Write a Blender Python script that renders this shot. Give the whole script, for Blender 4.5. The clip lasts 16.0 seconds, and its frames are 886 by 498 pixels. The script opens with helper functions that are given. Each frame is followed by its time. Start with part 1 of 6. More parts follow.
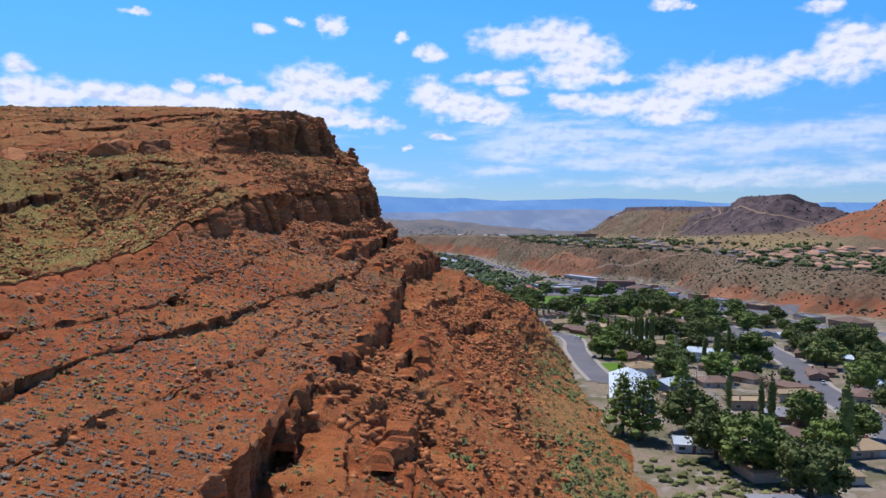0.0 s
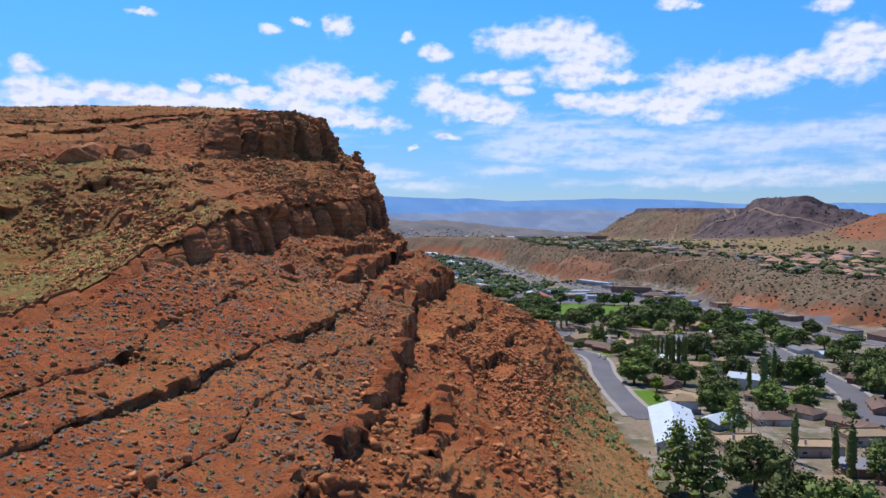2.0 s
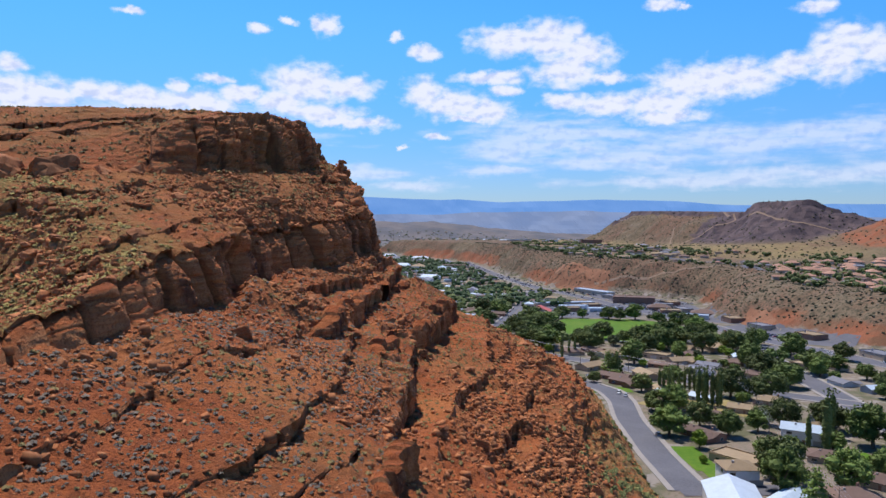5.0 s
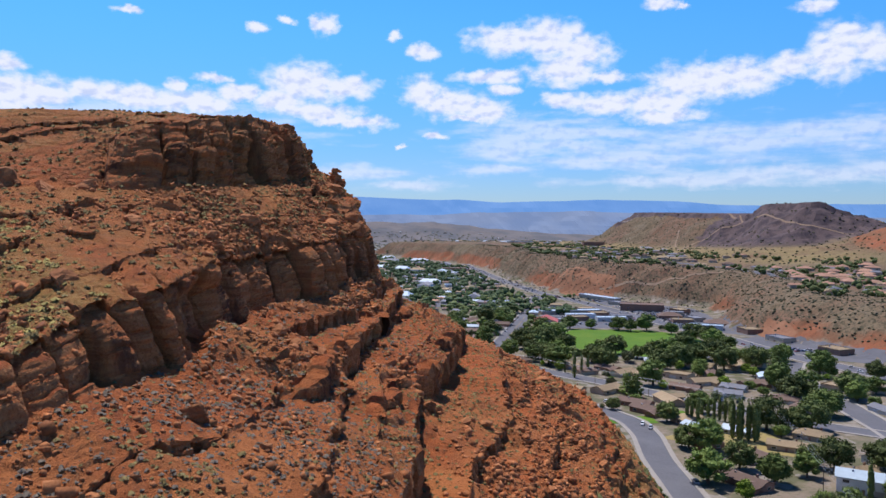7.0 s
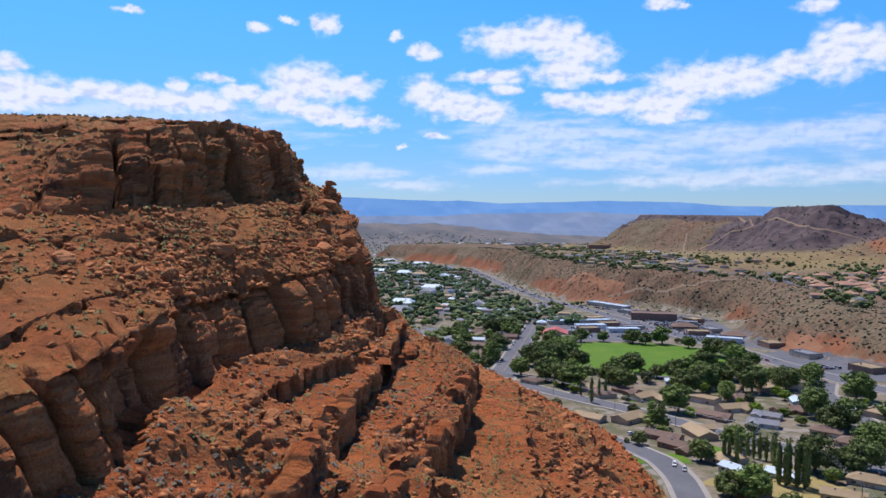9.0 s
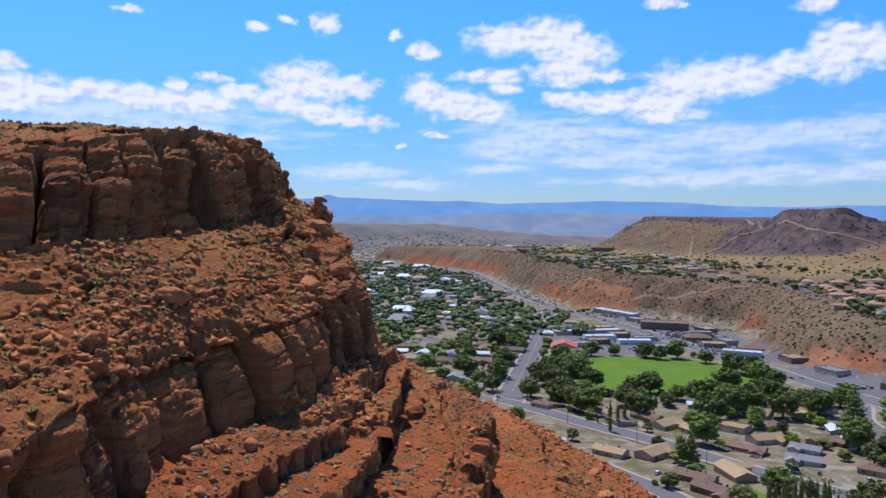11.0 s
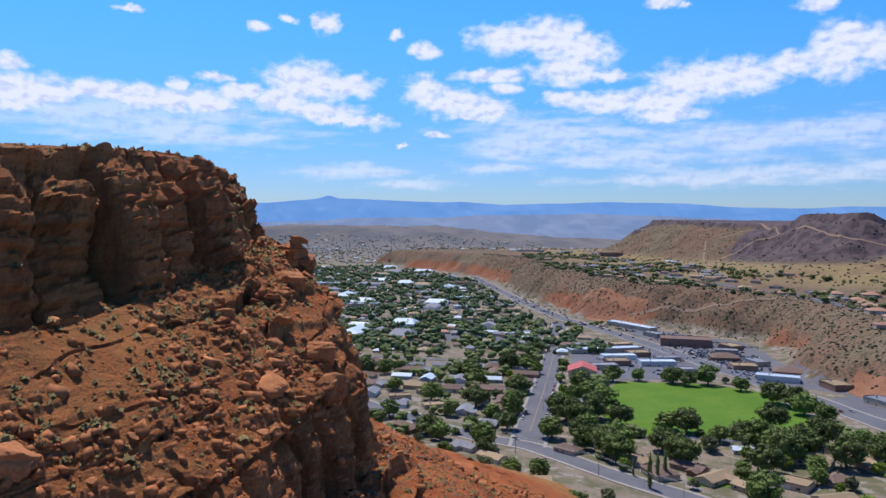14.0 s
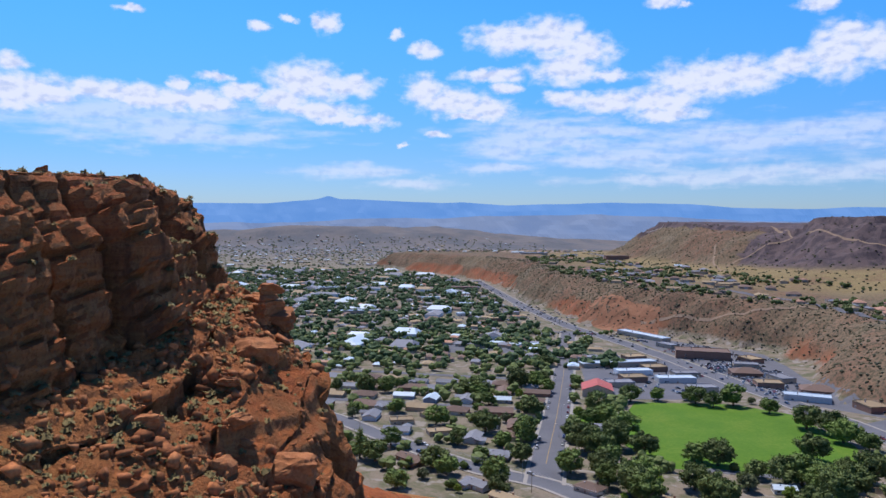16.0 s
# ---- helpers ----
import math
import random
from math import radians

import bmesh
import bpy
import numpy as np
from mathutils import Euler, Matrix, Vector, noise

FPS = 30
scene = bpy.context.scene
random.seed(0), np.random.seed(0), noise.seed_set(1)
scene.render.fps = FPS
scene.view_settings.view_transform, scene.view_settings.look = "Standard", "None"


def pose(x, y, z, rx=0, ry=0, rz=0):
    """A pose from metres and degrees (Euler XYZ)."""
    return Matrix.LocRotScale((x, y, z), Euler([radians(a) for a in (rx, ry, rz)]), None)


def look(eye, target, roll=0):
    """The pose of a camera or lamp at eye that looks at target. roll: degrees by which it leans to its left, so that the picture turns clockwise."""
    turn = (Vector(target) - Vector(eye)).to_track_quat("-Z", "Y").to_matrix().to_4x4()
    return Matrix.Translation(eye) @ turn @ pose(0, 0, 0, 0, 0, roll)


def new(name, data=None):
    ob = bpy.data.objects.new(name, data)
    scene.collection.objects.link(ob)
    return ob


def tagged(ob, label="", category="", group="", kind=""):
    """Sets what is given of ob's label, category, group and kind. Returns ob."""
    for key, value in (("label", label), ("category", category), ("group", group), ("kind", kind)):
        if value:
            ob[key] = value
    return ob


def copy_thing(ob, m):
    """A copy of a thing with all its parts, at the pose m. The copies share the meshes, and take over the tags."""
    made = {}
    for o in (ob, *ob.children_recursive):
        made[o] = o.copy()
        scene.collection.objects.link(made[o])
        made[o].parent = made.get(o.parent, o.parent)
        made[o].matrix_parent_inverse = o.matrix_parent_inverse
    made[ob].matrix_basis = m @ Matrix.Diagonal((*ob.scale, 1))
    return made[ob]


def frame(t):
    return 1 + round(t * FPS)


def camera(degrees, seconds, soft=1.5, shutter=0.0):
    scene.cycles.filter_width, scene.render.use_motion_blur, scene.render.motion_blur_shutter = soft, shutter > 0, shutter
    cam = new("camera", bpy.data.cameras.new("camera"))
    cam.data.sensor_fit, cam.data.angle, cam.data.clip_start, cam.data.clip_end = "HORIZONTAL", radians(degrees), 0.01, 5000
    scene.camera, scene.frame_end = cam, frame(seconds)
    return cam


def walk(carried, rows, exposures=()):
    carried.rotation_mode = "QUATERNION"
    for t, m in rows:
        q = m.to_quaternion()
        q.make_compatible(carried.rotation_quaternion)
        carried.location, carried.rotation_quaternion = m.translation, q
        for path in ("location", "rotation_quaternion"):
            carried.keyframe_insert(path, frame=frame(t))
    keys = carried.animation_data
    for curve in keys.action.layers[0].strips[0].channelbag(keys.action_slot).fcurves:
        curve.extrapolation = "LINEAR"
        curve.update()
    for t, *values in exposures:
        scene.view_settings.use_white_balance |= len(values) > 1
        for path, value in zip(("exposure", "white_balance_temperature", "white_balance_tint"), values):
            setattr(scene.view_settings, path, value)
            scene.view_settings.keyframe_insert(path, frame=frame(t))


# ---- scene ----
cam = camera(61.2, 16.0)
PATH = [
    (0, (1.068, -1.577, 59.079), (1.067, 0.422, 58.997), 0.5),
    (0.5, (-0.126, 8.248, 60.404), (-0.133, 10.247, 60.321), 0.5),
    (1, (-1.268, 18.032, 61.767), (-1.279, 20.03, 61.684), 0.5),
    (1.5, (-2.361, 27.779, 63.168), (-2.374, 29.777, 63.085), 0.5),
    (2, (-3.406, 37.496, 64.604), (-3.422, 39.494, 64.521), 0.5),
    (2.5, (-4.407, 47.186, 66.074), (-4.423, 49.184, 65.991), 0.5),
    (3, (-5.368, 56.856, 67.575), (-5.384, 58.854, 67.492), 0.5),
    (3.5, (-6.291, 66.51, 69.106), (-6.302, 68.508, 69.022), 0.5),
    (4, (-7.179, 76.153, 70.663), (-7.18, 78.151, 70.58), 0.5),
    (6.5, (-11.201, 124.394, 78.791), (-11.182, 126.392, 78.707), 0.5),
    (7, (-11.943, 134.083, 80.471), (-11.926, 136.081, 80.386), 0.5),
    (7.5, (-12.671, 143.798, 82.163), (-12.656, 145.796, 82.078), 0.5),
    (8, (-13.388, 153.543, 83.867), (-13.374, 155.541, 83.782), 0.5),
    (8.5, (-14.097, 163.324, 85.58), (-14.084, 165.322, 85.494), 0.5),
    (9, (-14.801, 173.146, 87.299), (-14.787, 175.144, 87.214), 0.5),
    (11.5, (-18.355, 223.052, 95.935), (-18.339, 225.05, 95.848), 0.5),
    (12, (-19.092, 233.228, 97.655), (-19.077, 235.226, 97.568), 0.5),
    (12.5, (-19.846, 243.481, 99.368), (-19.832, 245.479, 99.281), 0.5),
    (13, (-20.62, 253.817, 101.072), (-20.605, 255.815, 100.985), 0.5),
    (13.5, (-21.415, 264.24, 102.765), (-21.401, 266.238, 102.678), 0.5),
    (14, (-22.235, 274.755, 104.445), (-22.222, 276.753, 104.357), 0.5),
    (14.5, (-23.083, 285.368, 106.109), (-23.071, 287.366, 106.022), 0.5),
    (15, (-23.962, 296.084, 107.757), (-23.95, 298.082, 107.669), 0.5),
    (15.5, (-24.876, 306.908, 109.385), (-24.862, 308.906, 109.297), 0.5),
    (16, (-25.826, 317.845, 110.993), (-25.814, 319.843, 110.904), 0.5),
]
walk(cam, [(t, look(eye, target, roll)) for t, eye, target, roll in PATH], [(0.0, 0.05, 6100, 14), (13.4, 0.07, 6100, 14), (14.6, -0.03, 5900, 14), (16.0, -0.03, 5900, 14)])

# ---- sun, sky and clouds ----
SUN_AZ, SUN_EL = -27.0, 62.0      # degrees from +y towards +x, and above the horizon
sun_way = Vector((math.sin(radians(SUN_AZ)) * math.cos(radians(SUN_EL)), math.cos(radians(SUN_AZ)) * math.cos(radians(SUN_EL)), math.sin(radians(SUN_EL))))
sun = new("sun", bpy.data.lights.new("sun", "SUN"))
sun.data.energy, sun.data.angle, sun.data.color = 5.0, radians(0.55), (1.0, 0.94, 0.86)
sun.matrix_world = look((0, 0, 600), Vector((0, 0, 600)) - sun_way)

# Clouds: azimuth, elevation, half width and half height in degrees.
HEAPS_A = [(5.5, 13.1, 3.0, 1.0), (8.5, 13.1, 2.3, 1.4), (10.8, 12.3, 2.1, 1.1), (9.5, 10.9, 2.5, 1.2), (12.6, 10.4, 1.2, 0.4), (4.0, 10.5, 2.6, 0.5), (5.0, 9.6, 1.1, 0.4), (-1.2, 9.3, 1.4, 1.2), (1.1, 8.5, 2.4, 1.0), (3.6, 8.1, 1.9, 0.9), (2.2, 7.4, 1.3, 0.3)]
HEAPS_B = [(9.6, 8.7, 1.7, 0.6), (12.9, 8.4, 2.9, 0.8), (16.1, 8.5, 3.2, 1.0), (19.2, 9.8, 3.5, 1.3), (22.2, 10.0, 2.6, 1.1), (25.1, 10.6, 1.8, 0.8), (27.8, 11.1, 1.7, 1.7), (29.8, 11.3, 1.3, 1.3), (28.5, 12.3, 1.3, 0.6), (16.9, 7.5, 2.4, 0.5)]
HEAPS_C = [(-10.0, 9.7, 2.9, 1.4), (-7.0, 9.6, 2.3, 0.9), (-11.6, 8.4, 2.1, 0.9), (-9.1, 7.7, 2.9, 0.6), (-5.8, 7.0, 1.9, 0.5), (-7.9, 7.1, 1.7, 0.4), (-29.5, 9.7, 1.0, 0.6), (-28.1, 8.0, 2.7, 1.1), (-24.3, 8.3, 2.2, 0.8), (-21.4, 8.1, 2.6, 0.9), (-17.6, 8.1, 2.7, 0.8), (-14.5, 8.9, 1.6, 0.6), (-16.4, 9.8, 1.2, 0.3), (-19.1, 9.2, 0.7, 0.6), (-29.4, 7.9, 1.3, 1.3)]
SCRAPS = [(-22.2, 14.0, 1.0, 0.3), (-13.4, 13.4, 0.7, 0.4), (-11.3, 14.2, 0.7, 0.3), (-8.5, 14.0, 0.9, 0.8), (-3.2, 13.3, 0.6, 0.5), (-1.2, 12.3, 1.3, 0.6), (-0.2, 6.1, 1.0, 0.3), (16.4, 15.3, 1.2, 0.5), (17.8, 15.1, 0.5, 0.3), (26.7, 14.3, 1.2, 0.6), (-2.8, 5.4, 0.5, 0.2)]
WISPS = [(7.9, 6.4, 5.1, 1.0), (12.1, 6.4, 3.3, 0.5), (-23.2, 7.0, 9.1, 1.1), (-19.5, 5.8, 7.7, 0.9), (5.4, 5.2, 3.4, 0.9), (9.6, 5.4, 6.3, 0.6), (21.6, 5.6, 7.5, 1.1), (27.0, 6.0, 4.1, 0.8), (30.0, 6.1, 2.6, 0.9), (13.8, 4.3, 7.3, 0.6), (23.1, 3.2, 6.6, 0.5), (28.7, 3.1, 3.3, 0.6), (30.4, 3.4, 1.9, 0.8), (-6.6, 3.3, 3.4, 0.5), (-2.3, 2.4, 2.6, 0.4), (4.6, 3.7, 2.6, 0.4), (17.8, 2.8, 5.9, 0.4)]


world = bpy.data.worlds.new("sky")
scene.world = world
world.use_nodes = True
wn, wl = world.node_tree.nodes, world.node_tree.links
wn.clear()


def wnode(kind, **sets):
    n = wn.new(kind)
    for k, v in sets.items():
        setattr(n, k, v)
    return n


def wmath(op, a, b=None, c=None):
    n = wnode("ShaderNodeMath", operation=op)
    for i, v in enumerate((a, b, c)):
        if v is None:
            continue
        if isinstance(v, (int, float)):
            n.inputs[i].default_value = v
        else:
            wl.new(v, n.inputs[i])
    return n.outputs[0]


coord = wnode("ShaderNodeTexCoord")
xyz = wnode("ShaderNodeSeparateXYZ")
wl.new(coord.outputs["Generated"], xyz.inputs[0])
az = wmath("MULTIPLY", wmath("ARCTAN2", xyz.outputs[0], xyz.outputs[1]), 57.29578)
el = wmath("MULTIPLY", wmath("ARCSINE", xyz.outputs[2]), 57.29578)
flat = wnode("ShaderNodeCombineXYZ")
wl.new(az, flat.inputs[0]), wl.new(el, flat.inputs[1])


def wnoise(scale, detail, rough, stretch=(1, 1, 1)):
    m = wnode("ShaderNodeVectorMath", operation="MULTIPLY")
    m.inputs[1].default_value = stretch
    wl.new(flat.outputs[0], m.inputs[0])
    n = wnode("ShaderNodeTexNoise")
    n.inputs["Scale"].default_value, n.inputs["Detail"].default_value, n.inputs["Roughness"].default_value = scale, detail, rough
    wl.new(m.outputs[0], n.inputs["Vector"])
    return n


warp = wnoise(0.55, 7, 0.62, (1, 1.35, 1))
shift = wnode("ShaderNodeVectorMath", operation="MULTIPLY_ADD")
wl.new(warp.outputs["Color"], shift.inputs[0])
shift.inputs[1].default_value = (2.2, 1.3, 0)
shift.inputs[2].default_value = (-1.1, -0.65, 0)
moved = wnode("ShaderNodeVectorMath", operation="ADD")
wl.new(flat.outputs[0], moved.inputs[0]), wl.new(shift.outputs[0], moved.inputs[1])


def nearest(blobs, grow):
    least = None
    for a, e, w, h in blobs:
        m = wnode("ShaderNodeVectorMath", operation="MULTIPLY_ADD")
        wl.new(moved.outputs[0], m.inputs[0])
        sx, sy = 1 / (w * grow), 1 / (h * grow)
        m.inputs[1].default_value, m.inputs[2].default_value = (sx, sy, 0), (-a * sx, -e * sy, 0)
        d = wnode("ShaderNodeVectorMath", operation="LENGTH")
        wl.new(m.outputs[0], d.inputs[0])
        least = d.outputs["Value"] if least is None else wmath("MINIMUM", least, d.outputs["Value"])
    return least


def ramp(value, a, b, lo=0.0, hi=1.0):
    n = wnode("ShaderNodeMapRange", interpolation_type="SMOOTHSTEP")
    wl.new(value, n.inputs["Value"])
    for k, v in zip(("From Min", "From Max", "To Min", "To Max"), (a, b, lo, hi)):
        n.inputs[k].default_value = v
    return n.outputs["Result"]


puff = wnoise(0.8, 7, 0.52, (1, 1.5, 1))
sunward = wnode("ShaderNodeVectorMath", operation="ADD")
sunward.inputs[1].default_value = (-0.25, 0.45, 0)
wl.new(puff.inputs["Vector"].links[0].from_socket, sunward.inputs[0])
lee = wnode("ShaderNodeTexNoise")
lee.inputs["Scale"].default_value, lee.inputs["Detail"].default_value, lee.inputs["Roughness"].default_value = 0.8, 4, 0.5
wl.new(sunward.outputs[0], lee.inputs["Vector"])
edge = wmath("MULTIPLY_ADD", puff.outputs["Fac"], 1.35, -0.675)
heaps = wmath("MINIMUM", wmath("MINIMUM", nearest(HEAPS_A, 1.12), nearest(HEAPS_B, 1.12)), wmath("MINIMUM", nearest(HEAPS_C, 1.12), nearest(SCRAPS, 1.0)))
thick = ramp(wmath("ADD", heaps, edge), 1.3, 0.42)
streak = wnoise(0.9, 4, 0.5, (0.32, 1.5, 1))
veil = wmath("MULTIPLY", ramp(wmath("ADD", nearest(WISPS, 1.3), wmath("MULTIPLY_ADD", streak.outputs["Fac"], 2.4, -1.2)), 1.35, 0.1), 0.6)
# the sky beyond the view goes on with the same broken clouds
broad = wnoise(0.07, 7, 0.58, (1, 1.9, 1))
away = wmath("MAXIMUM", ramp(el, 21, 30), ramp(wmath("ABSOLUTE", az), 38, 50))
rest = wmath("MULTIPLY", wmath("MULTIPLY", ramp(broad.outputs["Fac"], 0.56, 0.70), away), ramp(el, 2, 8))
cover = wmath("MAXIMUM", wmath("MAXIMUM", thick, veil), rest)

air = wnode("ShaderNodeTexSky", sky_type="NISHITA", sun_disc=False, sun_elevation=radians(SUN_EL), sun_rotation=radians(SUN_AZ))
air.altitude, air.air_density, air.dust_density, air.ozone_density = 900, 1.0, 0.35, 2.2
hue = wnode("ShaderNodeHueSaturation")
hue.inputs["Saturation"].default_value, hue.inputs["Value"].default_value = 1.18, 1.0
lift = wnode("ShaderNodeMix", data_type="RGBA", blend_type="MULTIPLY")
lift.inputs[0].default_value = 1.0
lift_to = wnode("ShaderNodeMix", data_type="RGBA")
lift_to.inputs[6].default_value, lift_to.inputs[7].default_value = (0.58, 0.72, 1.0, 1), (1.15, 1.46, 1.85, 1)
wl.new(ramp(el, -1, 17), lift_to.inputs[0])
# the blue deepens towards the zenith
zenith = wnode("ShaderNodeMix", data_type="RGBA")
zenith.inputs[7].default_value = (0.4, 0.54, 0.76, 1)
wl.new(ramp(el, 20, 55), zenith.inputs[0]), wl.new(lift_to.outputs[2], zenith.inputs[6])
wl.new(air.outputs[0], lift.inputs[6]), wl.new(zenith.outputs[2], lift.inputs[7])
wl.new(lift.outputs[2], hue.inputs["Color"])
shade = wnode("ShaderNodeMix", data_type="RGBA")
shade.inputs[6].default_value, shade.inputs[7].default_value = (5.7, 6.5, 8.5, 1), (8.1, 8.4, 9.3, 1)
wl.new(ramp(wmath("SUBTRACT", lee.outputs["Fac"], puff.outputs["Fac"]), -0.22, 0.06), shade.inputs[0])
sky_mix = wnode("ShaderNodeMix", data_type="RGBA")
wl.new(cover, sky_mix.inputs[0]), wl.new(hue.outputs[0], sky_mix.inputs[6]), wl.new(shade.outputs[2], sky_mix.inputs[7])
back = wnode("ShaderNodeBackground")
back.inputs["Strength"].default_value = 0.1
wl.new(sky_mix.outputs[2], back.inputs["Color"])
wout = wnode("ShaderNodeOutputWorld")
wl.new(back.outputs[0], wout.inputs["Surface"])
scene.view_settings.exposure = 0.0
# ---- materials ----
def material(name, stops, scale=0.5, fine=6.0, rough=0.9, bump=0.4, depth=0.2, vary=0.0, island=False, metal=0.0, spec=0.25, coords="Object"):
    """stops: colours from the low to the high parts of a two-scale noise. vary: brightness by object (or by island)."""
    m = bpy.data.materials.new(name)
    m.use_nodes = True
    n, l = m.node_tree.nodes, m.node_tree.links
    b = n["Principled BSDF"]
    b.inputs["Roughness"].default_value, b.inputs["Metallic"].default_value, b.inputs["Specular IOR Level"].default_value = rough, metal, spec
    tc = n.new("ShaderNodeTexCoord")
    if coords == "World":
        where = n.new("ShaderNodeNewGeometry").outputs["Position"]
    else:
        where = tc.outputs[coords]
    big, small = n.new("ShaderNodeTexNoise"), n.new("ShaderNodeTexNoise")
    for t, s, d in ((big, scale, 4), (small, fine, 6)):
        t.inputs["Scale"].default_value, t.inputs["Detail"].default_value, t.inputs["Roughness"].default_value = s, d, 0.6
        l.new(where, t.inputs["Vector"])
    mix = n.new("ShaderNodeMath")
    mix.operation = "MULTIPLY_ADD"
    mix.inputs[1].default_value = 0.5
    half = n.new("ShaderNodeMath")
    half.operation = "MULTIPLY"
    half.inputs[1].default_value = 0.5
    l.new(small.outputs["Fac"], half.inputs[0])
    l.new(big.outputs["Fac"], mix.inputs[0])
    l.new(half.outputs[0], mix.inputs[2])
    r = n.new("ShaderNodeValToRGB")
    while len(r.color_ramp.elements) < len(stops):
        r.color_ramp.elements.new(0.5)
    for i, (e, c) in enumerate(zip(r.color_ramp.elements, stops)):
        e.position = 0.3 + 0.4 * i / max(1, len(stops) - 1)
        e.color = (*c, 1)
    l.new(mix.outputs[0], r.inputs[0])
    col = r.outputs[0]
    if vary:
        if island:
            rnd = n.new("ShaderNodeNewGeometry").outputs["Random Per Island"]
        else:
            rnd = n.new("ShaderNodeObjectInfo").outputs["Random"]
        hs = n.new("ShaderNodeHueSaturation")
        mr = n.new("ShaderNodeMapRange")
        mr.inputs["To Min"].default_value, mr.inputs["To Max"].default_value = 1 - vary, 1 + vary
        l.new(rnd, mr.inputs["Value"])
        l.new(mr.outputs[0], hs.inputs["Value"])
        l.new(col, hs.inputs["Color"])
        col = hs.outputs[0]
    l.new(col, b.inputs["Base Color"])
    if bump:
        bp = n.new("ShaderNodeBump")
        bp.inputs["Strength"].default_value, bp.inputs["Distance"].default_value = bump, depth
        l.new(mix.outputs[0], bp.inputs["Height"])
        l.new(bp.outputs[0], b.inputs["Normal"])
    return m


class Net:
    """A few shorthands for a larger node material."""

    def __init__(self, name, rough=0.95):
        self.m = bpy.data.materials.new(name)
        self.m.use_nodes = True
        self.n, self.l = self.m.node_tree.nodes, self.m.node_tree.links
        self.b = self.n["Principled BSDF"]
        self.b.inputs["Roughness"].default_value, self.b.inputs["Specular IOR Level"].default_value = rough, 0.15
        self.geo = self.n.new("ShaderNodeNewGeometry")
        self.sep = self.n.new("ShaderNodeSeparateXYZ")
        self.l.new(self.geo.outputs["True Normal"], self.sep.inputs[0])
        self.up = self.sep.outputs[2]

    def noise(self, scale, detail=5, rough=0.6, stretch=None):
        t = self.n.new("ShaderNodeTexNoise")
        t.inputs["Scale"].default_value, t.inputs["Detail"].default_value, t.inputs["Roughness"].default_value = scale, detail, rough
        src = self.geo.outputs["Position"]
        if stretch:
            v = self.n.new("ShaderNodeVectorMath")
            v.operation = "MULTIPLY"
            v.inputs[1].default_value = stretch
            self.l.new(src, v.inputs[0])
            src = v.outputs[0]
        self.l.new(src, t.inputs["Vector"])
        return t.outputs["Fac"]

    def calc(self, op, a, b=0.0, c=0.0):
        t = self.n.new("ShaderNodeMath")
        t.operation = op
        for i, v in enumerate((a, b, c)):
            if isinstance(v, (int, float)):
                t.inputs[i].default_value = v
            else:
                self.l.new(v, t.inputs[i])
        return t.outputs[0]

    def span(self, v, a, b, lo=0.0, hi=1.0):
        t = self.n.new("ShaderNodeMapRange")
        t.interpolation_type = "SMOOTHSTEP"
        self.l.new(v, t.inputs["Value"])
        for k, x in zip(("From Min", "From Max", "To Min", "To Max"), (a, b, lo, hi)):
            t.inputs[k].default_value = x
        return t.outputs["Result"]

    def mix(self, f, a, b):
        t = self.n.new("ShaderNodeMix")
        t.data_type = "RGBA"
        for i, v in ((0, f), (6, a), (7, b)):
            if isinstance(v, (int, float)):
                t.inputs[i].default_value = v
            elif isinstance(v, tuple):
                t.inputs[i].default_value = (*v, 1)
            else:
                self.l.new(v, t.inputs[i])
        return t.outputs[2]

    def attr(self, name):
        t = self.n.new("ShaderNodeAttribute")
        t.attribute_name = name
        return t.outputs["Fac"]

    def done(self, colour, height=None, strength=0.5, distance=0.3):
        self.l.new(colour, self.b.inputs["Base Color"])
        if height is not None:
            bp = self.n.new("ShaderNodeBump")
            bp.inputs["Strength"].default_value, bp.inputs["Distance"].default_value = strength, distance
            self.l.new(height, bp.inputs["Height"])
            self.l.new(bp.outputs[0], self.b.inputs["Normal"])
        return self.m


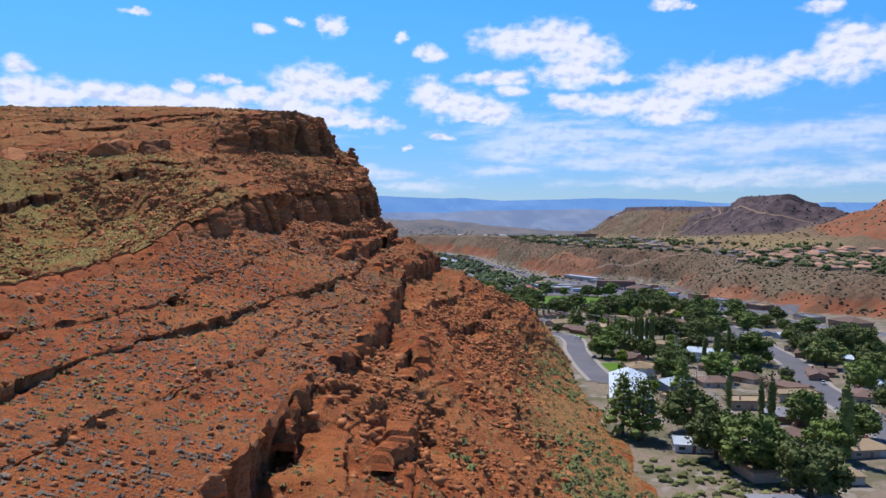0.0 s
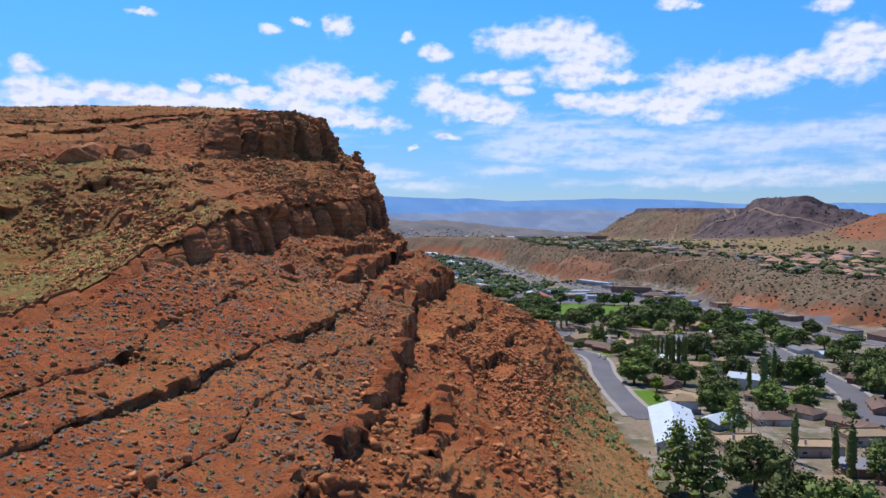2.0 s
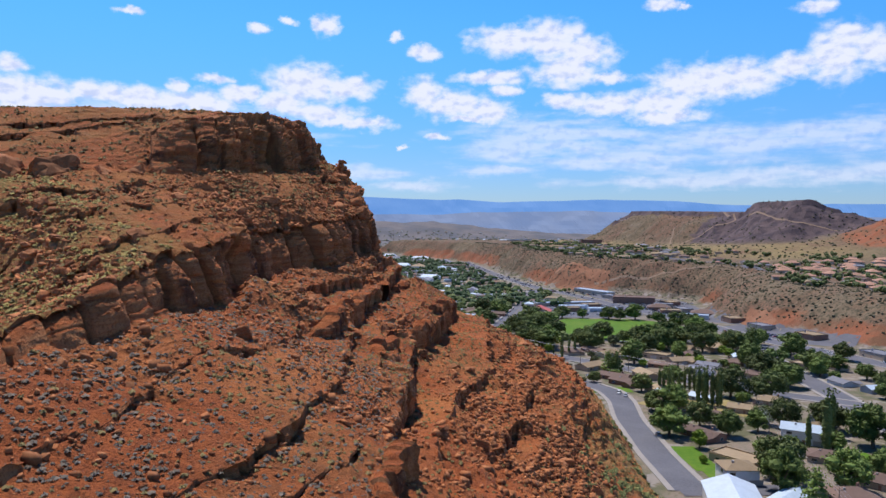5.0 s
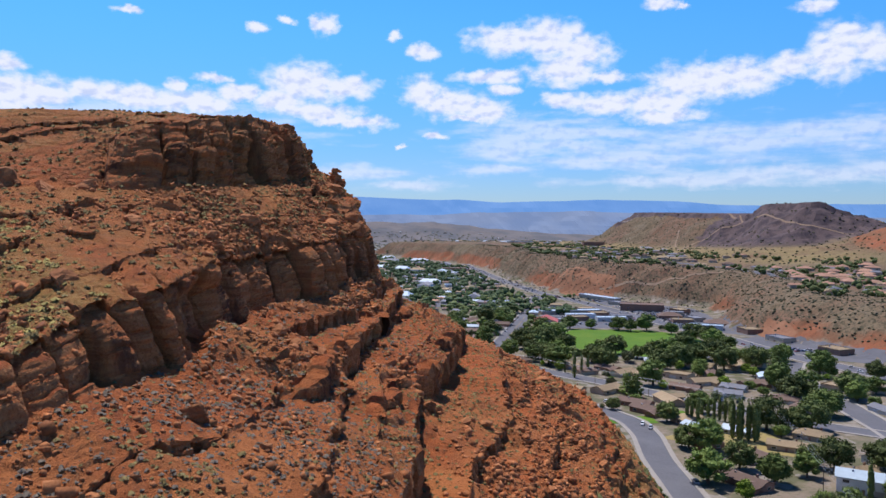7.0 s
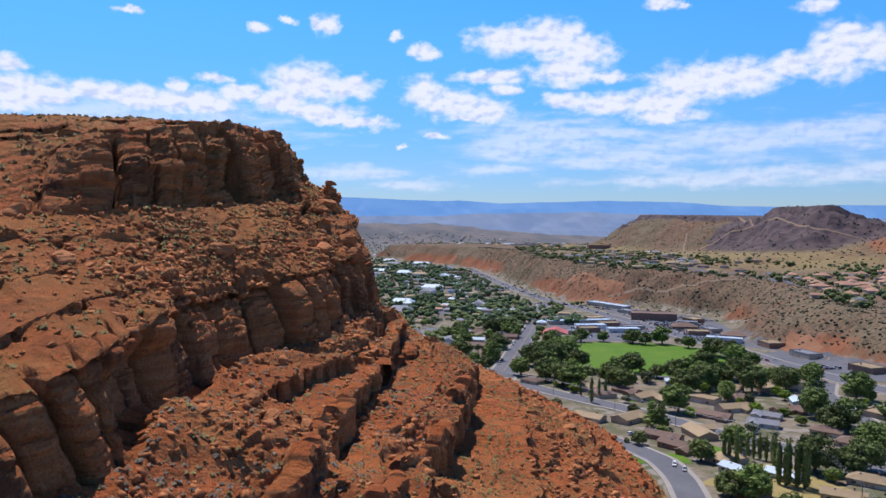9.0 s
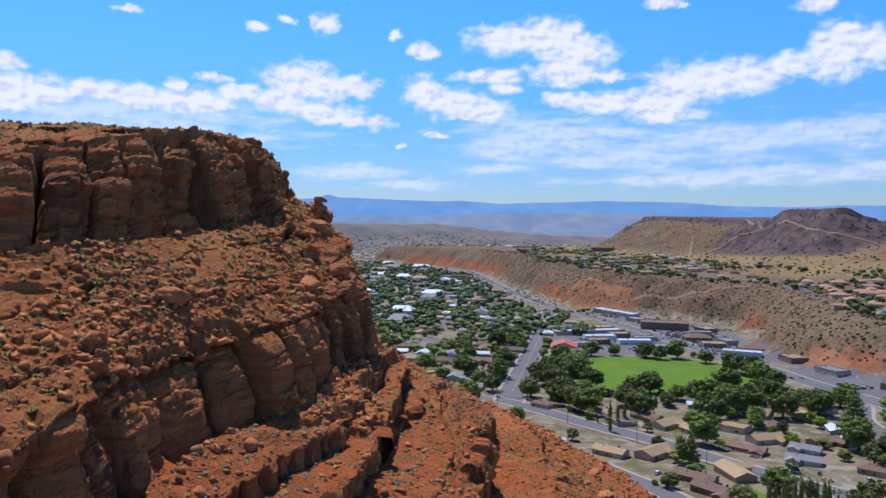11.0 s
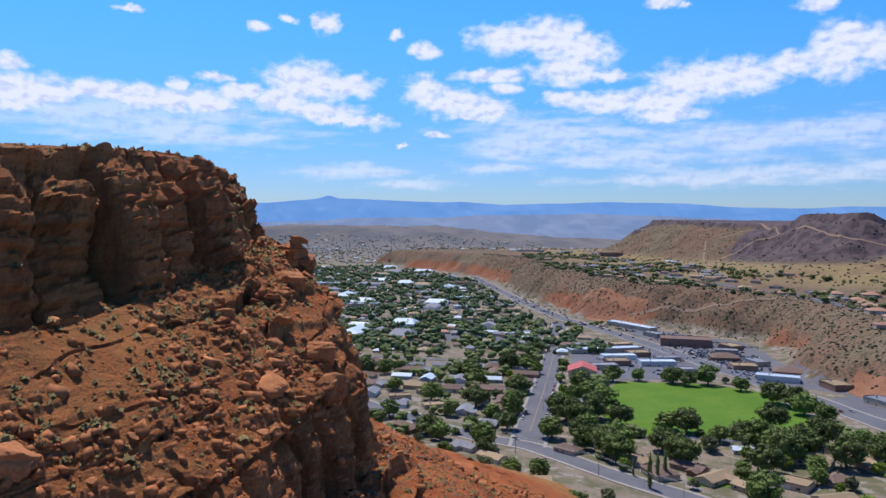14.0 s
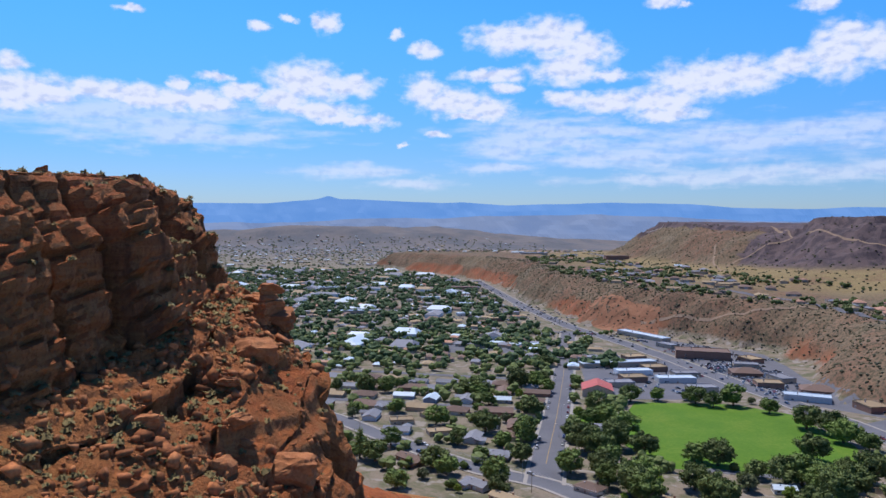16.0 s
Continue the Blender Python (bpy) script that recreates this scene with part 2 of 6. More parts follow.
def sandstone():
    k = Net("red_sandstone")
    big, mid, fine = k.noise(0.035, 4), k.noise(0.3, 6), k.noise(2.2, 6, 0.7)
    beds = k.noise(0.5, 5, 0.6, (0.06, 0.06, 1.6))
    soil = k.mix(k.span(mid, 0.35, 0.68), (0.42, 0.117, 0.034), (0.28, 0.08, 0.028))
    soil = k.mix(k.span(big, 0.45, 0.7), soil, (0.46, 0.16, 0.05))
    soil = k.mix(k.span(fine, 0.51, 0.66, 0, 0.75), soil, (0.15, 0.055, 0.024))
    rock = k.mix(k.span(beds, 0.35, 0.65), (0.38, 0.14, 0.05), (0.50, 0.225, 0.09))
    rock = k.mix(k.span(k.noise(0.05, 4), 0.5, 0.68, 0, 0.6), rock, (0.44, 0.205, 0.078))
    rock = k.mix(k.span(fine, 0.48, 0.68, 0, 0.65), rock, (0.14, 0.05, 0.024))
    # Steep faces: patchy dark varnish, with shade put into the colour as well.
    rock = k.mix(k.calc("MULTIPLY", k.span(k.noise(0.12, 5, 0.65, (1, 1, 0.25)), 0.46, 0.66, 0, 0.85), k.span(k.up, 0.62, 0.3)), rock, (0.085, 0.036, 0.024))
    col = k.mix(k.span(k.calc("ADD", k.up, k.calc("MULTIPLY", k.calc("SUBTRACT", mid, 0.5), 0.5)), 0.5, 0.8), rock, soil)
    grass = k.mix(k.span(k.noise(0.8, 6, 0.7), 0.35, 0.65), (0.19, 0.14, 0.036), (0.30, 0.235, 0.07))
    g = k.calc("MULTIPLY", k.attr("grass"), k.span(k.up, 0.6, 0.85))
    g = k.calc("MULTIPLY", g, k.span(k.calc("ADD", k.calc("MULTIPLY", k.noise(0.07, 5), 0.7), k.calc("MULTIPLY", fine, 0.45)), 0.44, 0.60))
    col = k.mix(g, col, grass)
    verge = k.mix(k.span(mid, 0.4, 0.6), (0.38, 0.17, 0.06), (0.29, 0.17, 0.06))
    v = k.calc("MULTIPLY", k.attr("verge"), k.span(k.calc("ADD", k.noise(0.06, 5), k.calc("MULTIPLY", mid, 0.4)), 0.55, 0.72))
    col = k.mix(v, col, verge)
    return k.done(col, k.calc("ADD", k.calc("MULTIPLY", mid, 1.2), k.calc("ADD", fine, k.calc("MULTIPLY", beds, 0.8))), 0.9, 0.9)


def valley():
    k = Net("valley_ground")
    big, mid, fine = k.noise(0.006, 5), k.noise(0.06, 6), k.noise(0.6, 6, 0.7)
    town = k.mix(k.span(mid, 0.42, 0.62), (0.215, 0.17, 0.125), (0.115, 0.11, 0.06))
    town = k.mix(k.span(fine, 0.5, 0.68, 0, 0.7), town, (0.085, 0.10, 0.04))
    town = k.mix(k.span(k.noise(0.11, 4, 0.5), 0.56, 0.62, 0, 0.8), town, (0.27, 0.235, 0.20))
    # Scrub and lava mix a slight mauve haze cast into their own colour.
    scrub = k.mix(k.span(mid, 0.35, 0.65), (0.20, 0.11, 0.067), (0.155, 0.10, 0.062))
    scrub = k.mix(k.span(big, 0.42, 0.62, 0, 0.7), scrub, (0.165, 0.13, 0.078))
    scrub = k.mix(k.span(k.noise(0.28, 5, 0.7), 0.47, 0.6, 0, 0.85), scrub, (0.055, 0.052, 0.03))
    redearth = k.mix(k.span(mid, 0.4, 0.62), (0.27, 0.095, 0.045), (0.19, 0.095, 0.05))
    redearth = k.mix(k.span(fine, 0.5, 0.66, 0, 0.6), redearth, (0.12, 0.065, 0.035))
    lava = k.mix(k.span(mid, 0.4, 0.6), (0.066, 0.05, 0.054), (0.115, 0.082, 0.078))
    # The blue-grey of the far plain is distance haze put into its colour.
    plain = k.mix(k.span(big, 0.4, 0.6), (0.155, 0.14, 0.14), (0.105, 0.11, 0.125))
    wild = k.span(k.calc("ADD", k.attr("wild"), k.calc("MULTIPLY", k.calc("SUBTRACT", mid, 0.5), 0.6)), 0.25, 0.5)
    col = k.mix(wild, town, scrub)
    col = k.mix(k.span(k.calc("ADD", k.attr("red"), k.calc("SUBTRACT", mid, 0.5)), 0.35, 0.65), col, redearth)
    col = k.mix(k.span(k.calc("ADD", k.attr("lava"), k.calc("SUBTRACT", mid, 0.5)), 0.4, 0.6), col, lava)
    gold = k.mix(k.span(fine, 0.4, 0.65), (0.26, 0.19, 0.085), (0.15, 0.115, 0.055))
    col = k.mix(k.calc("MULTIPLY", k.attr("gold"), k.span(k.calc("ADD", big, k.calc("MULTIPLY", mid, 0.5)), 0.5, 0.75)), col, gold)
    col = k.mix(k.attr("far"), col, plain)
    return k.done(col, k.calc("ADD", mid, fine), 0.5, 0.6)


SAND, VALLEY = sandstone(), valley()
ASPHALT = material("asphalt", [(0.085, 0.084, 0.095), (0.12, 0.118, 0.13), (0.15, 0.147, 0.158)], 0.05, 1.2, 0.9, 0.1, coords="World")
CONCRETE = material("pale_concrete", [(0.24, 0.215, 0.19), (0.33, 0.30, 0.265)], 0.2, 2.0, 0.9, 0.1, coords="World")
LAWN = material("mown_grass", [(0.052, 0.125, 0.006), (0.08, 0.16, 0.008), (0.135, 0.195, 0.018)], 0.035, 0.5, 0.95, 0.3, coords="World")
DRYGRASS = material("dry_grass", [(0.24, 0.19, 0.07), (0.33, 0.25, 0.10)], 0.1, 2.0, 0.95, 0.3, coords="World")
WHITE_LINE = material("yellow_line_paint", [(0.28, 0.19, 0.09), (0.36, 0.25, 0.11)], 1.0, 5.0, 0.8, 0)
BARK = material("bark", [(0.09, 0.065, 0.045), (0.16, 0.12, 0.085)], 1.5, 9.0, 0.95, 0.5)


def leaves(name, a, b, c):
    m = material(name, [a, b, c], 0.6, 3.0, 0.75, 0.0, vary=0.28, coords="World")
    return m


LEAF_DARK = leaves("dark_green_leaves", (0.066, 0.086, 0.022), (0.108, 0.135, 0.034), (0.16, 0.19, 0.05))
LEAF_MID = leaves("green_leaves", (0.085, 0.12, 0.024), (0.13, 0.178, 0.036), (0.19, 0.24, 0.056))
LEAF_LIGHT = leaves("light_green_leaves", (0.13, 0.20, 0.016), (0.20, 0.28, 0.026), (0.27, 0.33, 0.042))
LEAF_OLIVE = leaves("grey_green_leaves", (0.085, 0.105, 0.04), (0.13, 0.145, 0.06), (0.18, 0.18, 0.08))
SAGE = material("sagebrush", [(0.092, 0.07, 0.05), (0.138, 0.108, 0.079), (0.195, 0.157, 0.118)], 0.5, 4.0, 0.95, 0.0, vary=0.3, island=True, coords="World")
BRUSH = material("olive_brush", [(0.11, 0.082, 0.03), (0.165, 0.122, 0.046), (0.245, 0.18, 0.068)], 0.5, 4.0, 0.95, 0.0, vary=0.3, island=True, coords="World")
GREENBRUSH = material("green_brush", [(0.085, 0.098, 0.032), (0.135, 0.142, 0.05), (0.20, 0.19, 0.075)], 0.5, 4.0, 0.95, 0.0, vary=0.3, island=True, coords="World")
STRAW = material("straw_grass", [(0.19, 0.145, 0.04), (0.28, 0.22, 0.066), (0.37, 0.30, 0.10)], 0.1, 4.0, 0.95, 0.0, vary=0.25, island=True, coords="World")
# ---- numpy noise and mesh helpers ----
def hashed(i, j, k):
    h = (i.astype(np.int64) * 374761393 + j.astype(np.int64) * 668265263 + k.astype(np.int64) * 2147483647) & 0xFFFFFFFF
    h = ((h ^ (h >> 13)) * 1274126177) & 0xFFFFFFFF
    h = ((h ^ (h >> 15)) * 2246822519) & 0xFFFFFFFF
    return ((h ^ (h >> 16)) & 0xFFFFFF) / float(0xFFFFFF)


def vnoise(x, y, z):
    x, y, z = np.broadcast_arrays(np.asarray(x, float), np.asarray(y, float), np.asarray(z, float))
    xi, yi, zi = np.floor(x), np.floor(y), np.floor(z)
    fx, fy, fz = x - xi, y - yi, z - zi
    fx, fy, fz = (f * f * (3 - 2 * f) for f in (fx, fy, fz))
    out = 0
    for a in (0, 1):
        for b in (0, 1):
            for c in (0, 1):
                w = (fx if a else 1 - fx) * (fy if b else 1 - fy) * (fz if c else 1 - fz)
                out = out + w * hashed(xi + a, yi + b, zi + c)
    return out * 2 - 1


def fbm(x, y, z, octaves=4, gain=0.5):
    out, amp = 0, 1.0
    for o in range(octaves):
        out = out + amp * vnoise(x * 2**o + 17.3 * o, y * 2**o - 9.1 * o, z * 2**o + 4.7 * o)
        amp *= gain
    return out


def smooth(a, b, x):
    t = np.clip((x - a) / (b - a), 0, 1)
    return t * t * (3 - 2 * t)


def grid_mesh(name, P, mat, attrs=None, flip=False):
    """A mesh over a grid of points P[i, j]."""
    ni, nj = P.shape[:2]
    idx = np.arange(ni * nj).reshape(ni, nj)
    q = np.stack([idx[:-1, :-1], idx[1:, :-1], idx[1:, 1:], idx[:-1, 1:]], -1).reshape(-1, 4)
    if flip:
        q = q[:, ::-1]
    me = bpy.data.meshes.new(name)
    me.vertices.add(ni * nj)
    me.vertices.foreach_set("co", P.reshape(-1).astype(np.float32))
    me.loops.add(q.size)
    me.loops.foreach_set("vertex_index", q.reshape(-1).astype(np.int32))
    me.polygons.add(len(q))
    me.polygons.foreach_set("loop_start", np.arange(0, q.size, 4, dtype=np.int32))
    me.polygons.foreach_set("use_smooth", np.zeros(len(q), dtype=bool))
    for key, val in (attrs or {}).items():
        at = me.attributes.new(key, "FLOAT", "POINT")
        at.data.foreach_set("value", np.ascontiguousarray(val, dtype=np.float32).reshape(-1))
    me.update()
    me.validate()
    me.materials.append(mat)
    return new(name, me)


def soup(name, verts, faces, mats, mat_index=None, smooth_faces=False):
    me = bpy.data.meshes.new(name)
    me.from_pydata(verts, [], faces)
    for m in mats:
        me.materials.append(m)
    if mat_index is not None:
        me.polygons.foreach_set("material_index", np.asarray(mat_index, dtype=np.int32))
    if smooth_faces:
        me.polygons.foreach_set("use_smooth", np.ones(len(me.polygons), dtype=bool))
    me.update()
    return me


# ---- the valley floor, the bluff and the mesas ----
VALLEY_Y = [-500, 300, 500, 620, 750, 900, 1100, 1500, 2000, 4000, 5000]
VALLEY_Z = [-13, -13, -20, -26, -29, -33, -41, -45, -48, -55, -55]
BLUFF = np.array([(700, 300), (470, 560), (345, 703), (300, 868), (300, 953), (345, 1060), (350, 1150), (235, 1300), (178, 1400), (185, 1470), (125, 1690), (105, 2120), (10, 2290), (-165, 2530), (-215, 2680), (-60, 2900), (900, 3100), (3600, 3100), (3600, 300)], float)
MESA = np.array([(572, 2360), (605, 2080), (668, 1730), (720, 1600), (800, 1600), (880, 1700), (930, 1780), (1080, 2300), (800, 2600)], float)
PEAK = np.array([(668, 1680), (705, 1590), (738, 1590), (760, 1680), (720, 1740)], float)


def inside(poly, x, y):
    """Distance to the polygon's border, positive inside."""
    best = np.full(x.shape, 1e9)
    odd = np.zeros(x.shape, bool)
    for (ax, ay), (bx, by) in zip(poly, np.roll(poly, -1, 0)):
        dx, dy = bx - ax, by - ay
        t = np.clip(((x - ax) * dx + (y - ay) * dy) / (dx * dx + dy * dy), 0, 1)
        best = np.minimum(best, np.hypot(x - ax - t * dx, y - ay - t * dy))
        if ay != by:
            odd ^= ((ay > y) != (by > y)) & (x < ax + (y - ay) / dy * dx)
    return np.where(odd, best, -best)


def ground(x, y, masks=False):
    x, y = np.asarray(x, float), np.asarray(y, float)
    base = np.interp(y, VALLEY_Y, VALLEY_Z) + 0.5 * fbm(x / 40, y / 40, 0.3, 2)
    # foot of the red hill rises a little
    d = inside(BLUFF, x, y) + 22 * fbm(x / 90, y / 90, 1.5, 4)
    rise = smooth(0, 34, d) * 0.45 + smooth(18, 72, d) * 0.5 + 0.05 * smooth(70, 300, d)
    ribs = smooth(5, 40, d) * (1 - smooth(70, 150, d))
    top = np.interp(y, [500, 900, 1250, 1700, 2300, 2900], [9, 9, 10, 8, 4, -4])
    z = base + (top - base) * rise + ribs * 2.4 * fbm(x / 18, y / 18, 2.2, 4) + smooth(60, 200, d) * 2.5 * fbm(x / 60, y / 60, 3.1, 4)
    dm = inside(MESA, x, y) + 16 * fbm(x / 70, y / 70, 5.0, 4)
    apron = np.interp(y, [1500, 1900], [0.30, 0.07])
    talus = apron * smooth(-340, -60, dm) + smooth(-150, -8, dm) ** 1.15 * (0.86 - apron) + 0.14 * smooth(-12, 4, dm)
    gull = smooth(-150, -90, dm) * (1 - smooth(-20, 0, dm))
    z = z + (np.interp(y, [1700, 2300], [91, 99]) - z) * talus + gull * 4 * fbm(x / 30, y / 30, 6.0, 4) + smooth(0, 20, dm) * 1.5 * fbm(x / 50, y / 50, 7.0, 3)
    dp = inside(PEAK, x, y) + 10 * fbm(x / 40, y / 40, 8.0, 3)
    z = z + 23 * smooth(-52, 8, dp)
    # the red hill on the right
    hill = np.exp(-(((x - 880) / 150) ** 2 + ((y - 1330) / 170) ** 2))
    z = z + 105 * hill * (1 + 0.12 * fbm(x / 50, y / 50, 9.0, 4))
    # low hills across the far valley
    roll = np.exp(-(((y - 4350) / 330) ** 2)) * (0.75 + 0.25 * np.cos(x / 420 + 0.6) + 0.2 * fbm(x / 300, y / 300, 4.0, 4))
    z = z + 118 * roll * smooth(3300, 4200, y) * np.where(x > 200, np.clip(1 - (x - 200) / 1500, 0.55, 1), 1)
    if not masks:
        return z
    return z, {
        "wild": smooth(0, 30, d),
        "red": np.clip(smooth(-4, 12, d) * (1 - smooth(16, 44, d)) * (0.62 + 0.7 * fbm(x / 90, y / 90, 3.3, 3)) + 1.1 * smooth(0.12, 0.3, hill), 0, 1),
        "lava": np.clip(smooth(-14, 0, dm) + 0.85 * smooth(-165, -110, dp) + smooth(-120, -30, dm) * (0.3 + 0.5 * fbm(x / 110, y / 110, 11, 3)), 0, 1),
        # share of the haze-coloured plain, growing with distance
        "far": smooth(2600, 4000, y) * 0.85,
        "gold": smooth(-420, -250, dm) * (1 - smooth(-160, -110, dm)) * (1 - smooth(0.08, 0.25, hill)),
    }


gx = np.concatenate([np.arange(-3400, -420, 70), np.arange(-420, 700, 6.0), np.arange(700, 1300, 12), np.arange(1300, 3500, 60)])
gy = np.concatenate([np.arange(-400, 200, 20), np.arange(200, 1500, 6.0), np.arange(1500, 2800, 12), np.arange(2800, 4900, 35)])
GX, GY = np.meshgrid(gx, gy, indexing="ij")
GZ, ground_masks = ground(GX, GY, True)


def ground_on(x, y):
    """The height of the ground sheet, read from its own grid."""
    x, y = np.clip(np.asarray(x, float), gx[0], gx[-1] - 1e-6), np.clip(np.asarray(y, float), gy[0], gy[-1] - 1e-6)
    i, j = np.searchsorted(gx, x, "right") - 1, np.searchsorted(gy, y, "right") - 1
    a, b = (x - gx[i]) / (gx[i + 1] - gx[i]), (y - gy[j]) / (gy[j + 1] - gy[j])
    return (GZ[i, j] * (1 - a) + GZ[i + 1, j] * a) * (1 - b) + (GZ[i, j + 1] * (1 - a) + GZ[i + 1, j + 1] * a) * b


def ground_at(x, y):
    return float(ground_on(x, y))


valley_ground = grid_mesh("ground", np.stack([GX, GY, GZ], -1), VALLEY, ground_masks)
tagged(valley_ground, "dry valley floor with scrub bluff and flat-topped mesa", "ground", kind="structure")

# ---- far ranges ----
# Distance haze is put into these slopes as a blue emission colour.
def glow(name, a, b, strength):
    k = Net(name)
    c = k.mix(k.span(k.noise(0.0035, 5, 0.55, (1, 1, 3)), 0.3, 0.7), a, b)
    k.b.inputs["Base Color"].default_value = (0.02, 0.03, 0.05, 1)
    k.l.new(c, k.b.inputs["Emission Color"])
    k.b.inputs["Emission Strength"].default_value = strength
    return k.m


def far_range(name, y0, levels, wob, mat, label, seed):
    xs = np.arange(-3500, 3501, 25.0)
    crest = np.interp(xs, *zip(*levels)) + wob * fbm(xs / 260, seed, 0.0, 5)
    rows = []
    for k in range(9):
        v = k / 8
        rows.append(np.stack([xs, y0 - 160 * (1 - v) + 30 * fbm(xs / 120, v * 4, seed, 3), -70 + (crest + 70) * v ** 1.25], -1))
    rows.append(np.stack([xs, np.full_like(xs, y0 + 30), np.full_like(xs, -70)], -1))
    return tagged(grid_mesh(name, np.array(rows), mat, flip=True), label, "mountain range", kind="structure")


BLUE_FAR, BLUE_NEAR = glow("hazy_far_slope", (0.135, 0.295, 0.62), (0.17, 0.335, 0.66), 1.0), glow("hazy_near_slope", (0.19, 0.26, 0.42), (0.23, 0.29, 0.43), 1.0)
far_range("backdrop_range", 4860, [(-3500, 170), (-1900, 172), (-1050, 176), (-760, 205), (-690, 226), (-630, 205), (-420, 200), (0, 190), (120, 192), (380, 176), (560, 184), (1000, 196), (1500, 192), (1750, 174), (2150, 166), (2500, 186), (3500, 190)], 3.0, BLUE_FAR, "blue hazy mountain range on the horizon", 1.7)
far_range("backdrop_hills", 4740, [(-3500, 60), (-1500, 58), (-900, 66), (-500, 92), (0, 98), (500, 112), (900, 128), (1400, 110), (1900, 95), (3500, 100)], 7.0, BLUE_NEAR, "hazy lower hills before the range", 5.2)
# ---- the red sandstone hill ----
# Bed lines from the toe to the summit, each at the same ten stations along the hill, from south to north and round the nose.
TOE = [(62, -120, -14), (62, 60, -14), (62, 150, -14.2), (62, 215, -14.2), (62, 280, -14.2), (64, 345, -15.5), (69, 430, -18.5), (54, 556, -24), (0, 670, -28), (-420, 800, -32)]
LOW = [(0, -120, 9), (4, 60, 10), (6, 150, 11), (9, 210, 12), (15, 280, 12), (35, 345, 10.5), (48, 410, 9.5), (38, 488, 6), (-40, 585, 8), (-420, 690, 8)]
FIN = [(-30, -120, 23), (-27, 60, 25.5), (-22, 147, 27.5), (-16, 227, 31), (-15, 285, 33), (-14, 340, 36.5), (-6, 396, 38), (-6, 456, 35), (-80, 542, 36), (-420, 640, 36)]
THIN = [(-82, -120, 33), (-68, 62, 34), (-51, 155, 36.4), (-31, 225, 40.6), (-32, 292, 42), (-34, 330, 47), (-26, 402, 52), (-38, 452, 53), (-105, 515, 53), (-420, 600, 53)]
BASE = [(-122, -120, 38), (-98, 70, 41), (-77, 163, 44.5), (-65, 231, 54), (-57.5, 276, 53.5), (-54.5, 331, 56.5), (-34, 404, 57.5), (-45, 438, 61), (-110, 495, 62), (-420, 580, 62)]
RIM = [(-128, -120, 40), (-104, 75, 43), (-82, 168, 47.4), (-69, 233, 63), (-62, 272, 68.5), (-60, 334, 71.5), (-37, 403, 76.5), (-50, 440, 89), (-112, 490, 88), (-420, 575, 86)]
CAP_FOOT = [(-360, 60, 60), (-265, 215, 69), (-205, 270, 76), (-149, 302, 83), (-113, 321, 87), (-83, 349, 88.5), (-68, 396, 91.3), (-64, 450, 100), (-120, 488, 102), (-420, 550, 100)]
CAP_TOP = [(-365, 75, 70), (-268, 232, 76), (-200, 288, 83), (-147, 324, 93), (-122, 352, 100.5), (-91, 363, 108), (-78.5, 402, 115.2), (-77.5, 450, 117), (-122, 482, 116), (-420, 545, 116)]
SUMMIT = [(-400, 150, 92), (-310, 275, 100), (-238, 335, 106), (-180, 362, 111), (-150, 378, 113.5), (-122, 390, 115.5), (-104, 408, 116.2), (-100, 436, 116.8), (-150, 455, 117), (-420, 500, 117)]
BACK = [(-450, 240, 98), (-420, 330, 106), (-420, 350, 110), (-400, 370, 112), (-380, 385, 113), (-360, 400, 114), (-340, 410, 115), (-330, 420, 116), (-320, 440, 117), (-440, 470, 117)]


def spline(points, u):
    p = np.array(points, float)
    p = np.vstack([2 * p[0] - p[1], p, 2 * p[-1] - p[-2]])
    i = np.clip(np.floor(u).astype(int), 0, len(points) - 2)
    t = (u - i)[:, None]
    a, b, c, d = p[i], p[i + 1], p[i + 2], p[i + 3]
    k = 0.42
    m1, m2 = k * (c - a), k * (d - b)
    return (2 * t**3 - 3 * t**2 + 1) * b + (t**3 - 2 * t**2 + t) * m1 + (-2 * t**3 + 3 * t**2) * c + (t**3 - t**2) * m2


STEPS = (16, 80, 120, 125, 120, 130, 95, 60, 12)
u = np.concatenate([np.linspace(k, k + 1, n, endpoint=(k == 8)) for k, n in enumerate(STEPS)])
lines = [spline(p, u) for p in (TOE, LOW, FIN, THIN, BASE, RIM, CAP_FOOT, CAP_TOP, SUMMIT, BACK)]
toe, low, fin, thin, base, rim, foot, captop, summit, backl = lines
s = np.concatenate([[0], np.cumsum(np.linalg.norm(np.diff(fin, axis=0), axis=1))])
out_dir = np.stack([toe[:, 0] - summit[:, 0], toe[:, 1] - summit[:, 1], 0 * s], -1)
out_dir /= np.linalg.norm(out_dir, axis=1)[:, None]


def ledge(line, mean, swing, size, seed, most, extra=0.0, early=0.0, hang=-0.04):
    """The foot of a broken ledge whose lip is line: low and high by turns along the hill."""
    h = np.clip(mean + swing * fbm(s / size, seed, 0, 3) + extra * smooth(4.3, 5.0, u) * (1 - smooth(6.6, 7.4, u)) + early * (1 - smooth(3.8, 4.8, u)), 0.05, most)[:, None]
    return line + out_dir * (0.15 - hang * h) + np.array([0, 0, -1.0]) * h


def between(a, b, t, swing=0.0, seed=0.0):
    k = np.clip(t + swing * fbm(s / 38, seed, 1.0, 4), 0.03, 0.97)[:, None]
    return a * (1 - k) + b * k


fin = fin + out_dir * (3.5 * fbm(s / 20, 2.4, 0, 3))[:, None]
thin = thin + out_dir * (2.0 * fbm(s / 14, 6.4, 0, 3))[:, None]
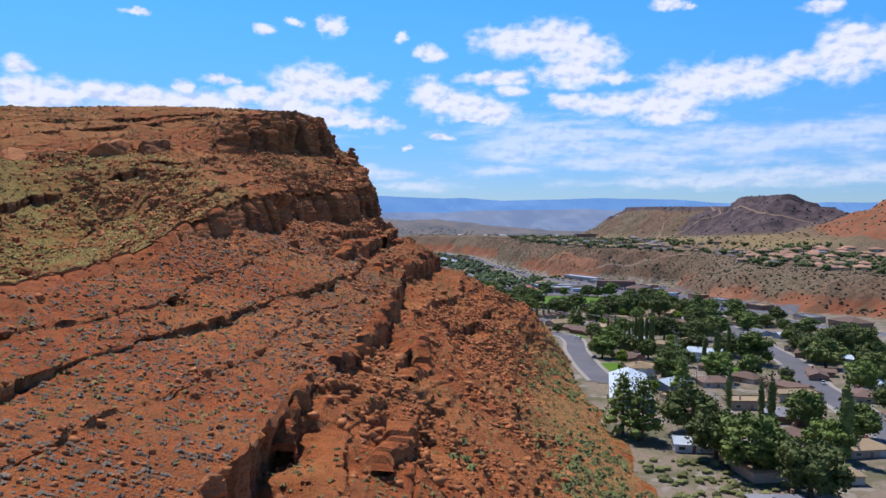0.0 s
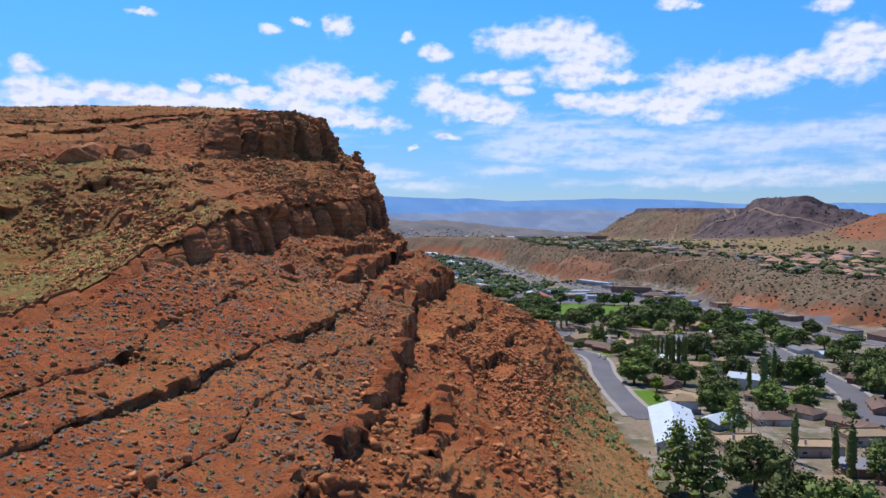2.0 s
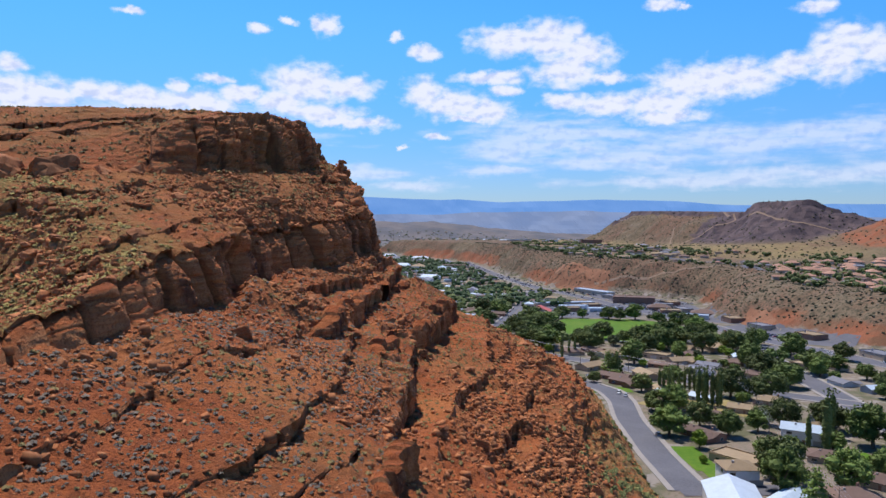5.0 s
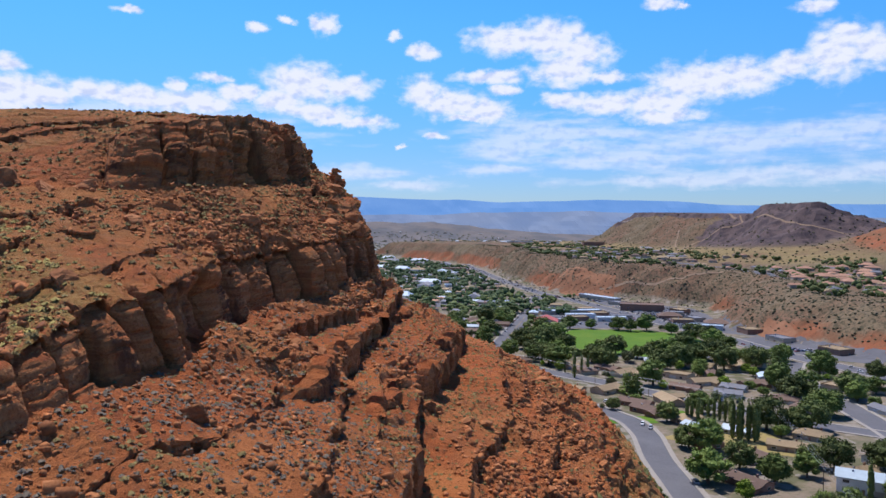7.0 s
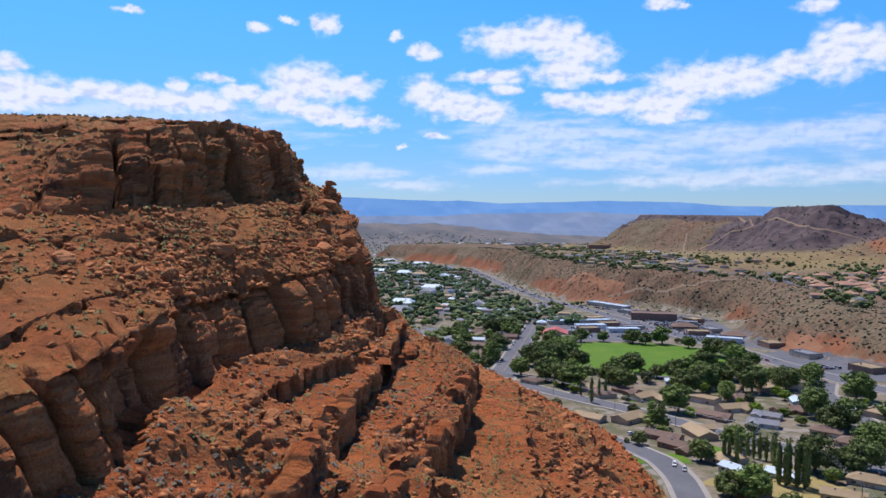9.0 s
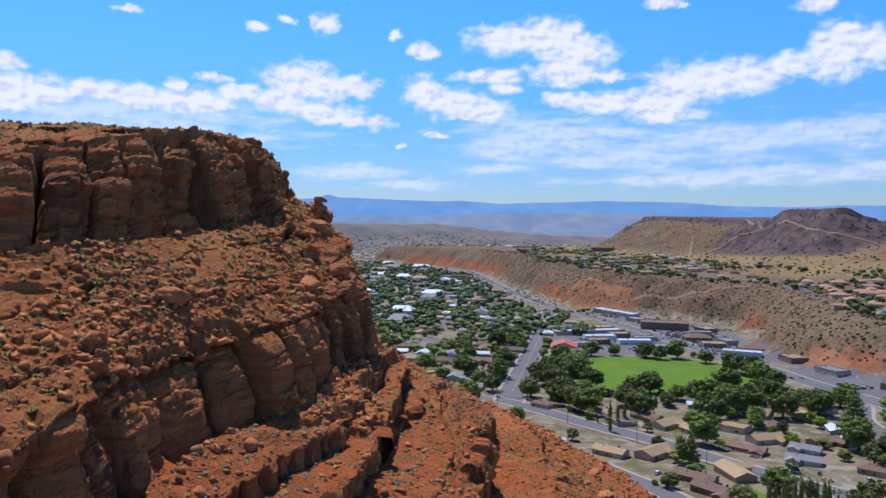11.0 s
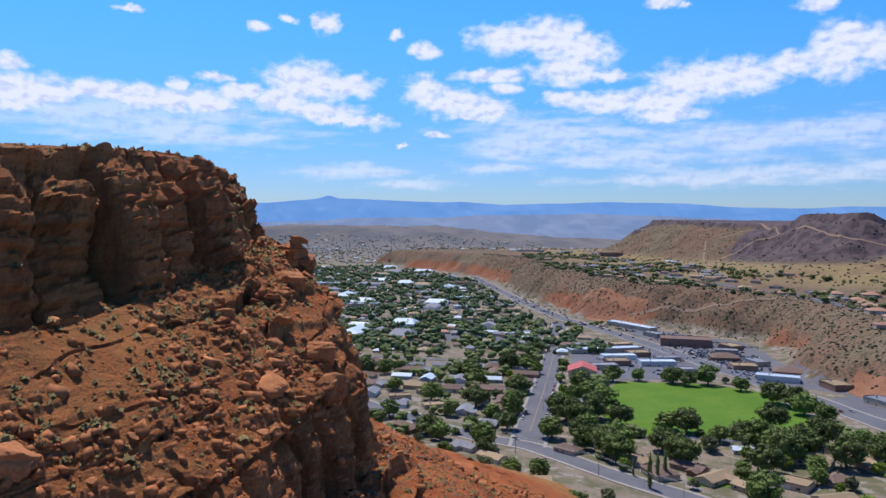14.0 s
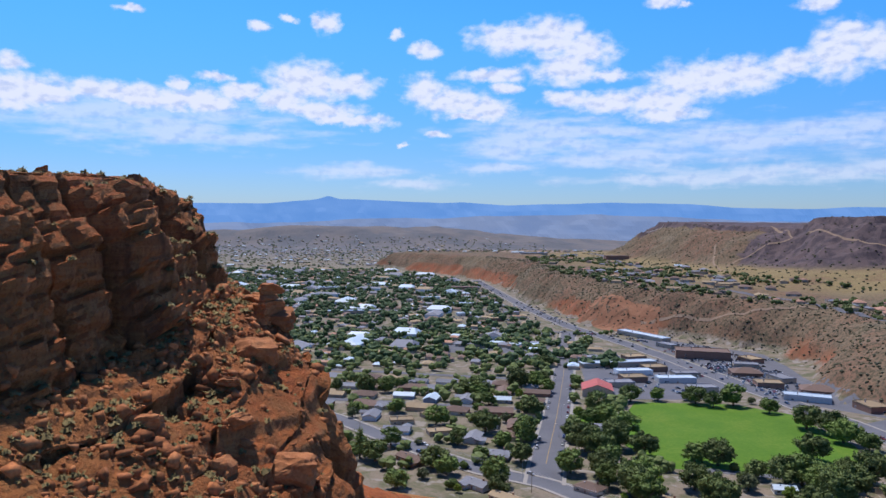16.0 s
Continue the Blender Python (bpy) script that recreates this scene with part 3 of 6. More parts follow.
# the cliff weaves in and out, and talus cones climb its foot by turns
weave = out_dir * (2.6 * fbm(s / 27, 8.8, 0, 2))[:, None] * np.array([1, 1, 0])
rim, base = rim + weave, base + weave
rise = np.clip(0.12 + 0.5 * fbm(s / 21, 3.9, 0, 3), 0, 0.6) * (1 - 0.6 * smooth(4.7, 5.2, u) * (1 - smooth(6.2, 6.8, u)))
base = base + (rim - base) * rise[:, None] + out_dir * (1.5 * rise)[:, None]
lip_a, lip_b, lip_c = between(low, fin, 0.28, 0.12, 1.0), between(low, fin, 0.62, 0.12, 2.0), between(toe, low, 0.72, 0.1, 3.0)
lip_d, lip_e = between(fin, thin, 0.5, 0.18, 4.0), between(thin, base, 0.5, 0.15, 5.0)
lip_f, lip_g, lip_h = between(rim, foot, 0.2, 0.1, 6.0), between(rim, foot, 0.48, 0.12, 7.0), between(rim, foot, 0.78, 0.12, 8.0)
lip_i, lip_j = between(captop, summit, 0.28, 0.1, 9.0), between(captop, summit, 0.62, 0.12, 10.0)
foot_line = between(toe, low, 0.42, 0.0) - np.array([0, 0, 3.2]) * (1 - smooth(4.2, 5.2, u))[:, None] + np.array([0, 0, 3.0]) * (smooth(5.0, 5.8, u) * (1 - smooth(6.6, 7.3, u)))[:, None]
lip_c = between(foot_line, low, 0.55, 0.12, 3.0)
# the grassy bowl behind the southern rim lies deeper than the rim itself
hollow = (smooth(0.4, 1.3, u) * (1 - smooth(2.7, 3.55, u)))[:, None] * np.array([0, 0, -1.0])
lip_f, lip_g, lip_h = lip_f + 11 * hollow, lip_g + 19 * hollow, lip_h + 9 * hollow
chain = [
    (toe, None, 22, 0), (foot_line, None, 26, 0), (lip_c, (0.6, 3.0, 13, 1.5, 2.6), 22, 0), (low, None, 18, 0), (lip_a, (0.9, 5.0, 12, 3.5, 4.2), 26, 0), (lip_b, (1.2, 5.0, 16, 5.5, 4.6), 28, 0),
    (fin, (5.2, 6.0, 22, 1.1, 9.0, 1.0, 0.8, 0.10), 36, 0), (lip_d, (-0.9, 1.6, 13, 9.1, 1.0), 36, 0), (thin, (2.4, 1.6, 17, 5.1, 7.0, 3.4, -0.9, 0.07), 34, 0), (lip_e, (0.3, 3.0, 12, 7.3, 4.5, 1.6), 34, 0), (base, None, 46, 2),
    (rim, None, 34, 3), (lip_f, (-0.6, 2.0, 9, 11.1, 1.4, 0, 1.2), 40, 3), (lip_g, (-0.3, 2.2, 10, 12.1, 1.6, 0, 0.3), 40, 3), (lip_h, (0.0, 3.4, 8, 13.1, 3.0, 0, 1.6), 40, 3), (foot, None, 40, 4),
    (captop, None, 22, 5), (lip_i, (0.8, 2.2, 14, 14.1, 2.2), 24, 5), (lip_j, (0.8, 2.2, 17, 15.1, 2.2), 24, 5), (summit, None, 14, 5), (backl, None, 0, 5)]
cols, kinds, order = [], [], []
for n, (line, drop, count, kind) in enumerate(chain):
    if drop:
        under = ledge(line, *drop)
        for k in range(6):
            cols.append(under + (line - under) * (k / 6))
            kinds.append(1)
            order.append(n - 0.05 + 0.05 * k / 6)
    if not count:
        cols.append(line), kinds.append(kind), order.append(n)
        break
    nxt = chain[n + 1]
    end = ledge(nxt[0], *nxt[1]) if nxt[1] else nxt[0]
    for t in np.arange(count) / count:
        cols.append(line * (1 - t) + end * t)
        kinds.append(kind)
        order.append(n + 0.94 * t)
HP = np.stack(cols, 1)
kind, order = np.array(kinds), np.array(order)
X, Y, Z = HP[..., 0], HP[..., 1], HP[..., 2]
du, dv = np.gradient(HP, axis=0), np.gradient(HP, axis=1)
N = np.cross(du, dv)
N /= np.linalg.norm(N, axis=2)[..., None] + 1e-9
N *= np.where((N[..., 2] + 0.5 * (N * out_dir[:, None, :]).sum(2)) < 0, -1, 1)[..., None]


def blur(a, n):
    for _ in range(n):
        b = a.copy()
        b[:, 1:-1] = 0.5 * a[:, 1:-1] + 0.25 * (a[:, :-2] + a[:, 2:])
        a = b
    return a


is_cliff = (kind == 2) | (kind == 4)
cliff = np.where(is_cliff, 1.0, 0)[None, :] * np.where(kind == 4, smooth(4.1, 4.8, u)[:, None], 1.0)
cliff = blur(cliff, 2)
small = blur(np.where(kind == 1, 1.0, 0)[None, :] * np.ones_like(X), 1)
upslope = (kind == 3)[None, :] * np.ones_like(X)
bowl = upslope * (1 - smooth(3.6, 5.2, u))[:, None]
top_face = (kind == 4)[None, :] * np.ones_like(X)
# cliff faces: tall joint blocks of uneven width, cracks, rounded shoulders, bedding and undercut feet
def arc(line):
    return np.concatenate([[0], np.cumsum(np.linalg.norm(np.diff(line, axis=0), axis=1))])[:, None]


run = np.where(order >= 13.5, arc(captop), arc(rim)) + 0 * X
run = run + 4.0 * fbm(run / 24, 0.7, 0.2, 2) + 0.6 * fbm(X / 9, Y / 9, Z / 14, 3)


def bricks(wide, tall, out, gap, seed):
    """Joint blocks broken again across the beds."""
    cell = np.floor(run / wide + 0.15 * vnoise(Z / 5, seed, 0.0))
    row_at = Z / tall + 0.25 * fbm(X / 9, Y / 9, seed, 2) + hashed(cell, cell * 0 + seed, cell * 0)
    row_no = np.floor(row_at)
    pos, high = run / wide - np.floor(run / wide), row_at - row_no
    edge = np.minimum(np.minimum(pos, 1 - pos) * wide, np.minimum(high, 1 - high) * tall)
    return (hashed(cell, row_no, cell * 0 + seed) - 0.5) * out - gap * (1 - smooth(0.0, 0.8, edge))


zz = Z + 1.0 * fbm(X / 14, Y / 14, 0.5, 2)
span = np.where(top_face > 0, 4.4, 6.5)
lay_no = np.floor(zz / span + 0.3 * vnoise(run / 30, 3.0, 0.0))
layer = (hashed(lay_no, np.floor(run / 17 + 0.4 * lay_no), lay_no * 0 + 5) - 0.5)
seam = -(1 - smooth(0.0, 0.10, np.abs(zz / span - np.floor(zz / span) - 0.06)))
thinbed = hashed(np.floor(zz / 0.9), np.floor(run / 23), lay_no * 0) - 0.5
face_t = np.zeros(len(order))
face_t[is_cliff] = order[is_cliff] - np.floor(order[is_cliff])
under = -(1 - smooth(0.05, 0.5, face_t))[None, :]
brow = -smooth(0.5, 1.0, face_t)[None, :] ** 1.5
lip_round = np.where(order < 11, smooth(10.25, 10.94, order) ** 1.3 * (order > 10), 1 - smooth(11.0, 12.9, order))[None, :]
shoulder = ((order >= 11) * (1 - smooth(11.1, 11.6, order)))[None, :] * np.ones_like(X)
rough = fbm(X / 7, Y / 7, Z / 5, 5)
amount = np.clip((captop[:, 2] - foot[:, 2]) / 13, 0.4, 1.1)[:, None] * top_face + np.clip((rim[:, 2] - base[:, 2]) / 15, 0.12, 1.1)[:, None] * (1 - top_face)
main_face, cap_face = np.clip(cliff * (1 - top_face) + 0.45 * shoulder, 0, 1), cliff * top_face
alcove = 9.0 * np.exp(-(((Y - 291) / 17) ** 2)) * (1 - smooth(0.55, 0.85, face_t))[None, :]


def columns(wide, seed, puff=2.4, tier=5.6, step=1.5, dome=3.2):
    """Rounded upright joint columns with a deep narrow cleft between neighbours, each broken once or twice across."""
    at = run / wide + 0.45 * vnoise(run / (2.2 * wide), seed, 0.5)
    cell = np.floor(at)
    pos = at - cell
    zero = cell * 0
    wedge = np.minimum(pos, 1 - pos) * wide
    proud = (hashed(cell, zero + seed, zero) - 0.5) * 4.6
    bulge = -puff * np.clip(np.abs(2 * pos - 1), 0, 1) ** 3.2
    cleft = -4.4 * (1 - smooth(0.1, 0.9, wedge)) * smooth(0.15, 0.5, hashed(cell, zero + seed, zero + 1))
    crown = 0.42 + 0.34 * hashed(cell, zero + seed, zero + 2)
    round_top = -dome * np.clip((face_t[None, :] - crown) / (1.02 - crown), 0, 1) ** 2 * (is_cliff[None, :])
    rows = Z / tier + hashed(cell, zero + seed, zero + 3) + 0.08 * fbm(X / 5, Y / 5, 0.0, 2)
    row_no = np.floor(rows)
    split = (hashed(cell, row_no, zero + seed) - 0.5) * step - 0.5 * step * (1 - smooth(0.0, 0.35, np.minimum(rows - row_no, 1 + row_no - rows) * tier))
    return proud + bulge + cleft + round_top + split


fine_beds = 0.25 * thinbed + 0.2 * seam
disp = main_face * amount * (columns(8.5, 3.0, 2.4, 6.5, 1.0, 5.0) + 0.35 * bricks(3.4, 2.0, 1.1, 0.6, 21.0) + fine_beds + 0.75 * rough + 0.6 - 0.8 * shoulder)
disp += amount * cliff * (1 - top_face) * (0.7 * under - alcove) - 1.2 * amount * (1 - top_face) * lip_round
disp += cap_face * amount * (1 - 0.95 * smooth(0.72, 0.97, face_t))[None, :] * (0.6 * bricks(7.5, 3.4, 1.6, 0.9, 27.0) + 1.15 * columns(11.5, 5.0, 1.6, 7.0, 1.5, 1.0) + 2.6 * layer + 1.0 * seam + 0.7 * thinbed + 0.6 * rough + 2.4 * under + 0.9 * brow + 1.6)
disp += small * (0.55 * fbm(X / 3.0, Y / 3.0, Z / 4, 4) + 0.5 * columns(4.4, 9.0, 1.4, 9.0, 0.6, 0.0) + 0.4 * thinbed)
HP = HP + N * disp[..., None]
# beds stepping across all slopes
X, Y, Z = HP[..., 0], HP[..., 1], HP[..., 2]
near_rim = upslope * np.clip(1 - (order - 11.0) / 1.8, 0, 1)[None, :] * (1 - smooth(4.6, 5.2, u))[:, None]
calm = (1 - cliff) * (1 - 0.55 * bowl * (1 - near_rim)) * (1 - small) * (1 - 0.45 * upslope * smooth(4.7, 5.1, u)[:, None]) * (1 - 0.8 * ((order > 6) & (order < 9))[None, :] * (1 - smooth(3.4, 4.4, u))[:, None])
for tall, strength, size, seed in ((4.6, 0.8, 20, 1.0), (2.1, 0.85, 8, 2.0), (0.9, 0.9, 4.5, 3.0)):
    q = Z / tall + 0.9 * fbm(X / size, Y / size, seed, 4)
    fr = q - np.floor(q)
    mask = smooth(-0.15, 0.35, fbm(X / (1.7 * size), Y / (1.7 * size), seed + 7, 3))
    steep = np.clip(1.8 * (1.0 - N[..., 2]), 0.02, 1)
    HP[..., 2] += calm * tall * strength * mask * np.clip(steep * 2.2, 0, 1) * (smooth(0.36, 0.64, fr) - fr)
X, Y, Z = HP[..., 0], HP[..., 1], HP[..., 2]
talus = fbm(X / 2.6, Y / 2.6, Z / 2.6, 4, 0.6)
boulder = np.maximum(0, fbm(X / 4.2, Y / 4.2, Z / 4.2 + 9, 3)) ** 0.7
steepness = (0.2 + 0.8 * np.clip((1 - N[..., 2]) * 3.2, 0, 1)) * (1 - 0.1 * upslope * smooth(4.8, 5.3, u)[:, None]) + 0.8 * near_rim
HP += N * ((1 - cliff) * (steepness * (0.28 * talus + 0.42 * boulder) + 0.6 * fbm(X / 14, Y / 14, Z / 14, 3) * (1 - small)))[..., None]
order = np.maximum(0, order - 1)
verge = np.clip(1.1 - smooth(0.0, 1.6, order)[None, :] + 0.25 * fbm(X / 25, Y / 25, 0.0, 3), 0, 1)
grass_mask = np.clip(upslope * (1 - smooth(2.9, 3.9, u))[:, None] + 0.22 * upslope * (1 - smooth(5.4, 6.6, u))[:, None] + 0.3 * (kind == 5)[None, :], 0, 1)
hill = grid_mesh("red_hill", HP, SAND, {"grass": grass_mask, "verge": verge}, flip=False)
tagged(hill, "rugged red sandstone hill with cliff bands and talus", "hill", kind="structure")
# ---- small mesh builders ----
def box_data(x0, x1, y0, y1, z0, z1):
    v = [(x, y, z) for z in (z0, z1) for y in (y0, y1) for x in (x0, x1)]
    return v, [(0, 2, 3, 1), (4, 5, 7, 6), (0, 1, 5, 4), (2, 6, 7, 3), (0, 4, 6, 2), (1, 3, 7, 5)]


class Shape:
    """Gathers vertices and faces for one mesh."""

    def __init__(self):
        self.v, self.f = [], []

    def add(self, v, f, m=None):
        n = len(self.v)
        self.v += [tuple(m @ Vector(p)) if m else tuple(p) for p in v]
        self.f += [tuple(i + n for i in q) for q in f]
        return self

    def box(self, *b, m=None):
        return self.add(*box_data(*b), m)

    def prism(self, ring, z0, z1):
        n = len(ring)
        v = [(x, y, z0) for x, y in ring] + [(x, y, z1) for x, y in ring]
        return self.add(v, [tuple(range(n))[::-1], tuple(range(n, 2 * n))] + [(i, (i + 1) % n, n + (i + 1) % n, n + i) for i in range(n)])

    def tube(self, a, b, r0, r1, n=8):
        a, b = Vector(a), Vector(b)
        t = (b - a).to_track_quat("Z", "Y").to_matrix()
        ring = [Vector((math.cos(2 * math.pi * i / n), math.sin(2 * math.pi * i / n), 0)) for i in range(n)]
        v = [a + t @ (p * r0) for p in ring] + [b + t @ (p * r1) for p in ring]
        return self.add(v, [tuple(range(n))[::-1], tuple(range(n, 2 * n))] + [(i, (i + 1) % n, n + (i + 1) % n, n + i) for i in range(n)])

    def mesh(self, name, mat, soft=False):
        return soup(name, self.v, self.f, [mat], None, soft)


def part(name, shape, mat, parent, label="", soft=False):
    ob = new(name, shape.mesh(name, mat, soft) if isinstance(shape, Shape) else shape)
    ob.parent = parent
    if label:
        ob["label"] = label
    return ob


def thing(name, label, category, group=""):
    return tagged(new(name), label, category, group)


def lay(x, y, turn=0.0, size=1.0, sink=0.0):
    """A pose on the valley floor; turn in degrees."""
    return pose(x, y, ground_at(x, y) - sink, 0, 0, turn) @ Matrix.Diagonal((size, size, size, 1))


# ---- streets, lawns and lots ----
def draped(name, line, half, lift, mat, label, category, step=4.0, thick=0.0):
    """A strip along a plan line, lying on the ground."""
    p = np.array(line, float)
    seg = np.linalg.norm(np.diff(p, axis=0), axis=1)
    t = np.concatenate([[0], np.cumsum(seg)])
    u = np.linspace(0, t[-1], max(3, int(t[-1] / step)))
    c = np.stack([np.interp(u, t, p[:, 0]), np.interp(u, t, p[:, 1])], -1)
    for _ in range(3):
        c[1:-1] = 0.5 * c[1:-1] + 0.25 * (c[:-2] + c[2:])
    d = np.gradient(c, axis=0)
    d /= np.linalg.norm(d, axis=1)[:, None]
    side = np.stack([d[:, 1], -d[:, 0]], -1)
    rows = []
    for a in np.linspace(half[0], half[1], max(2, int((half[1] - half[0]) / 3) + 1)):
        q = c + side * a
        rows.append(np.stack([q[:, 0], q[:, 1], ground_on(q[:, 0], q[:, 1]) + lift], -1))
    if thick:
        lo, hi = rows[0].copy(), rows[-1].copy()
        lo[:, 2] -= thick
        hi[:, 2] -= thick
        rows = [lo] + rows + [hi]
    return tagged(grid_mesh(name, np.array(rows), mat, flip=True), label, category, kind="structure")


MAIN = [(30, 700), (41, 759), (59, 843), (84, 970), (122, 1171), (150, 1320)]
DIAGONAL = [(-260, 1010), (-90, 830), (-52, 781), (-23, 746), (1, 722), (32, 702), (68, 650), (97, 616), (120, 575), (143, 535), (172, 500), (205, 470)]
NEAR = [(74, 334), (75, 377), (80, 438), (86, 475), (86, 500), (77, 527), (60, 560), (44, 588)]
SIDE = [(150, 230), (166, 328), (189, 397), (196, 445), (212, 523), (225, 592), (240, 661), (262, 700)]
BOULEVARD = [(330, 500), (306, 594), (293, 662), (280, 704), (269, 748), (262, 820), (250, 894), (239, 977), (229, 1105), (203, 1215), (160, 1360), (125, 1600), (88, 1974), (66, 2180)]
PARKWAY = [(118, 728), (165, 712), (216, 722)]
CROSS = [[(84, 970), (160, 955), (239, 940)], [(-330, 1080), (-150, 1040), (84, 985)], [(-300, 930), (-120, 900), (62, 862)], [(-400, 1250), (-100, 1190), (122, 1150)], [(-520, 1400), (-200, 1350), (150, 1310)], [(-600, 1620), (130, 1560)], [(-700, 1850), (100, 1800)]]
STREETS = [(MAIN, 9.0, "main street"), (DIAGONAL, 6.5, "street"), (NEAR, 5.5, "lane"), (SIDE, 6.5, "street"), (BOULEVARD, 9.5, "boulevard"), (PARKWAY, 3.5, "lane")] + [(c, 4.5, "street") for c in CROSS]
for n, (line, w, what) in enumerate(STREETS):
    draped("road", line, (-w, w), 0.16 + 0.012 * n, ASPHALT, "grey asphalt " + what + " with worn surface", "road")
    if n < 5:
        for s0, s1 in ((-w - 2.2, -w), (w, w + 2.2)):
            draped("pavement", line, (s0, s1), 0.3 + 0.006 * n, CONCRETE, "pale concrete kerb and sidewalk along the road", "pavement", thick=0.3)
draped("road_marking", [(36, 735), (41, 759), (59, 843), (84, 970), (120, 1160)], (-0.22, 0.22), 0.26, WHITE_LINE, "worn yellow centre line on asphalt", "road marking")


DIRT = material("pale_dirt", [(0.20, 0.135, 0.09), (0.28, 0.195, 0.13)], 0.1, 1.5, 0.95, 0.2, coords="World")
for line in ([(662, 1870), (655, 1800), (636, 1712), (592, 1732), (552, 1765), (508, 1717)], [(652, 1690), (664, 1612), (684, 1542), (724, 1512), (758, 1468), (800, 1440)], [(250, 1335), (301, 1284), (343, 1234), (384, 1214), (420, 1190)], [(560, 1900), (520, 1800), (470, 1600), (440, 1480)]):
    draped("dirt_track", line, (-1.7, 1.7), 0.5, DIRT, "pale dirt track across the dry slope", "track", 6.0)
draped("road", [(425, 1240), (440, 1071), (462, 1010), (455, 954), (470, 860), (500, 780)], (-4.5, 4.5), 0.35, ASPHALT, "grey asphalt road along the bluff top", "road", 6.0)
draped("road", [(400, 2420), (405, 2280), (395, 2000), (380, 1700), (360, 1480), (425, 1240)], (-6, 6), 0.4, ASPHALT, "grey asphalt road over the bluff top", "road", 8.0)
draped("white_stones", [(536, 2338), (574, 2312)], (-2.0, 2.0), 0.8, CONCRETE, "strip of whitened stones on the mesa edge", "stones", 5.0)


def patch(name, ring, lift, mat, label, category, step=7.0):
    """A flat area inside a plan ring, lying on the ground."""
    ring = np.array(ring, float)
    bm = bmesh.new()
    bm.faces.new([bm.verts.new((x, y, 0)) for x, y in ring])
    for axis, k in ((0, (1, 0, 0)), (1, (0, 1, 0))):
        for c in np.arange(ring[:, axis].min() + step, ring[:, axis].max(), step):
            bmesh.ops.bisect_plane(bm, geom=bm.verts[:] + bm.edges[:] + bm.faces[:], plane_co=[c * v for v in k], plane_no=k)
    co = np.array([v.co[:] for v in bm.verts])
    z = ground_on(co[:, 0], co[:, 1]) + lift
    for v, h in zip(bm.verts, z):
        v.co.z = h
    bmesh.ops.recalc_face_normals(bm, faces=bm.faces)
    if sum(f.normal.z for f in bm.faces) < 0:
        bmesh.ops.reverse_faces(bm, faces=bm.faces)
    me = bpy.data.meshes.new(name)
    bm.to_mesh(me)
    bm.free()
    me.materials.append(mat)
    return tagged(new(name, me), label, category, kind="structure")


PARK = [(116, 866), (128, 893), (170, 893), (203, 885), (233, 858), (234, 776), (218, 734), (165, 716), (104, 728), (90, 773)]
patch("lawn", PARK, 0.1, LAWN, "mown green park lawn with yellowed patches", "lawn")
patch("lawn", [(66, 800), (76, 868), (100, 864), (92, 792)], 0.1, LAWN, "green park strip below trees", "lawn")
patch("parking_lot", [(96, 905), (206, 905), (232, 962), (222, 1110), (128, 1140)], 0.08, ASPHALT, "grey asphalt parking lot of shops", "parking lot")
patch("parking_lot", [(256, 900), (300, 842), (304, 960), (332, 1075), (340, 1150), (232, 1290), (222, 1215), (244, 1105)], 0.08, ASPHALT, "grey asphalt parking lot of shops", "parking lot")
patch("parking_lot", [(285, 720), (322, 690), (345, 715), (306, 850), (272, 830)], 0.08, ASPHALT, "grey asphalt parking lot beside the boulevard", "parking lot")
ORANGE = material("orange_earth", [(0.19, 0.085, 0.045), (0.25, 0.115, 0.06), (0.30, 0.15, 0.08)], 0.05, 0.6, 0.95, 0.3, coords="World")
patch("bare_ground", [(318, 872), (322, 845), (318, 806), (306, 815), (300, 845), (304, 868)], 0.35, ORANGE, "bare orange earth lot cut into the bluff", "ground")
patch("bare_ground", [(200, 1330), (232, 1316), (262, 1290), (276, 1330), (240, 1400), (205, 1430), (186, 1400)], 0.35, ORANGE, "bare orange earth at the bluff's foot", "ground")
patch("bare_ground", [(150, 2640), (380, 2620), (560, 2960), (250, 3000)], 0.5, DIRT, "wide pale bare ground on the plateau", "ground", 30.0)
patch("parking_lot", [(-40, 1150), (90, 1140), (110, 1200), (-20, 1230)], 0.08, ASPHALT, "asphalt lot beside a flat-roofed hall", "parking lot")
patch("driveway", [(70, 329), (120, 331), (120, 340), (70, 343)], 0.2, ASPHALT, "asphalt court beside the white-roofed hall", "driveway")
patch("verge", [(90, 470), (140, 440), (150, 460), (136, 500), (104, 480)], 0.12, DRYGRASS, "dry yellow grass lot", "verge")
for x, y, w, d in ((92, 352, 7, 12), (88, 372, 5, 16), (86, 505, 12, 8), (112, 522, 8, 6), (150, 300, 8, 7), (150, 372, 8, 10), (120, 640, 16, 7)):
    patch("lawn", [(x - w, y - d), (x + w, y - d), (x + w, y + d), (x - w, y + d)], 0.11, LAWN, "small green front lawn", "lawn")

# ---- houses ----
def coat(name, c, vary=0.18, rough=0.85, bump=0.15, fine=4.0):
    return material(name, [tuple(0.8 * v for v in c), c, tuple(min(1, 1.15 * v) for v in c)], 0.35, fine, rough, bump, 0.05, vary)


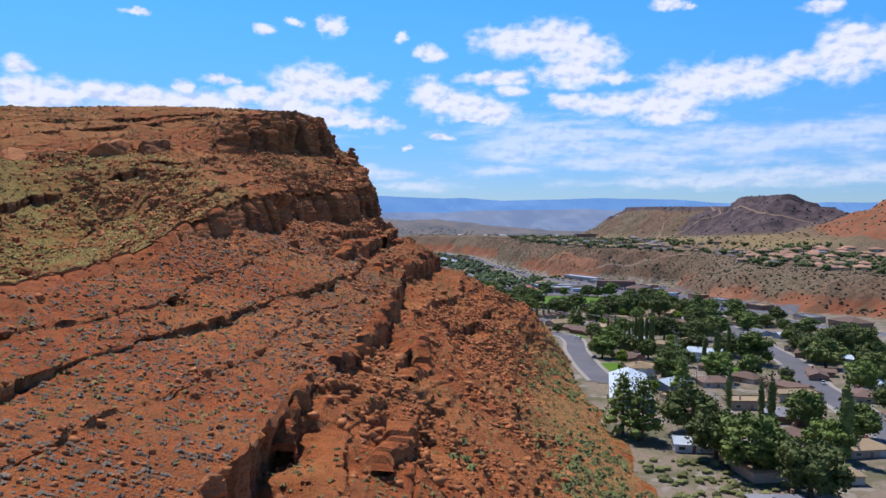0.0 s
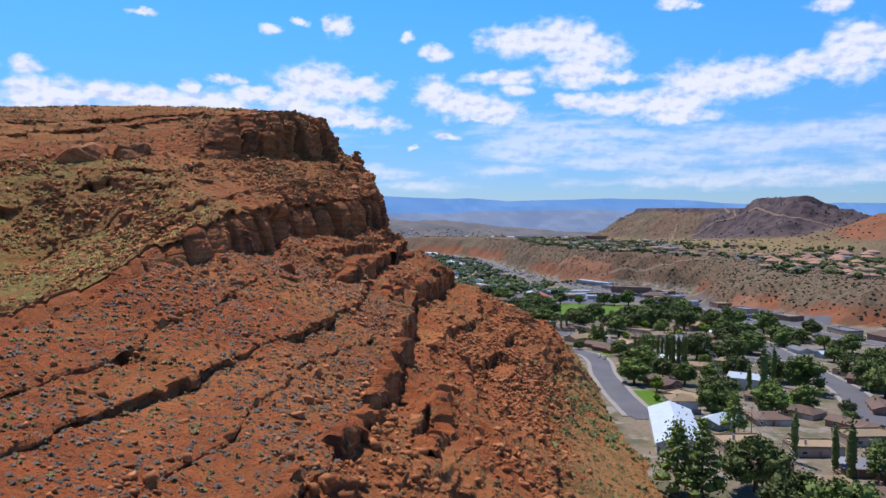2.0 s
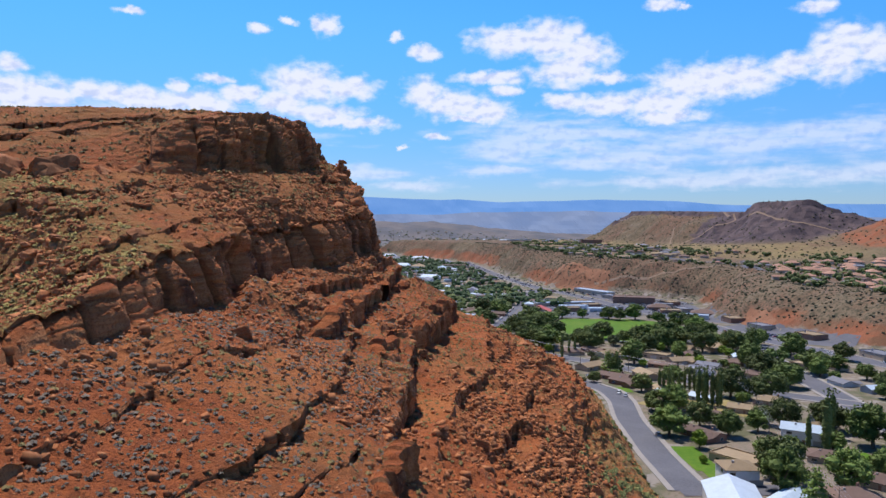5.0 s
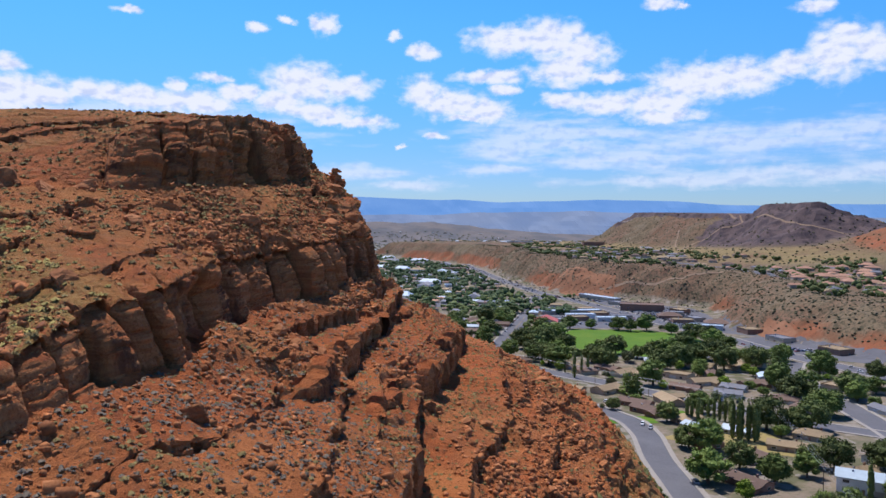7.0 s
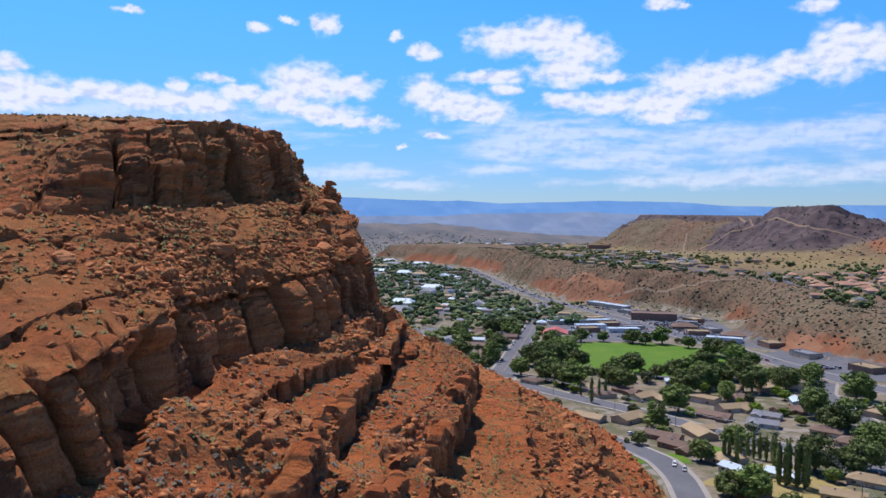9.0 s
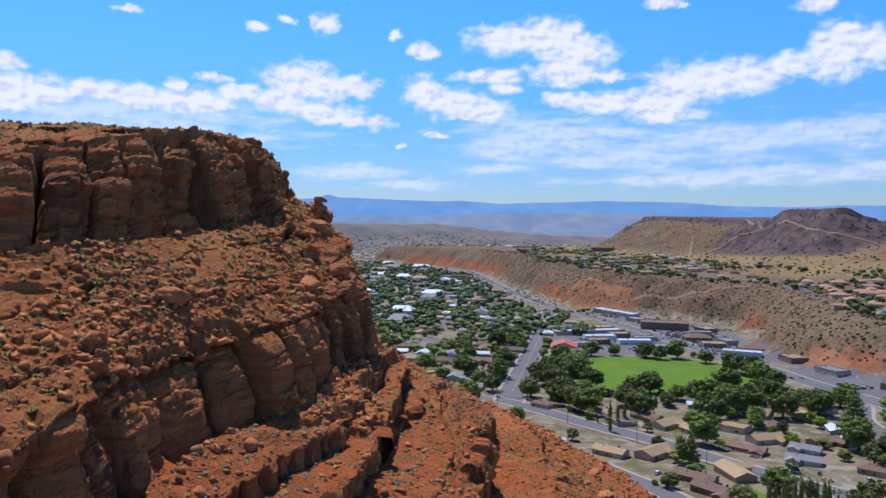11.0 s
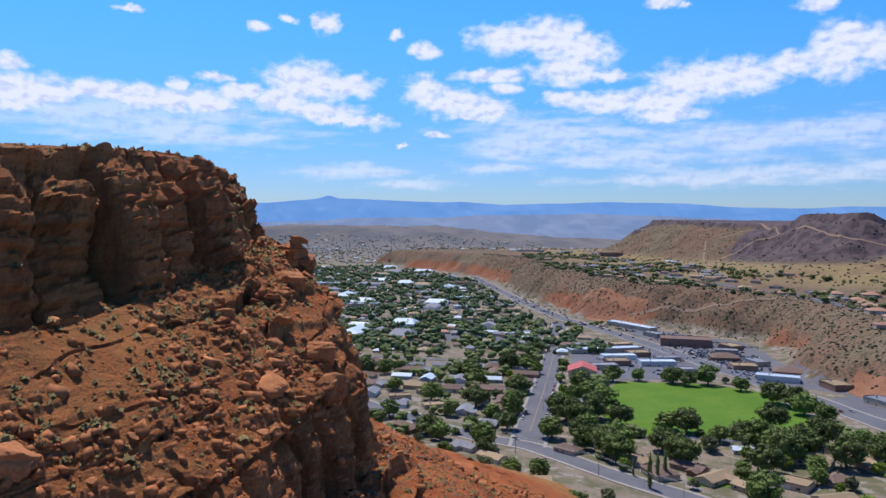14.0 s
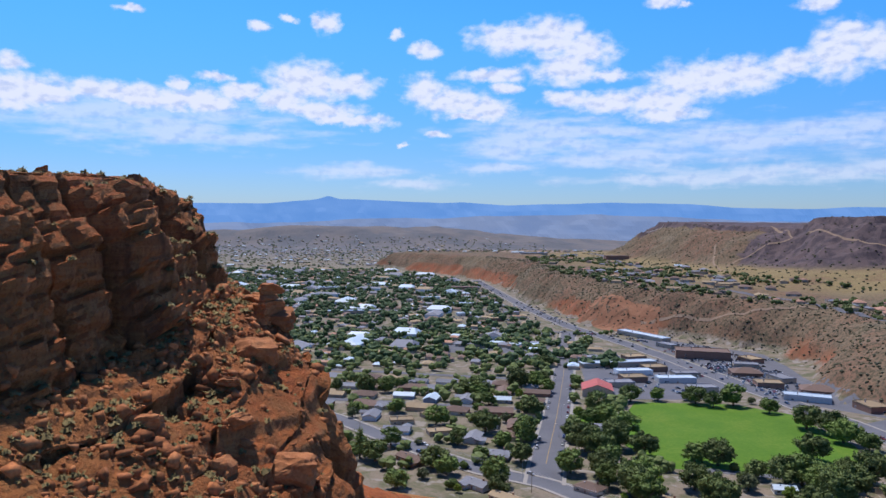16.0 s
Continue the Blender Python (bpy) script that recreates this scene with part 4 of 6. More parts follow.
ROOF_TAN, ROOF_BROWN, ROOF_GREY = coat("tan_shingles", (0.30, 0.22, 0.13)), coat("brown_shingles", (0.16, 0.105, 0.08)), coat("grey_shingles", (0.20, 0.20, 0.22))
ROOF_WHITE, ROOF_BLUE, ROOF_RED = coat("white_metal_roof", (0.47, 0.53, 0.58), 0.08, 0.45, 0.05), coat("pale_blue_metal_roof", (0.42, 0.50, 0.56), 0.1, 0.5, 0.05), coat("red_roof", (0.36, 0.10, 0.09))
ROOF_TILE = coat("terracotta_tiles", (0.36, 0.20, 0.13))
WALL_STUCCO, WALL_WHITE, WALL_BRICK, WALL_GREY = coat("tan_stucco", (0.46, 0.36, 0.26)), coat("white_siding", (0.62, 0.62, 0.60)), coat("brown_brick_wall", (0.28, 0.16, 0.11)), coat("grey_siding", (0.34, 0.36, 0.39))
TRIM, DOOR_MAT = coat("white_trim", (0.62, 0.60, 0.56), 0.1), coat("garage_door_paint", (0.50, 0.46, 0.40))
GLASS = material("window_glass", [(0.02, 0.025, 0.03), (0.04, 0.05, 0.06)], 0.5, 2.0, 0.12, 0.0, spec=0.6)
METAL = material("grey_metal", [(0.30, 0.30, 0.31), (0.42, 0.42, 0.43)], 1.0, 6.0, 0.5, 0.1, metal=0.6)


def roof_shape(w, d, h, kind, pitch=0.36, over=0.6):
    """A roof over a w x d plan at height h, ridge along x, with eaves and thickness."""
    s = Shape()
    a, b = w / 2 + over, d / 2 + over
    rise = b * pitch
    t = 0.22
    lo, hi = h - over * pitch, h - over * pitch + rise
    if kind == "gable":
        for sgn in (-1, 1):
            v = [(-a, sgn * b, lo), (a, sgn * b, lo), (a, 0, hi), (-a, 0, hi)]
            v += [(x, y, z + t) for x, y, z in v]
            f = [(0, 1, 2, 3), (4, 7, 6, 5), (0, 4, 5, 1), (1, 5, 6, 2), (2, 6, 7, 3), (3, 7, 4, 0)]
            s.add(v, f if sgn > 0 else [q[::-1] for q in f])
    elif kind == "hip":
        r = max(0.5, a - b)
        ring = [(-a, -b), (a, -b), (a, b), (-a, b)]
        v = [(x, y, lo) for x, y in ring] + [(x, y, lo + t) for x, y in ring] + [(-r, 0, hi + t), (r, 0, hi + t)]
        s.add(v, [(3, 2, 1, 0), (0, 1, 5, 4), (1, 2, 6, 5), (2, 3, 7, 6), (3, 0, 4, 7), (4, 5, 9, 8), (6, 7, 8, 9), (5, 6, 9), (7, 4, 8)])
    else:
        s.box(-a + over * 0.6, a - over * 0.6, -b + over * 0.6, b - over * 0.6, h - 0.05, h + 0.15)
        for x0, x1, y0, y1 in ((-w / 2, w / 2, -d / 2, -d / 2 + 0.3), (-w / 2, w / 2, d / 2 - 0.3, d / 2), (-w / 2, -w / 2 + 0.3, -d / 2 + 0.3, d / 2 - 0.3), (w / 2 - 0.3, w / 2, -d / 2 + 0.3, d / 2 - 0.3)):
            s.box(x0, x1, y0, y1, h + 0.15, h + 0.65)
    return s


def wall_shape(w, d, h, kind, pitch=0.36):
    s = Shape()
    s.box(-w / 2, w / 2, -d / 2, d / 2, -1.5, h)
    if kind == "gable":
        for x0, x1 in ((-w / 2, -w / 2 + 0.2), (w / 2 - 0.2, w / 2)):
            z = h + d / 2 * pitch
            v = [(x0, -d / 2, h), (x0, d / 2, h), (x0, 0, z), (x1, -d / 2, h), (x1, d / 2, h), (x1, 0, z)]
            s.add(v, [(0, 2, 1), (3, 4, 5), (0, 1, 4, 3), (1, 2, 5, 4), (2, 0, 3, 5)])
    return s


def window_on(house, x, y, z, along, w=1.7, h=1.1):
    g = Shape()
    fr = Shape()
    if along == "x":
        g.box(x - w / 2, x + w / 2, y - 0.05, y + 0.05, z, z + h)
        for q in ((x - w / 2 - 0.1, x - w / 2, z - 0.1, z + h + 0.1), (x + w / 2, x + w / 2 + 0.1, z - 0.1, z + h + 0.1), (x - w / 2, x + w / 2, z - 0.1, z), (x - w / 2, x + w / 2, z + h, z + h + 0.1)):
            fr.box(q[0], q[1], y - 0.1, y + 0.1, q[2], q[3])
    else:
        g.box(x - 0.05, x + 0.05, y - w / 2, y + w / 2, z, z + h)
        for q in ((y - w / 2 - 0.1, y - w / 2, z - 0.1, z + h + 0.1), (y + w / 2, y + w / 2 + 0.1, z - 0.1, z + h + 0.1), (y - w / 2, y + w / 2, z - 0.1, z), (y - w / 2, y + w / 2, z + h, z + h + 0.1)):
            fr.box(x - 0.1, x + 0.1, q[0], q[1], q[2], q[3])
    f = part("window", fr, TRIM, house, "white window frame")
    part("pane", g, GLASS, f, "dark window pane")


def build_house(label, w, d, h, kind, roof, wall, wing=None, chimney=True, storeys=1, group="houses of the town", garage=True, plain=False):
    house = thing("house", label, "house", group)
    part("wall", wall_shape(w, d, h, kind), wall, house)
    part("roof", roof_shape(w, d, h, kind), roof, house)
    if wing:
        ww, wd, side = wing
        m = pose(side * (w / 2 - wd / 2), -d / 2 - ww / 2 + 1.5, 0, 0, 0, 90)
        s = Shape()
        a = wall_shape(ww, wd, h - 0.02, "gable")
        part("wing_wall", s.add(a.v, a.f, m), wall, house)
        s = Shape()
        a = roof_shape(ww + 1.5, wd, h - 0.02, "gable" if kind != "flat" else "flat")
        part("wing_roof", s.add(a.v, a.f, m), roof, house)
    fy = -d / 2
    if plain:
        for x in (-w * 0.3, w * 0.3):
            part("window", Shape().box(x - 0.9, x + 0.9, fy - 0.06, fy + 0.05, 0.9, 2.0), GLASS, house, "dark window pane")
        part("garage_door", Shape().box(-2.2, 2.4, fy - 0.05, fy + 0.05, 0, 2.2), DOOR_MAT, house, "pale panelled garage door")
        return house
    for lev in range(storeys):
        z = 0.9 + 2.8 * lev
        for x in (-w * 0.3, 0.02 * w, w * 0.32):
            window_on(house, x, d / 2, z, "x")
        if not wing or wing[2] > 0:
            window_on(house, -w * 0.32, fy, z, "x", 2.0)
        window_on(house, w / 2, d * 0.15, z, "y")
        window_on(house, -w / 2, -d * 0.1, z, "y")
    part("door", Shape().box(-0.55, 0.55, fy - 0.06, fy + 0.05, 0, 2.05), WALL_BRICK, house, "brown front door")
    if garage:
        part("garage_door", Shape().box(w * 0.2, w * 0.2 + 4.6, fy - 0.05, fy + 0.05, 0, 2.2), DOOR_MAT, house, "pale panelled garage door")
    if chimney:
        part("chimney", Shape().box(w * 0.2, w * 0.2 + 0.8, d * 0.12, d * 0.12 + 0.8, h, h + d * 0.18 + 1.0), WALL_BRICK, house, "brick chimney")
    part("roof_vent", Shape().box(-w * 0.22, -w * 0.22 + 0.7, -d * 0.15, -d * 0.15 + 0.7, h + 0.1, h + d * 0.13 + 0.7), METAL, house, "metal roof vent")
    return house


KINDS = [
    build_house("tan-roofed single-storey stucco ranch house among trees", 17, 9, 2.9, "gable", ROOF_TAN, WALL_STUCCO),
    build_house("brown shingled ranch house with brick walls", 20, 9, 2.8, "gable", ROOF_BROWN, WALL_BRICK, (6, 6.5, 1)),
    build_house("brown hip-roofed single-storey house with stucco walls", 15, 11, 2.9, "hip", ROOF_BROWN, WALL_STUCCO),
    build_house("grey shingled house with pale siding", 16, 9, 2.9, "gable", ROOF_GREY, WALL_WHITE, (5, 6, -1)),
    build_house("tan hip-roofed house with stucco walls", 16, 11, 2.9, "hip", ROOF_TAN, WALL_STUCCO),
    build_house("flat-roofed tan stucco house with low parapet", 18, 11, 3.2, "flat", ROOF_TAN, WALL_STUCCO, None, False),
    build_house("pale metal-roofed house with grey siding", 15, 8, 2.8, "gable", ROOF_BLUE, WALL_GREY, None, False),
    build_house("grey hip-roofed house with brick walls", 15, 11, 2.9, "hip", ROOF_GREY, WALL_BRICK, (5, 6, 1)),
    build_house("white-roofed small house with pale siding", 12, 8, 2.8, "gable", ROOF_WHITE, WALL_WHITE, None, False),
]
FAR_KINDS = [
    build_house("tan-roofed stucco ranch house in the town grid", 18, 10, 2.9, "gable", ROOF_TAN, WALL_STUCCO, (6, 6.5, 1), plain=True),
    build_house("brown shingled ranch house in the town grid", 20, 10, 2.8, "gable", ROOF_BROWN, WALL_BRICK, plain=True),
    build_house("brown hip-roofed house in the town grid", 16, 12, 2.9, "hip", ROOF_BROWN, WALL_STUCCO, plain=True),
    build_house("grey shingled house in the town grid", 17, 10, 2.9, "gable", ROOF_GREY, WALL_WHITE, (5, 6, -1), plain=True),
    build_house("grey hip-roofed house in the town grid", 16, 12, 2.9, "hip", ROOF_GREY, WALL_BRICK, plain=True),
    build_house("flat-roofed tan house in the town grid", 20, 12, 3.2, "flat", ROOF_TAN, WALL_STUCCO, plain=True),
    build_house("pale metal-roofed house in the town grid", 15, 9, 2.8, "gable", ROOF_BLUE, WALL_GREY, plain=True),
]
LARGE = {
    "white": build_house("long building with white ribbed metal gable roof", 48, 15, 4.2, "gable", ROOF_WHITE, WALL_WHITE, None, False, garage=False, group="halls of the town"),
    "two": build_house("two-storey pale siding house with tan hip roof", 11, 10, 5.6, "hip", ROOF_TAN, WALL_WHITE, None, False, 2, "two-storey houses"),
    "two_metal": build_house("two-storey white house with pale blue metal roof", 17, 10, 5.6, "gable", ROOF_BLUE, WALL_WHITE, None, False, 2, "two-storey houses"),
    "red": build_house("large hall with red gable roof and pale walls", 25, 24, 6.0, "gable", ROOF_RED, WALL_STUCCO, None, False, garage=False, group="halls of the town"),
    "shop": build_house("white flat-roofed shop with parapet", 34, 13, 4.6, "flat", ROOF_WHITE, WALL_WHITE, None, False, garage=False, group="shops of the town"),
    "shop_long": build_house("long flat-roofed white shop row", 80, 14, 5.0, "flat", ROOF_WHITE, WALL_STUCCO, None, False, garage=False, group="shops of the town"),
    "shop_grey": build_house("grey flat-roofed shop with pale walls", 24, 14, 4.4, "flat", ROOF_GREY, WALL_STUCCO, None, False, garage=False, group="shops of the town"),
    "shop_tan": build_house("low tan flat-roofed store with parapet", 22, 16, 4.8, "flat", ROOF_TAN, WALL_BRICK, None, False, garage=False, group="shops of the town"),
    "shop_brown": build_house("brown brick flat-roofed store with parapet", 56, 26, 8.5, "flat", ROOF_BROWN, WALL_BRICK, None, False, 2, "shops of the town", False),
    "shop_hip": build_house("shop with broad brown hip roof", 27, 20, 4.2, "hip", ROOF_BROWN, WALL_BRICK, None, False, garage=False, group="shops of the town"),
    "tile": build_house("terracotta-tiled house on the bluff top", 18, 13, 3.4, "hip", ROOF_TILE, WALL_STUCCO, group="houses on the bluff", plain=True),
}
used, spots = set(), []


def place(proto, x, y, turn, size=1.0):
    """The first placing moves the built one, later ones copy it. turn: degrees of the long side from +x."""
    m = lay(x, y, turn, size)
    spots.append((x, y, 11 * size))
    if proto.name in used:
        return copy_thing(proto, m)
    used.add(proto.name)
    proto.matrix_basis = m
    return proto


for key, x, y, turn in (("white", 78, 304, 78), ("two", 93, 345, 0), ("two_metal", 142, 398, -30), ("red", 105, 925, 80), ("shop", 188, 984, 2), ("shop", 160, 1022, 6), ("shop_long", 156, 1068, 12), ("shop_brown", 263, 1128, -15),
                        ("shop_long", 236, 1266, -61), ("shop_hip", 266, 1020, -8), ("shop", 268, 905, -24), ("shop_tan", 300, 872, -85), ("shop_grey", 303, 812, -75), ("shop", 75, 1180, 3), ("shop_tan", 318, 745, -70), ("shop_grey", 316, 640, -80), ("shop_hip", 330, 600, -80),
                        ("shop_long", -160, 1500, 10), ("shop_long", 40, 1620, 10), ("shop", -40, 1720, 10), ("shop_long", -260, 1900, 5), ("shop_brown", 30, 1900, 0), ("shop_grey", 132, 962, 6), ("shop_tan", 150, 985, 8), ("shop_grey", 206, 1012, 4), ("shop_tan", 186, 1045, 8), ("shop_grey", 132, 1104, 12), ("shop_tan", 184, 1112, 14), ("shop_grey", 196, 940, 2),
                        ("shop_tan", 262, 962, -8), ("shop_grey", 286, 990, -80), ("shop_hip", 290, 932, -20), ("shop_grey", 286, 1068, -15), ("shop_tan", 306, 1104, -70), ("shop_grey", 246, 1196, -60), ("shop_tan", 70, 1240, 10), ("shop_grey", 20, 1185, 5), ("shop_tan", 60, 1420, 10), ("shop_grey", 90, 1500, 10), ("shop", 20, 1480, 10), ("shop_tan", 70, 1700, 10), ("shop_grey", 40, 1790, 10), ("shop_brown", 405, 2125, 0), ("shop", 330, 2330, 5), ("shop_long", 250, 2480, 5)):
    place(LARGE[key], x, y, turn)
for kind_no, x, y, turn in ((0, 70, 582, -40), (1, 100, 521, -52), (1, 98, 540, -40), (6, 43, 600, -10), (0, 26, 636, 0), (0, 128, 627, -60), (1, 142, 590, -40), (3, 160, 568, -30), (4, 114, 500, 20), (6, 112, 483, -60), (2, 186, 552, -40),
                            (1, 102, 404, -60), (2, 121, 326, 0), (2, 141, 340, -55), (1, 150, 318, -55), (5, 97, 291, 5), (5, 120, 288, 0), (7, 126, 268, -10), (4, 107, 252, 5), (8, 80, 232, -8), (2, 115, 242, 15), (4, 110, 206, 0), (2, 137, 370, -30),
                            (5, -50, 826, 10), (5, -30, 840, -60), (5, -24, 798, 15), (7, 10, 748, -15), (2, -62, 762, -45), (1, -40, 738, -45), (3, -5, 696, -45), (0, 8, 676, -45), (2, 52, 690, -45), (4, 85, 672, -48), (1, 110, 660, -50), (8, 150, 690, -10),
                            (0, 182, 690, -8), (2, 176, 640, 20), (1, 190, 606, 20), (3, 172, 590, -40), (6, 208, 630, 75), (8, 203, 606, 75), (4, 160, 470, -40), (0, 140, 452, -30), (2, 118, 436, 20), (1, 108, 462, -80), (3, 170, 432, 10), (0, 150, 415, 10),
                            (2, 172, 300, 70), (1, 178, 350, 70), (4, 132, 230, 10), (0, 140, 200, 5), (7, 85, 180, 0), (0, 118, 170, 0), (2, 165, 262, 70)):
    place(KINDS[kind_no], x, y, turn, 0.95)

rng = random.Random(7)


def off_street(x, y, gap):
    for line, w, _ in STREETS:
        p = np.array(line, float)
        a, b = p[:-1], p[1:]
        d = b - a
        t = np.clip(((x - a[:, 0]) * d[:, 0] + (y - a[:, 1]) * d[:, 1]) / (d * d).sum(1), 0, 1)
        if np.hypot(x - a[:, 0] - t * d[:, 0], y - a[:, 1] - t * d[:, 1]).min() < w + gap:
            return False
    return True


PARK_RING = np.array(PARK, float)
LOTS = np.array([(96, 905), (206, 905), (330, 842), (345, 1160), (232, 1300), (128, 1160)], float)


def free(x, y, gap, others=True):
    if not off_street(x, y, gap):
        return False
    px, py = np.array([x]), np.array([y])
    if inside(PARK_RING, px, py)[0] > -6 or inside(LOTS, px, py)[0] > -4 or inside(BLUFF, px, py)[0] > -8:
        return False
    # the hill's foot
    if x < np.interp(y, [0, 430, 560, 680, 800], [75, 74, 62, -20, -420]):
        return False
    return not others or all((x - a) ** 2 + (y - b) ** 2 > (gap + r) ** 2 for a, b, r in spots)


# rows of houses on the town's grid west of the main street
e1, e2 = Vector((0.196, 0.98)), Vector((0.98, -0.196))
row = 0
for a in np.arange(40, 1300, 34):
    row += 1
    for b in np.arange(-620, 130, 25):
        q = Vector((60, 735)) + e1 * a + e2 * b
        x, y = q.x + rng.uniform(-5, 5), q.y + rng.uniform(-6, 6)
        if y > 1500 and rng.random() < 0.35:
            continue
        if len(spots) < 215 and free(x, y, 5):
            place(FAR_KINDS[rng.choice((0, 0, 1, 2, 2, 3, 3, 4, 5, 6))], x, y, -11.3 + rng.choice((0, 180, 0, 180, 90, 270)) + rng.uniform(-5, 5), rng.uniform(0.92, 1.15))
# more houses among those near the hill
for n in range(2600):
    x, y = rng.uniform(88, 262), rng.uniform(150, 700)
    if len(spots) < 272 and free(x, y, 6) and all((x - a) ** 2 + (y - b) ** 2 > 17.5**2 for a, b, r in spots):
        place(FAR_KINDS[rng.choice((0, 0, 1, 2, 2, 3, 4, 5, 6))], x, y, rng.choice((-50, 40, 10, 100)) + rng.uniform(-8, 8), rng.uniform(0.85, 1.0))
# the estate on the bluff
for n in range(185):
    x, y = rng.uniform(420, 680), rng.uniform(800, 1210)
    if n > 130:
        x, y = rng.uniform(270, 460), rng.uniform(1210, 1800)
    d = inside(BLUFF, np.array([x]), np.array([y]))[0]
    if d > 84 and all((x - a) ** 2 + (y - b) ** 2 > 23**2 for a, b, r in spots):
        place(LARGE["tile"] if n < 131 else rng.choice(FAR_KINDS), x, y, rng.choice((-20, 70)) + rng.uniform(-8, 8), 1.05)
# ---- trees ----
ICO = bmesh.new()
bmesh.ops.create_icosphere(ICO, subdivisions=2, radius=1)
ICO_V, ICO_F = np.array([v.co[:] for v in ICO.verts]), [tuple(v.index for v in f.verts) for f in ICO.faces]
ICO.free()
ICO1 = bmesh.new()
bmesh.ops.create_icosphere(ICO1, subdivisions=1, radius=1)
ICO1_V, ICO1_F = np.array([v.co[:] for v in ICO1.verts]), [tuple(v.index for v in f.verts) for f in ICO1.faces]
ICO1.free()
nrng = np.random.default_rng(5)


def clump(shape, c, r, jag=0.3, fine=False, squash=0.8):
    base, faces = (ICO_V, ICO_F) if fine else (ICO1_V, ICO1_F)
    k = 1 + jag * nrng.uniform(-1, 1, len(base))
    v = base * k[:, None] * np.array([r, r, r * squash]) + np.array(c)
    shape.add(v.tolist(), faces)


def leaf_cards(shape, pts, size):
    for p in pts:
        a, b = nrng.normal(size=3), nrng.normal(size=3)
        a /= np.linalg.norm(a)
        b = np.cross(a, b)
        b /= np.linalg.norm(b)
        s = size * nrng.uniform(0.6, 1.3)
        p = np.array(p)
        shape.add([p - a * s, p + b * s * 0.6, p + a * s, p - b * s * 0.6], [(0, 1, 2, 3)])


def build_tree(name, label, leaf, form, category="tree", group="broadleaf trees of the town", rich=True):
    """A tree about 7.5 m tall: tapered trunk with limbs, and a crown of clumps and leaf sprays."""
    tree = thing(name, label, category, group)
    wood = Shape()
    crown = Shape()
    if form == "round":
        wood.tube((0, 0, -0.4), (0.1, 0, 2.0), 0.36, 0.25)
        for k in range(6):
            an = k * 1.05 + nrng.uniform(-0.3, 0.3)
            wood.tube((0.1, 0, 1.5 + 0.1 * k), (2.6 * math.cos(an), 2.6 * math.sin(an), 3.8 + nrng.uniform(-0.6, 0.8)), 0.17, 0.05, 5)
        for k in range(46 if rich else 15):
            v = nrng.normal(size=3)
            v /= np.linalg.norm(v)
            v[2] = max(v[2], -0.62)
            rad = nrng.uniform(0.5, 1.0) ** 0.7
            c = np.array([0, 0, 3.9]) + v * np.array([3.4, 3.4, 2.9]) * rad
            cr = nrng.uniform(0.65, 1.25)
            clump(crown, c, cr * 0.8, 0.3, False)
            out = nrng.normal(size=(70 if rich else 14, 3))
            out = c + out / np.linalg.norm(out, axis=1)[:, None] * cr * nrng.uniform(0.7, 1.3, (len(out), 1)) * np.array([1, 1, 0.9])
            leaf_cards(crown, out, 0.25 if rich else 0.5)
    elif form == "pine":
        wood.tube((0, 0, -0.4), (0, 0, 9.6), 0.3, 0.05)
        for k in range(34 if rich else 18):
            z = 1.6 + 8.0 * (k / 34 if rich else k / 18)
            r = (10.4 - z) * 0.33 * nrng.uniform(0.6, 1.1)
            an = k * 2.4
            c = np.array([r * math.cos(an), r * math.sin(an), z])
            clump(crown, c, 0.42 + (10 - z) * 0.07, 0.35, False, 0.6)
            leaf_cards(crown, c + nrng.normal(size=(26, 3)) * 0.75, 0.26)
    elif form == "column":
        wood.tube((0, 0, -0.4), (0, 0, 3), 0.2, 0.1)
        for k in range(20):
            z = 0.5 + 9.4 * k / 19
            r = 0.75 * math.sin(math.pi * min(1, (k + 2.5) / 22)) ** 0.5 * (1 if z < 7.5 else (10.3 - z) / 2.8)
            clump(crown, (nrng.uniform(-0.1, 0.1), nrng.uniform(-0.1, 0.1), z), max(0.22, r), 0.22, False, 1.0)
            leaf_cards(crown, np.array([0, 0, z]) + nrng.normal(size=(4, 3)) * 0.5, 0.3)
    part("trunk", wood, BARK, tree)
    part("crown", crown, leaf, tree)
    return tree


TREES = [
    build_tree("tree", "dark green shade tree with dense rounded crown", LEAF_DARK, "round"),
    build_tree("tree", "broad green leafy tree in a yard", LEAF_MID, "round"),
    build_tree("tree", "deep green leafy tree with uneven crown", LEAF_DARK, "round"),
    build_tree("tree", "bright yellow-green leafy tree", LEAF_LIGHT, "round"),
    build_tree("tree", "grey-green desert tree with loose crown", LEAF_OLIVE, "round"),
    build_tree("tree", "green leafy tree with full crown", LEAF_MID, "round"),
]
PINE = build_tree("pine_tree", "green conifer with ragged layered branches", LEAF_MID, "pine", "conifer", "conifers of the town")
CYPRESS = build_tree("cypress_tree", "tall narrow dark green cypress column", LEAF_DARK, "column", "cypress", "cypresses of the town")
tree_spots = []


def gap_to(line, x, y):
    p = np.array(line, float)
    a, d = p[:-1], np.diff(p, axis=0)
    t = np.clip(((x - a[:, 0]) * d[:, 0] + (y - a[:, 1]) * d[:, 1]) / (d * d).sum(1), 0, 1)
    return float(np.hypot(x - a[:, 0] - t * d[:, 0], y - a[:, 1] - t * d[:, 1]).min())


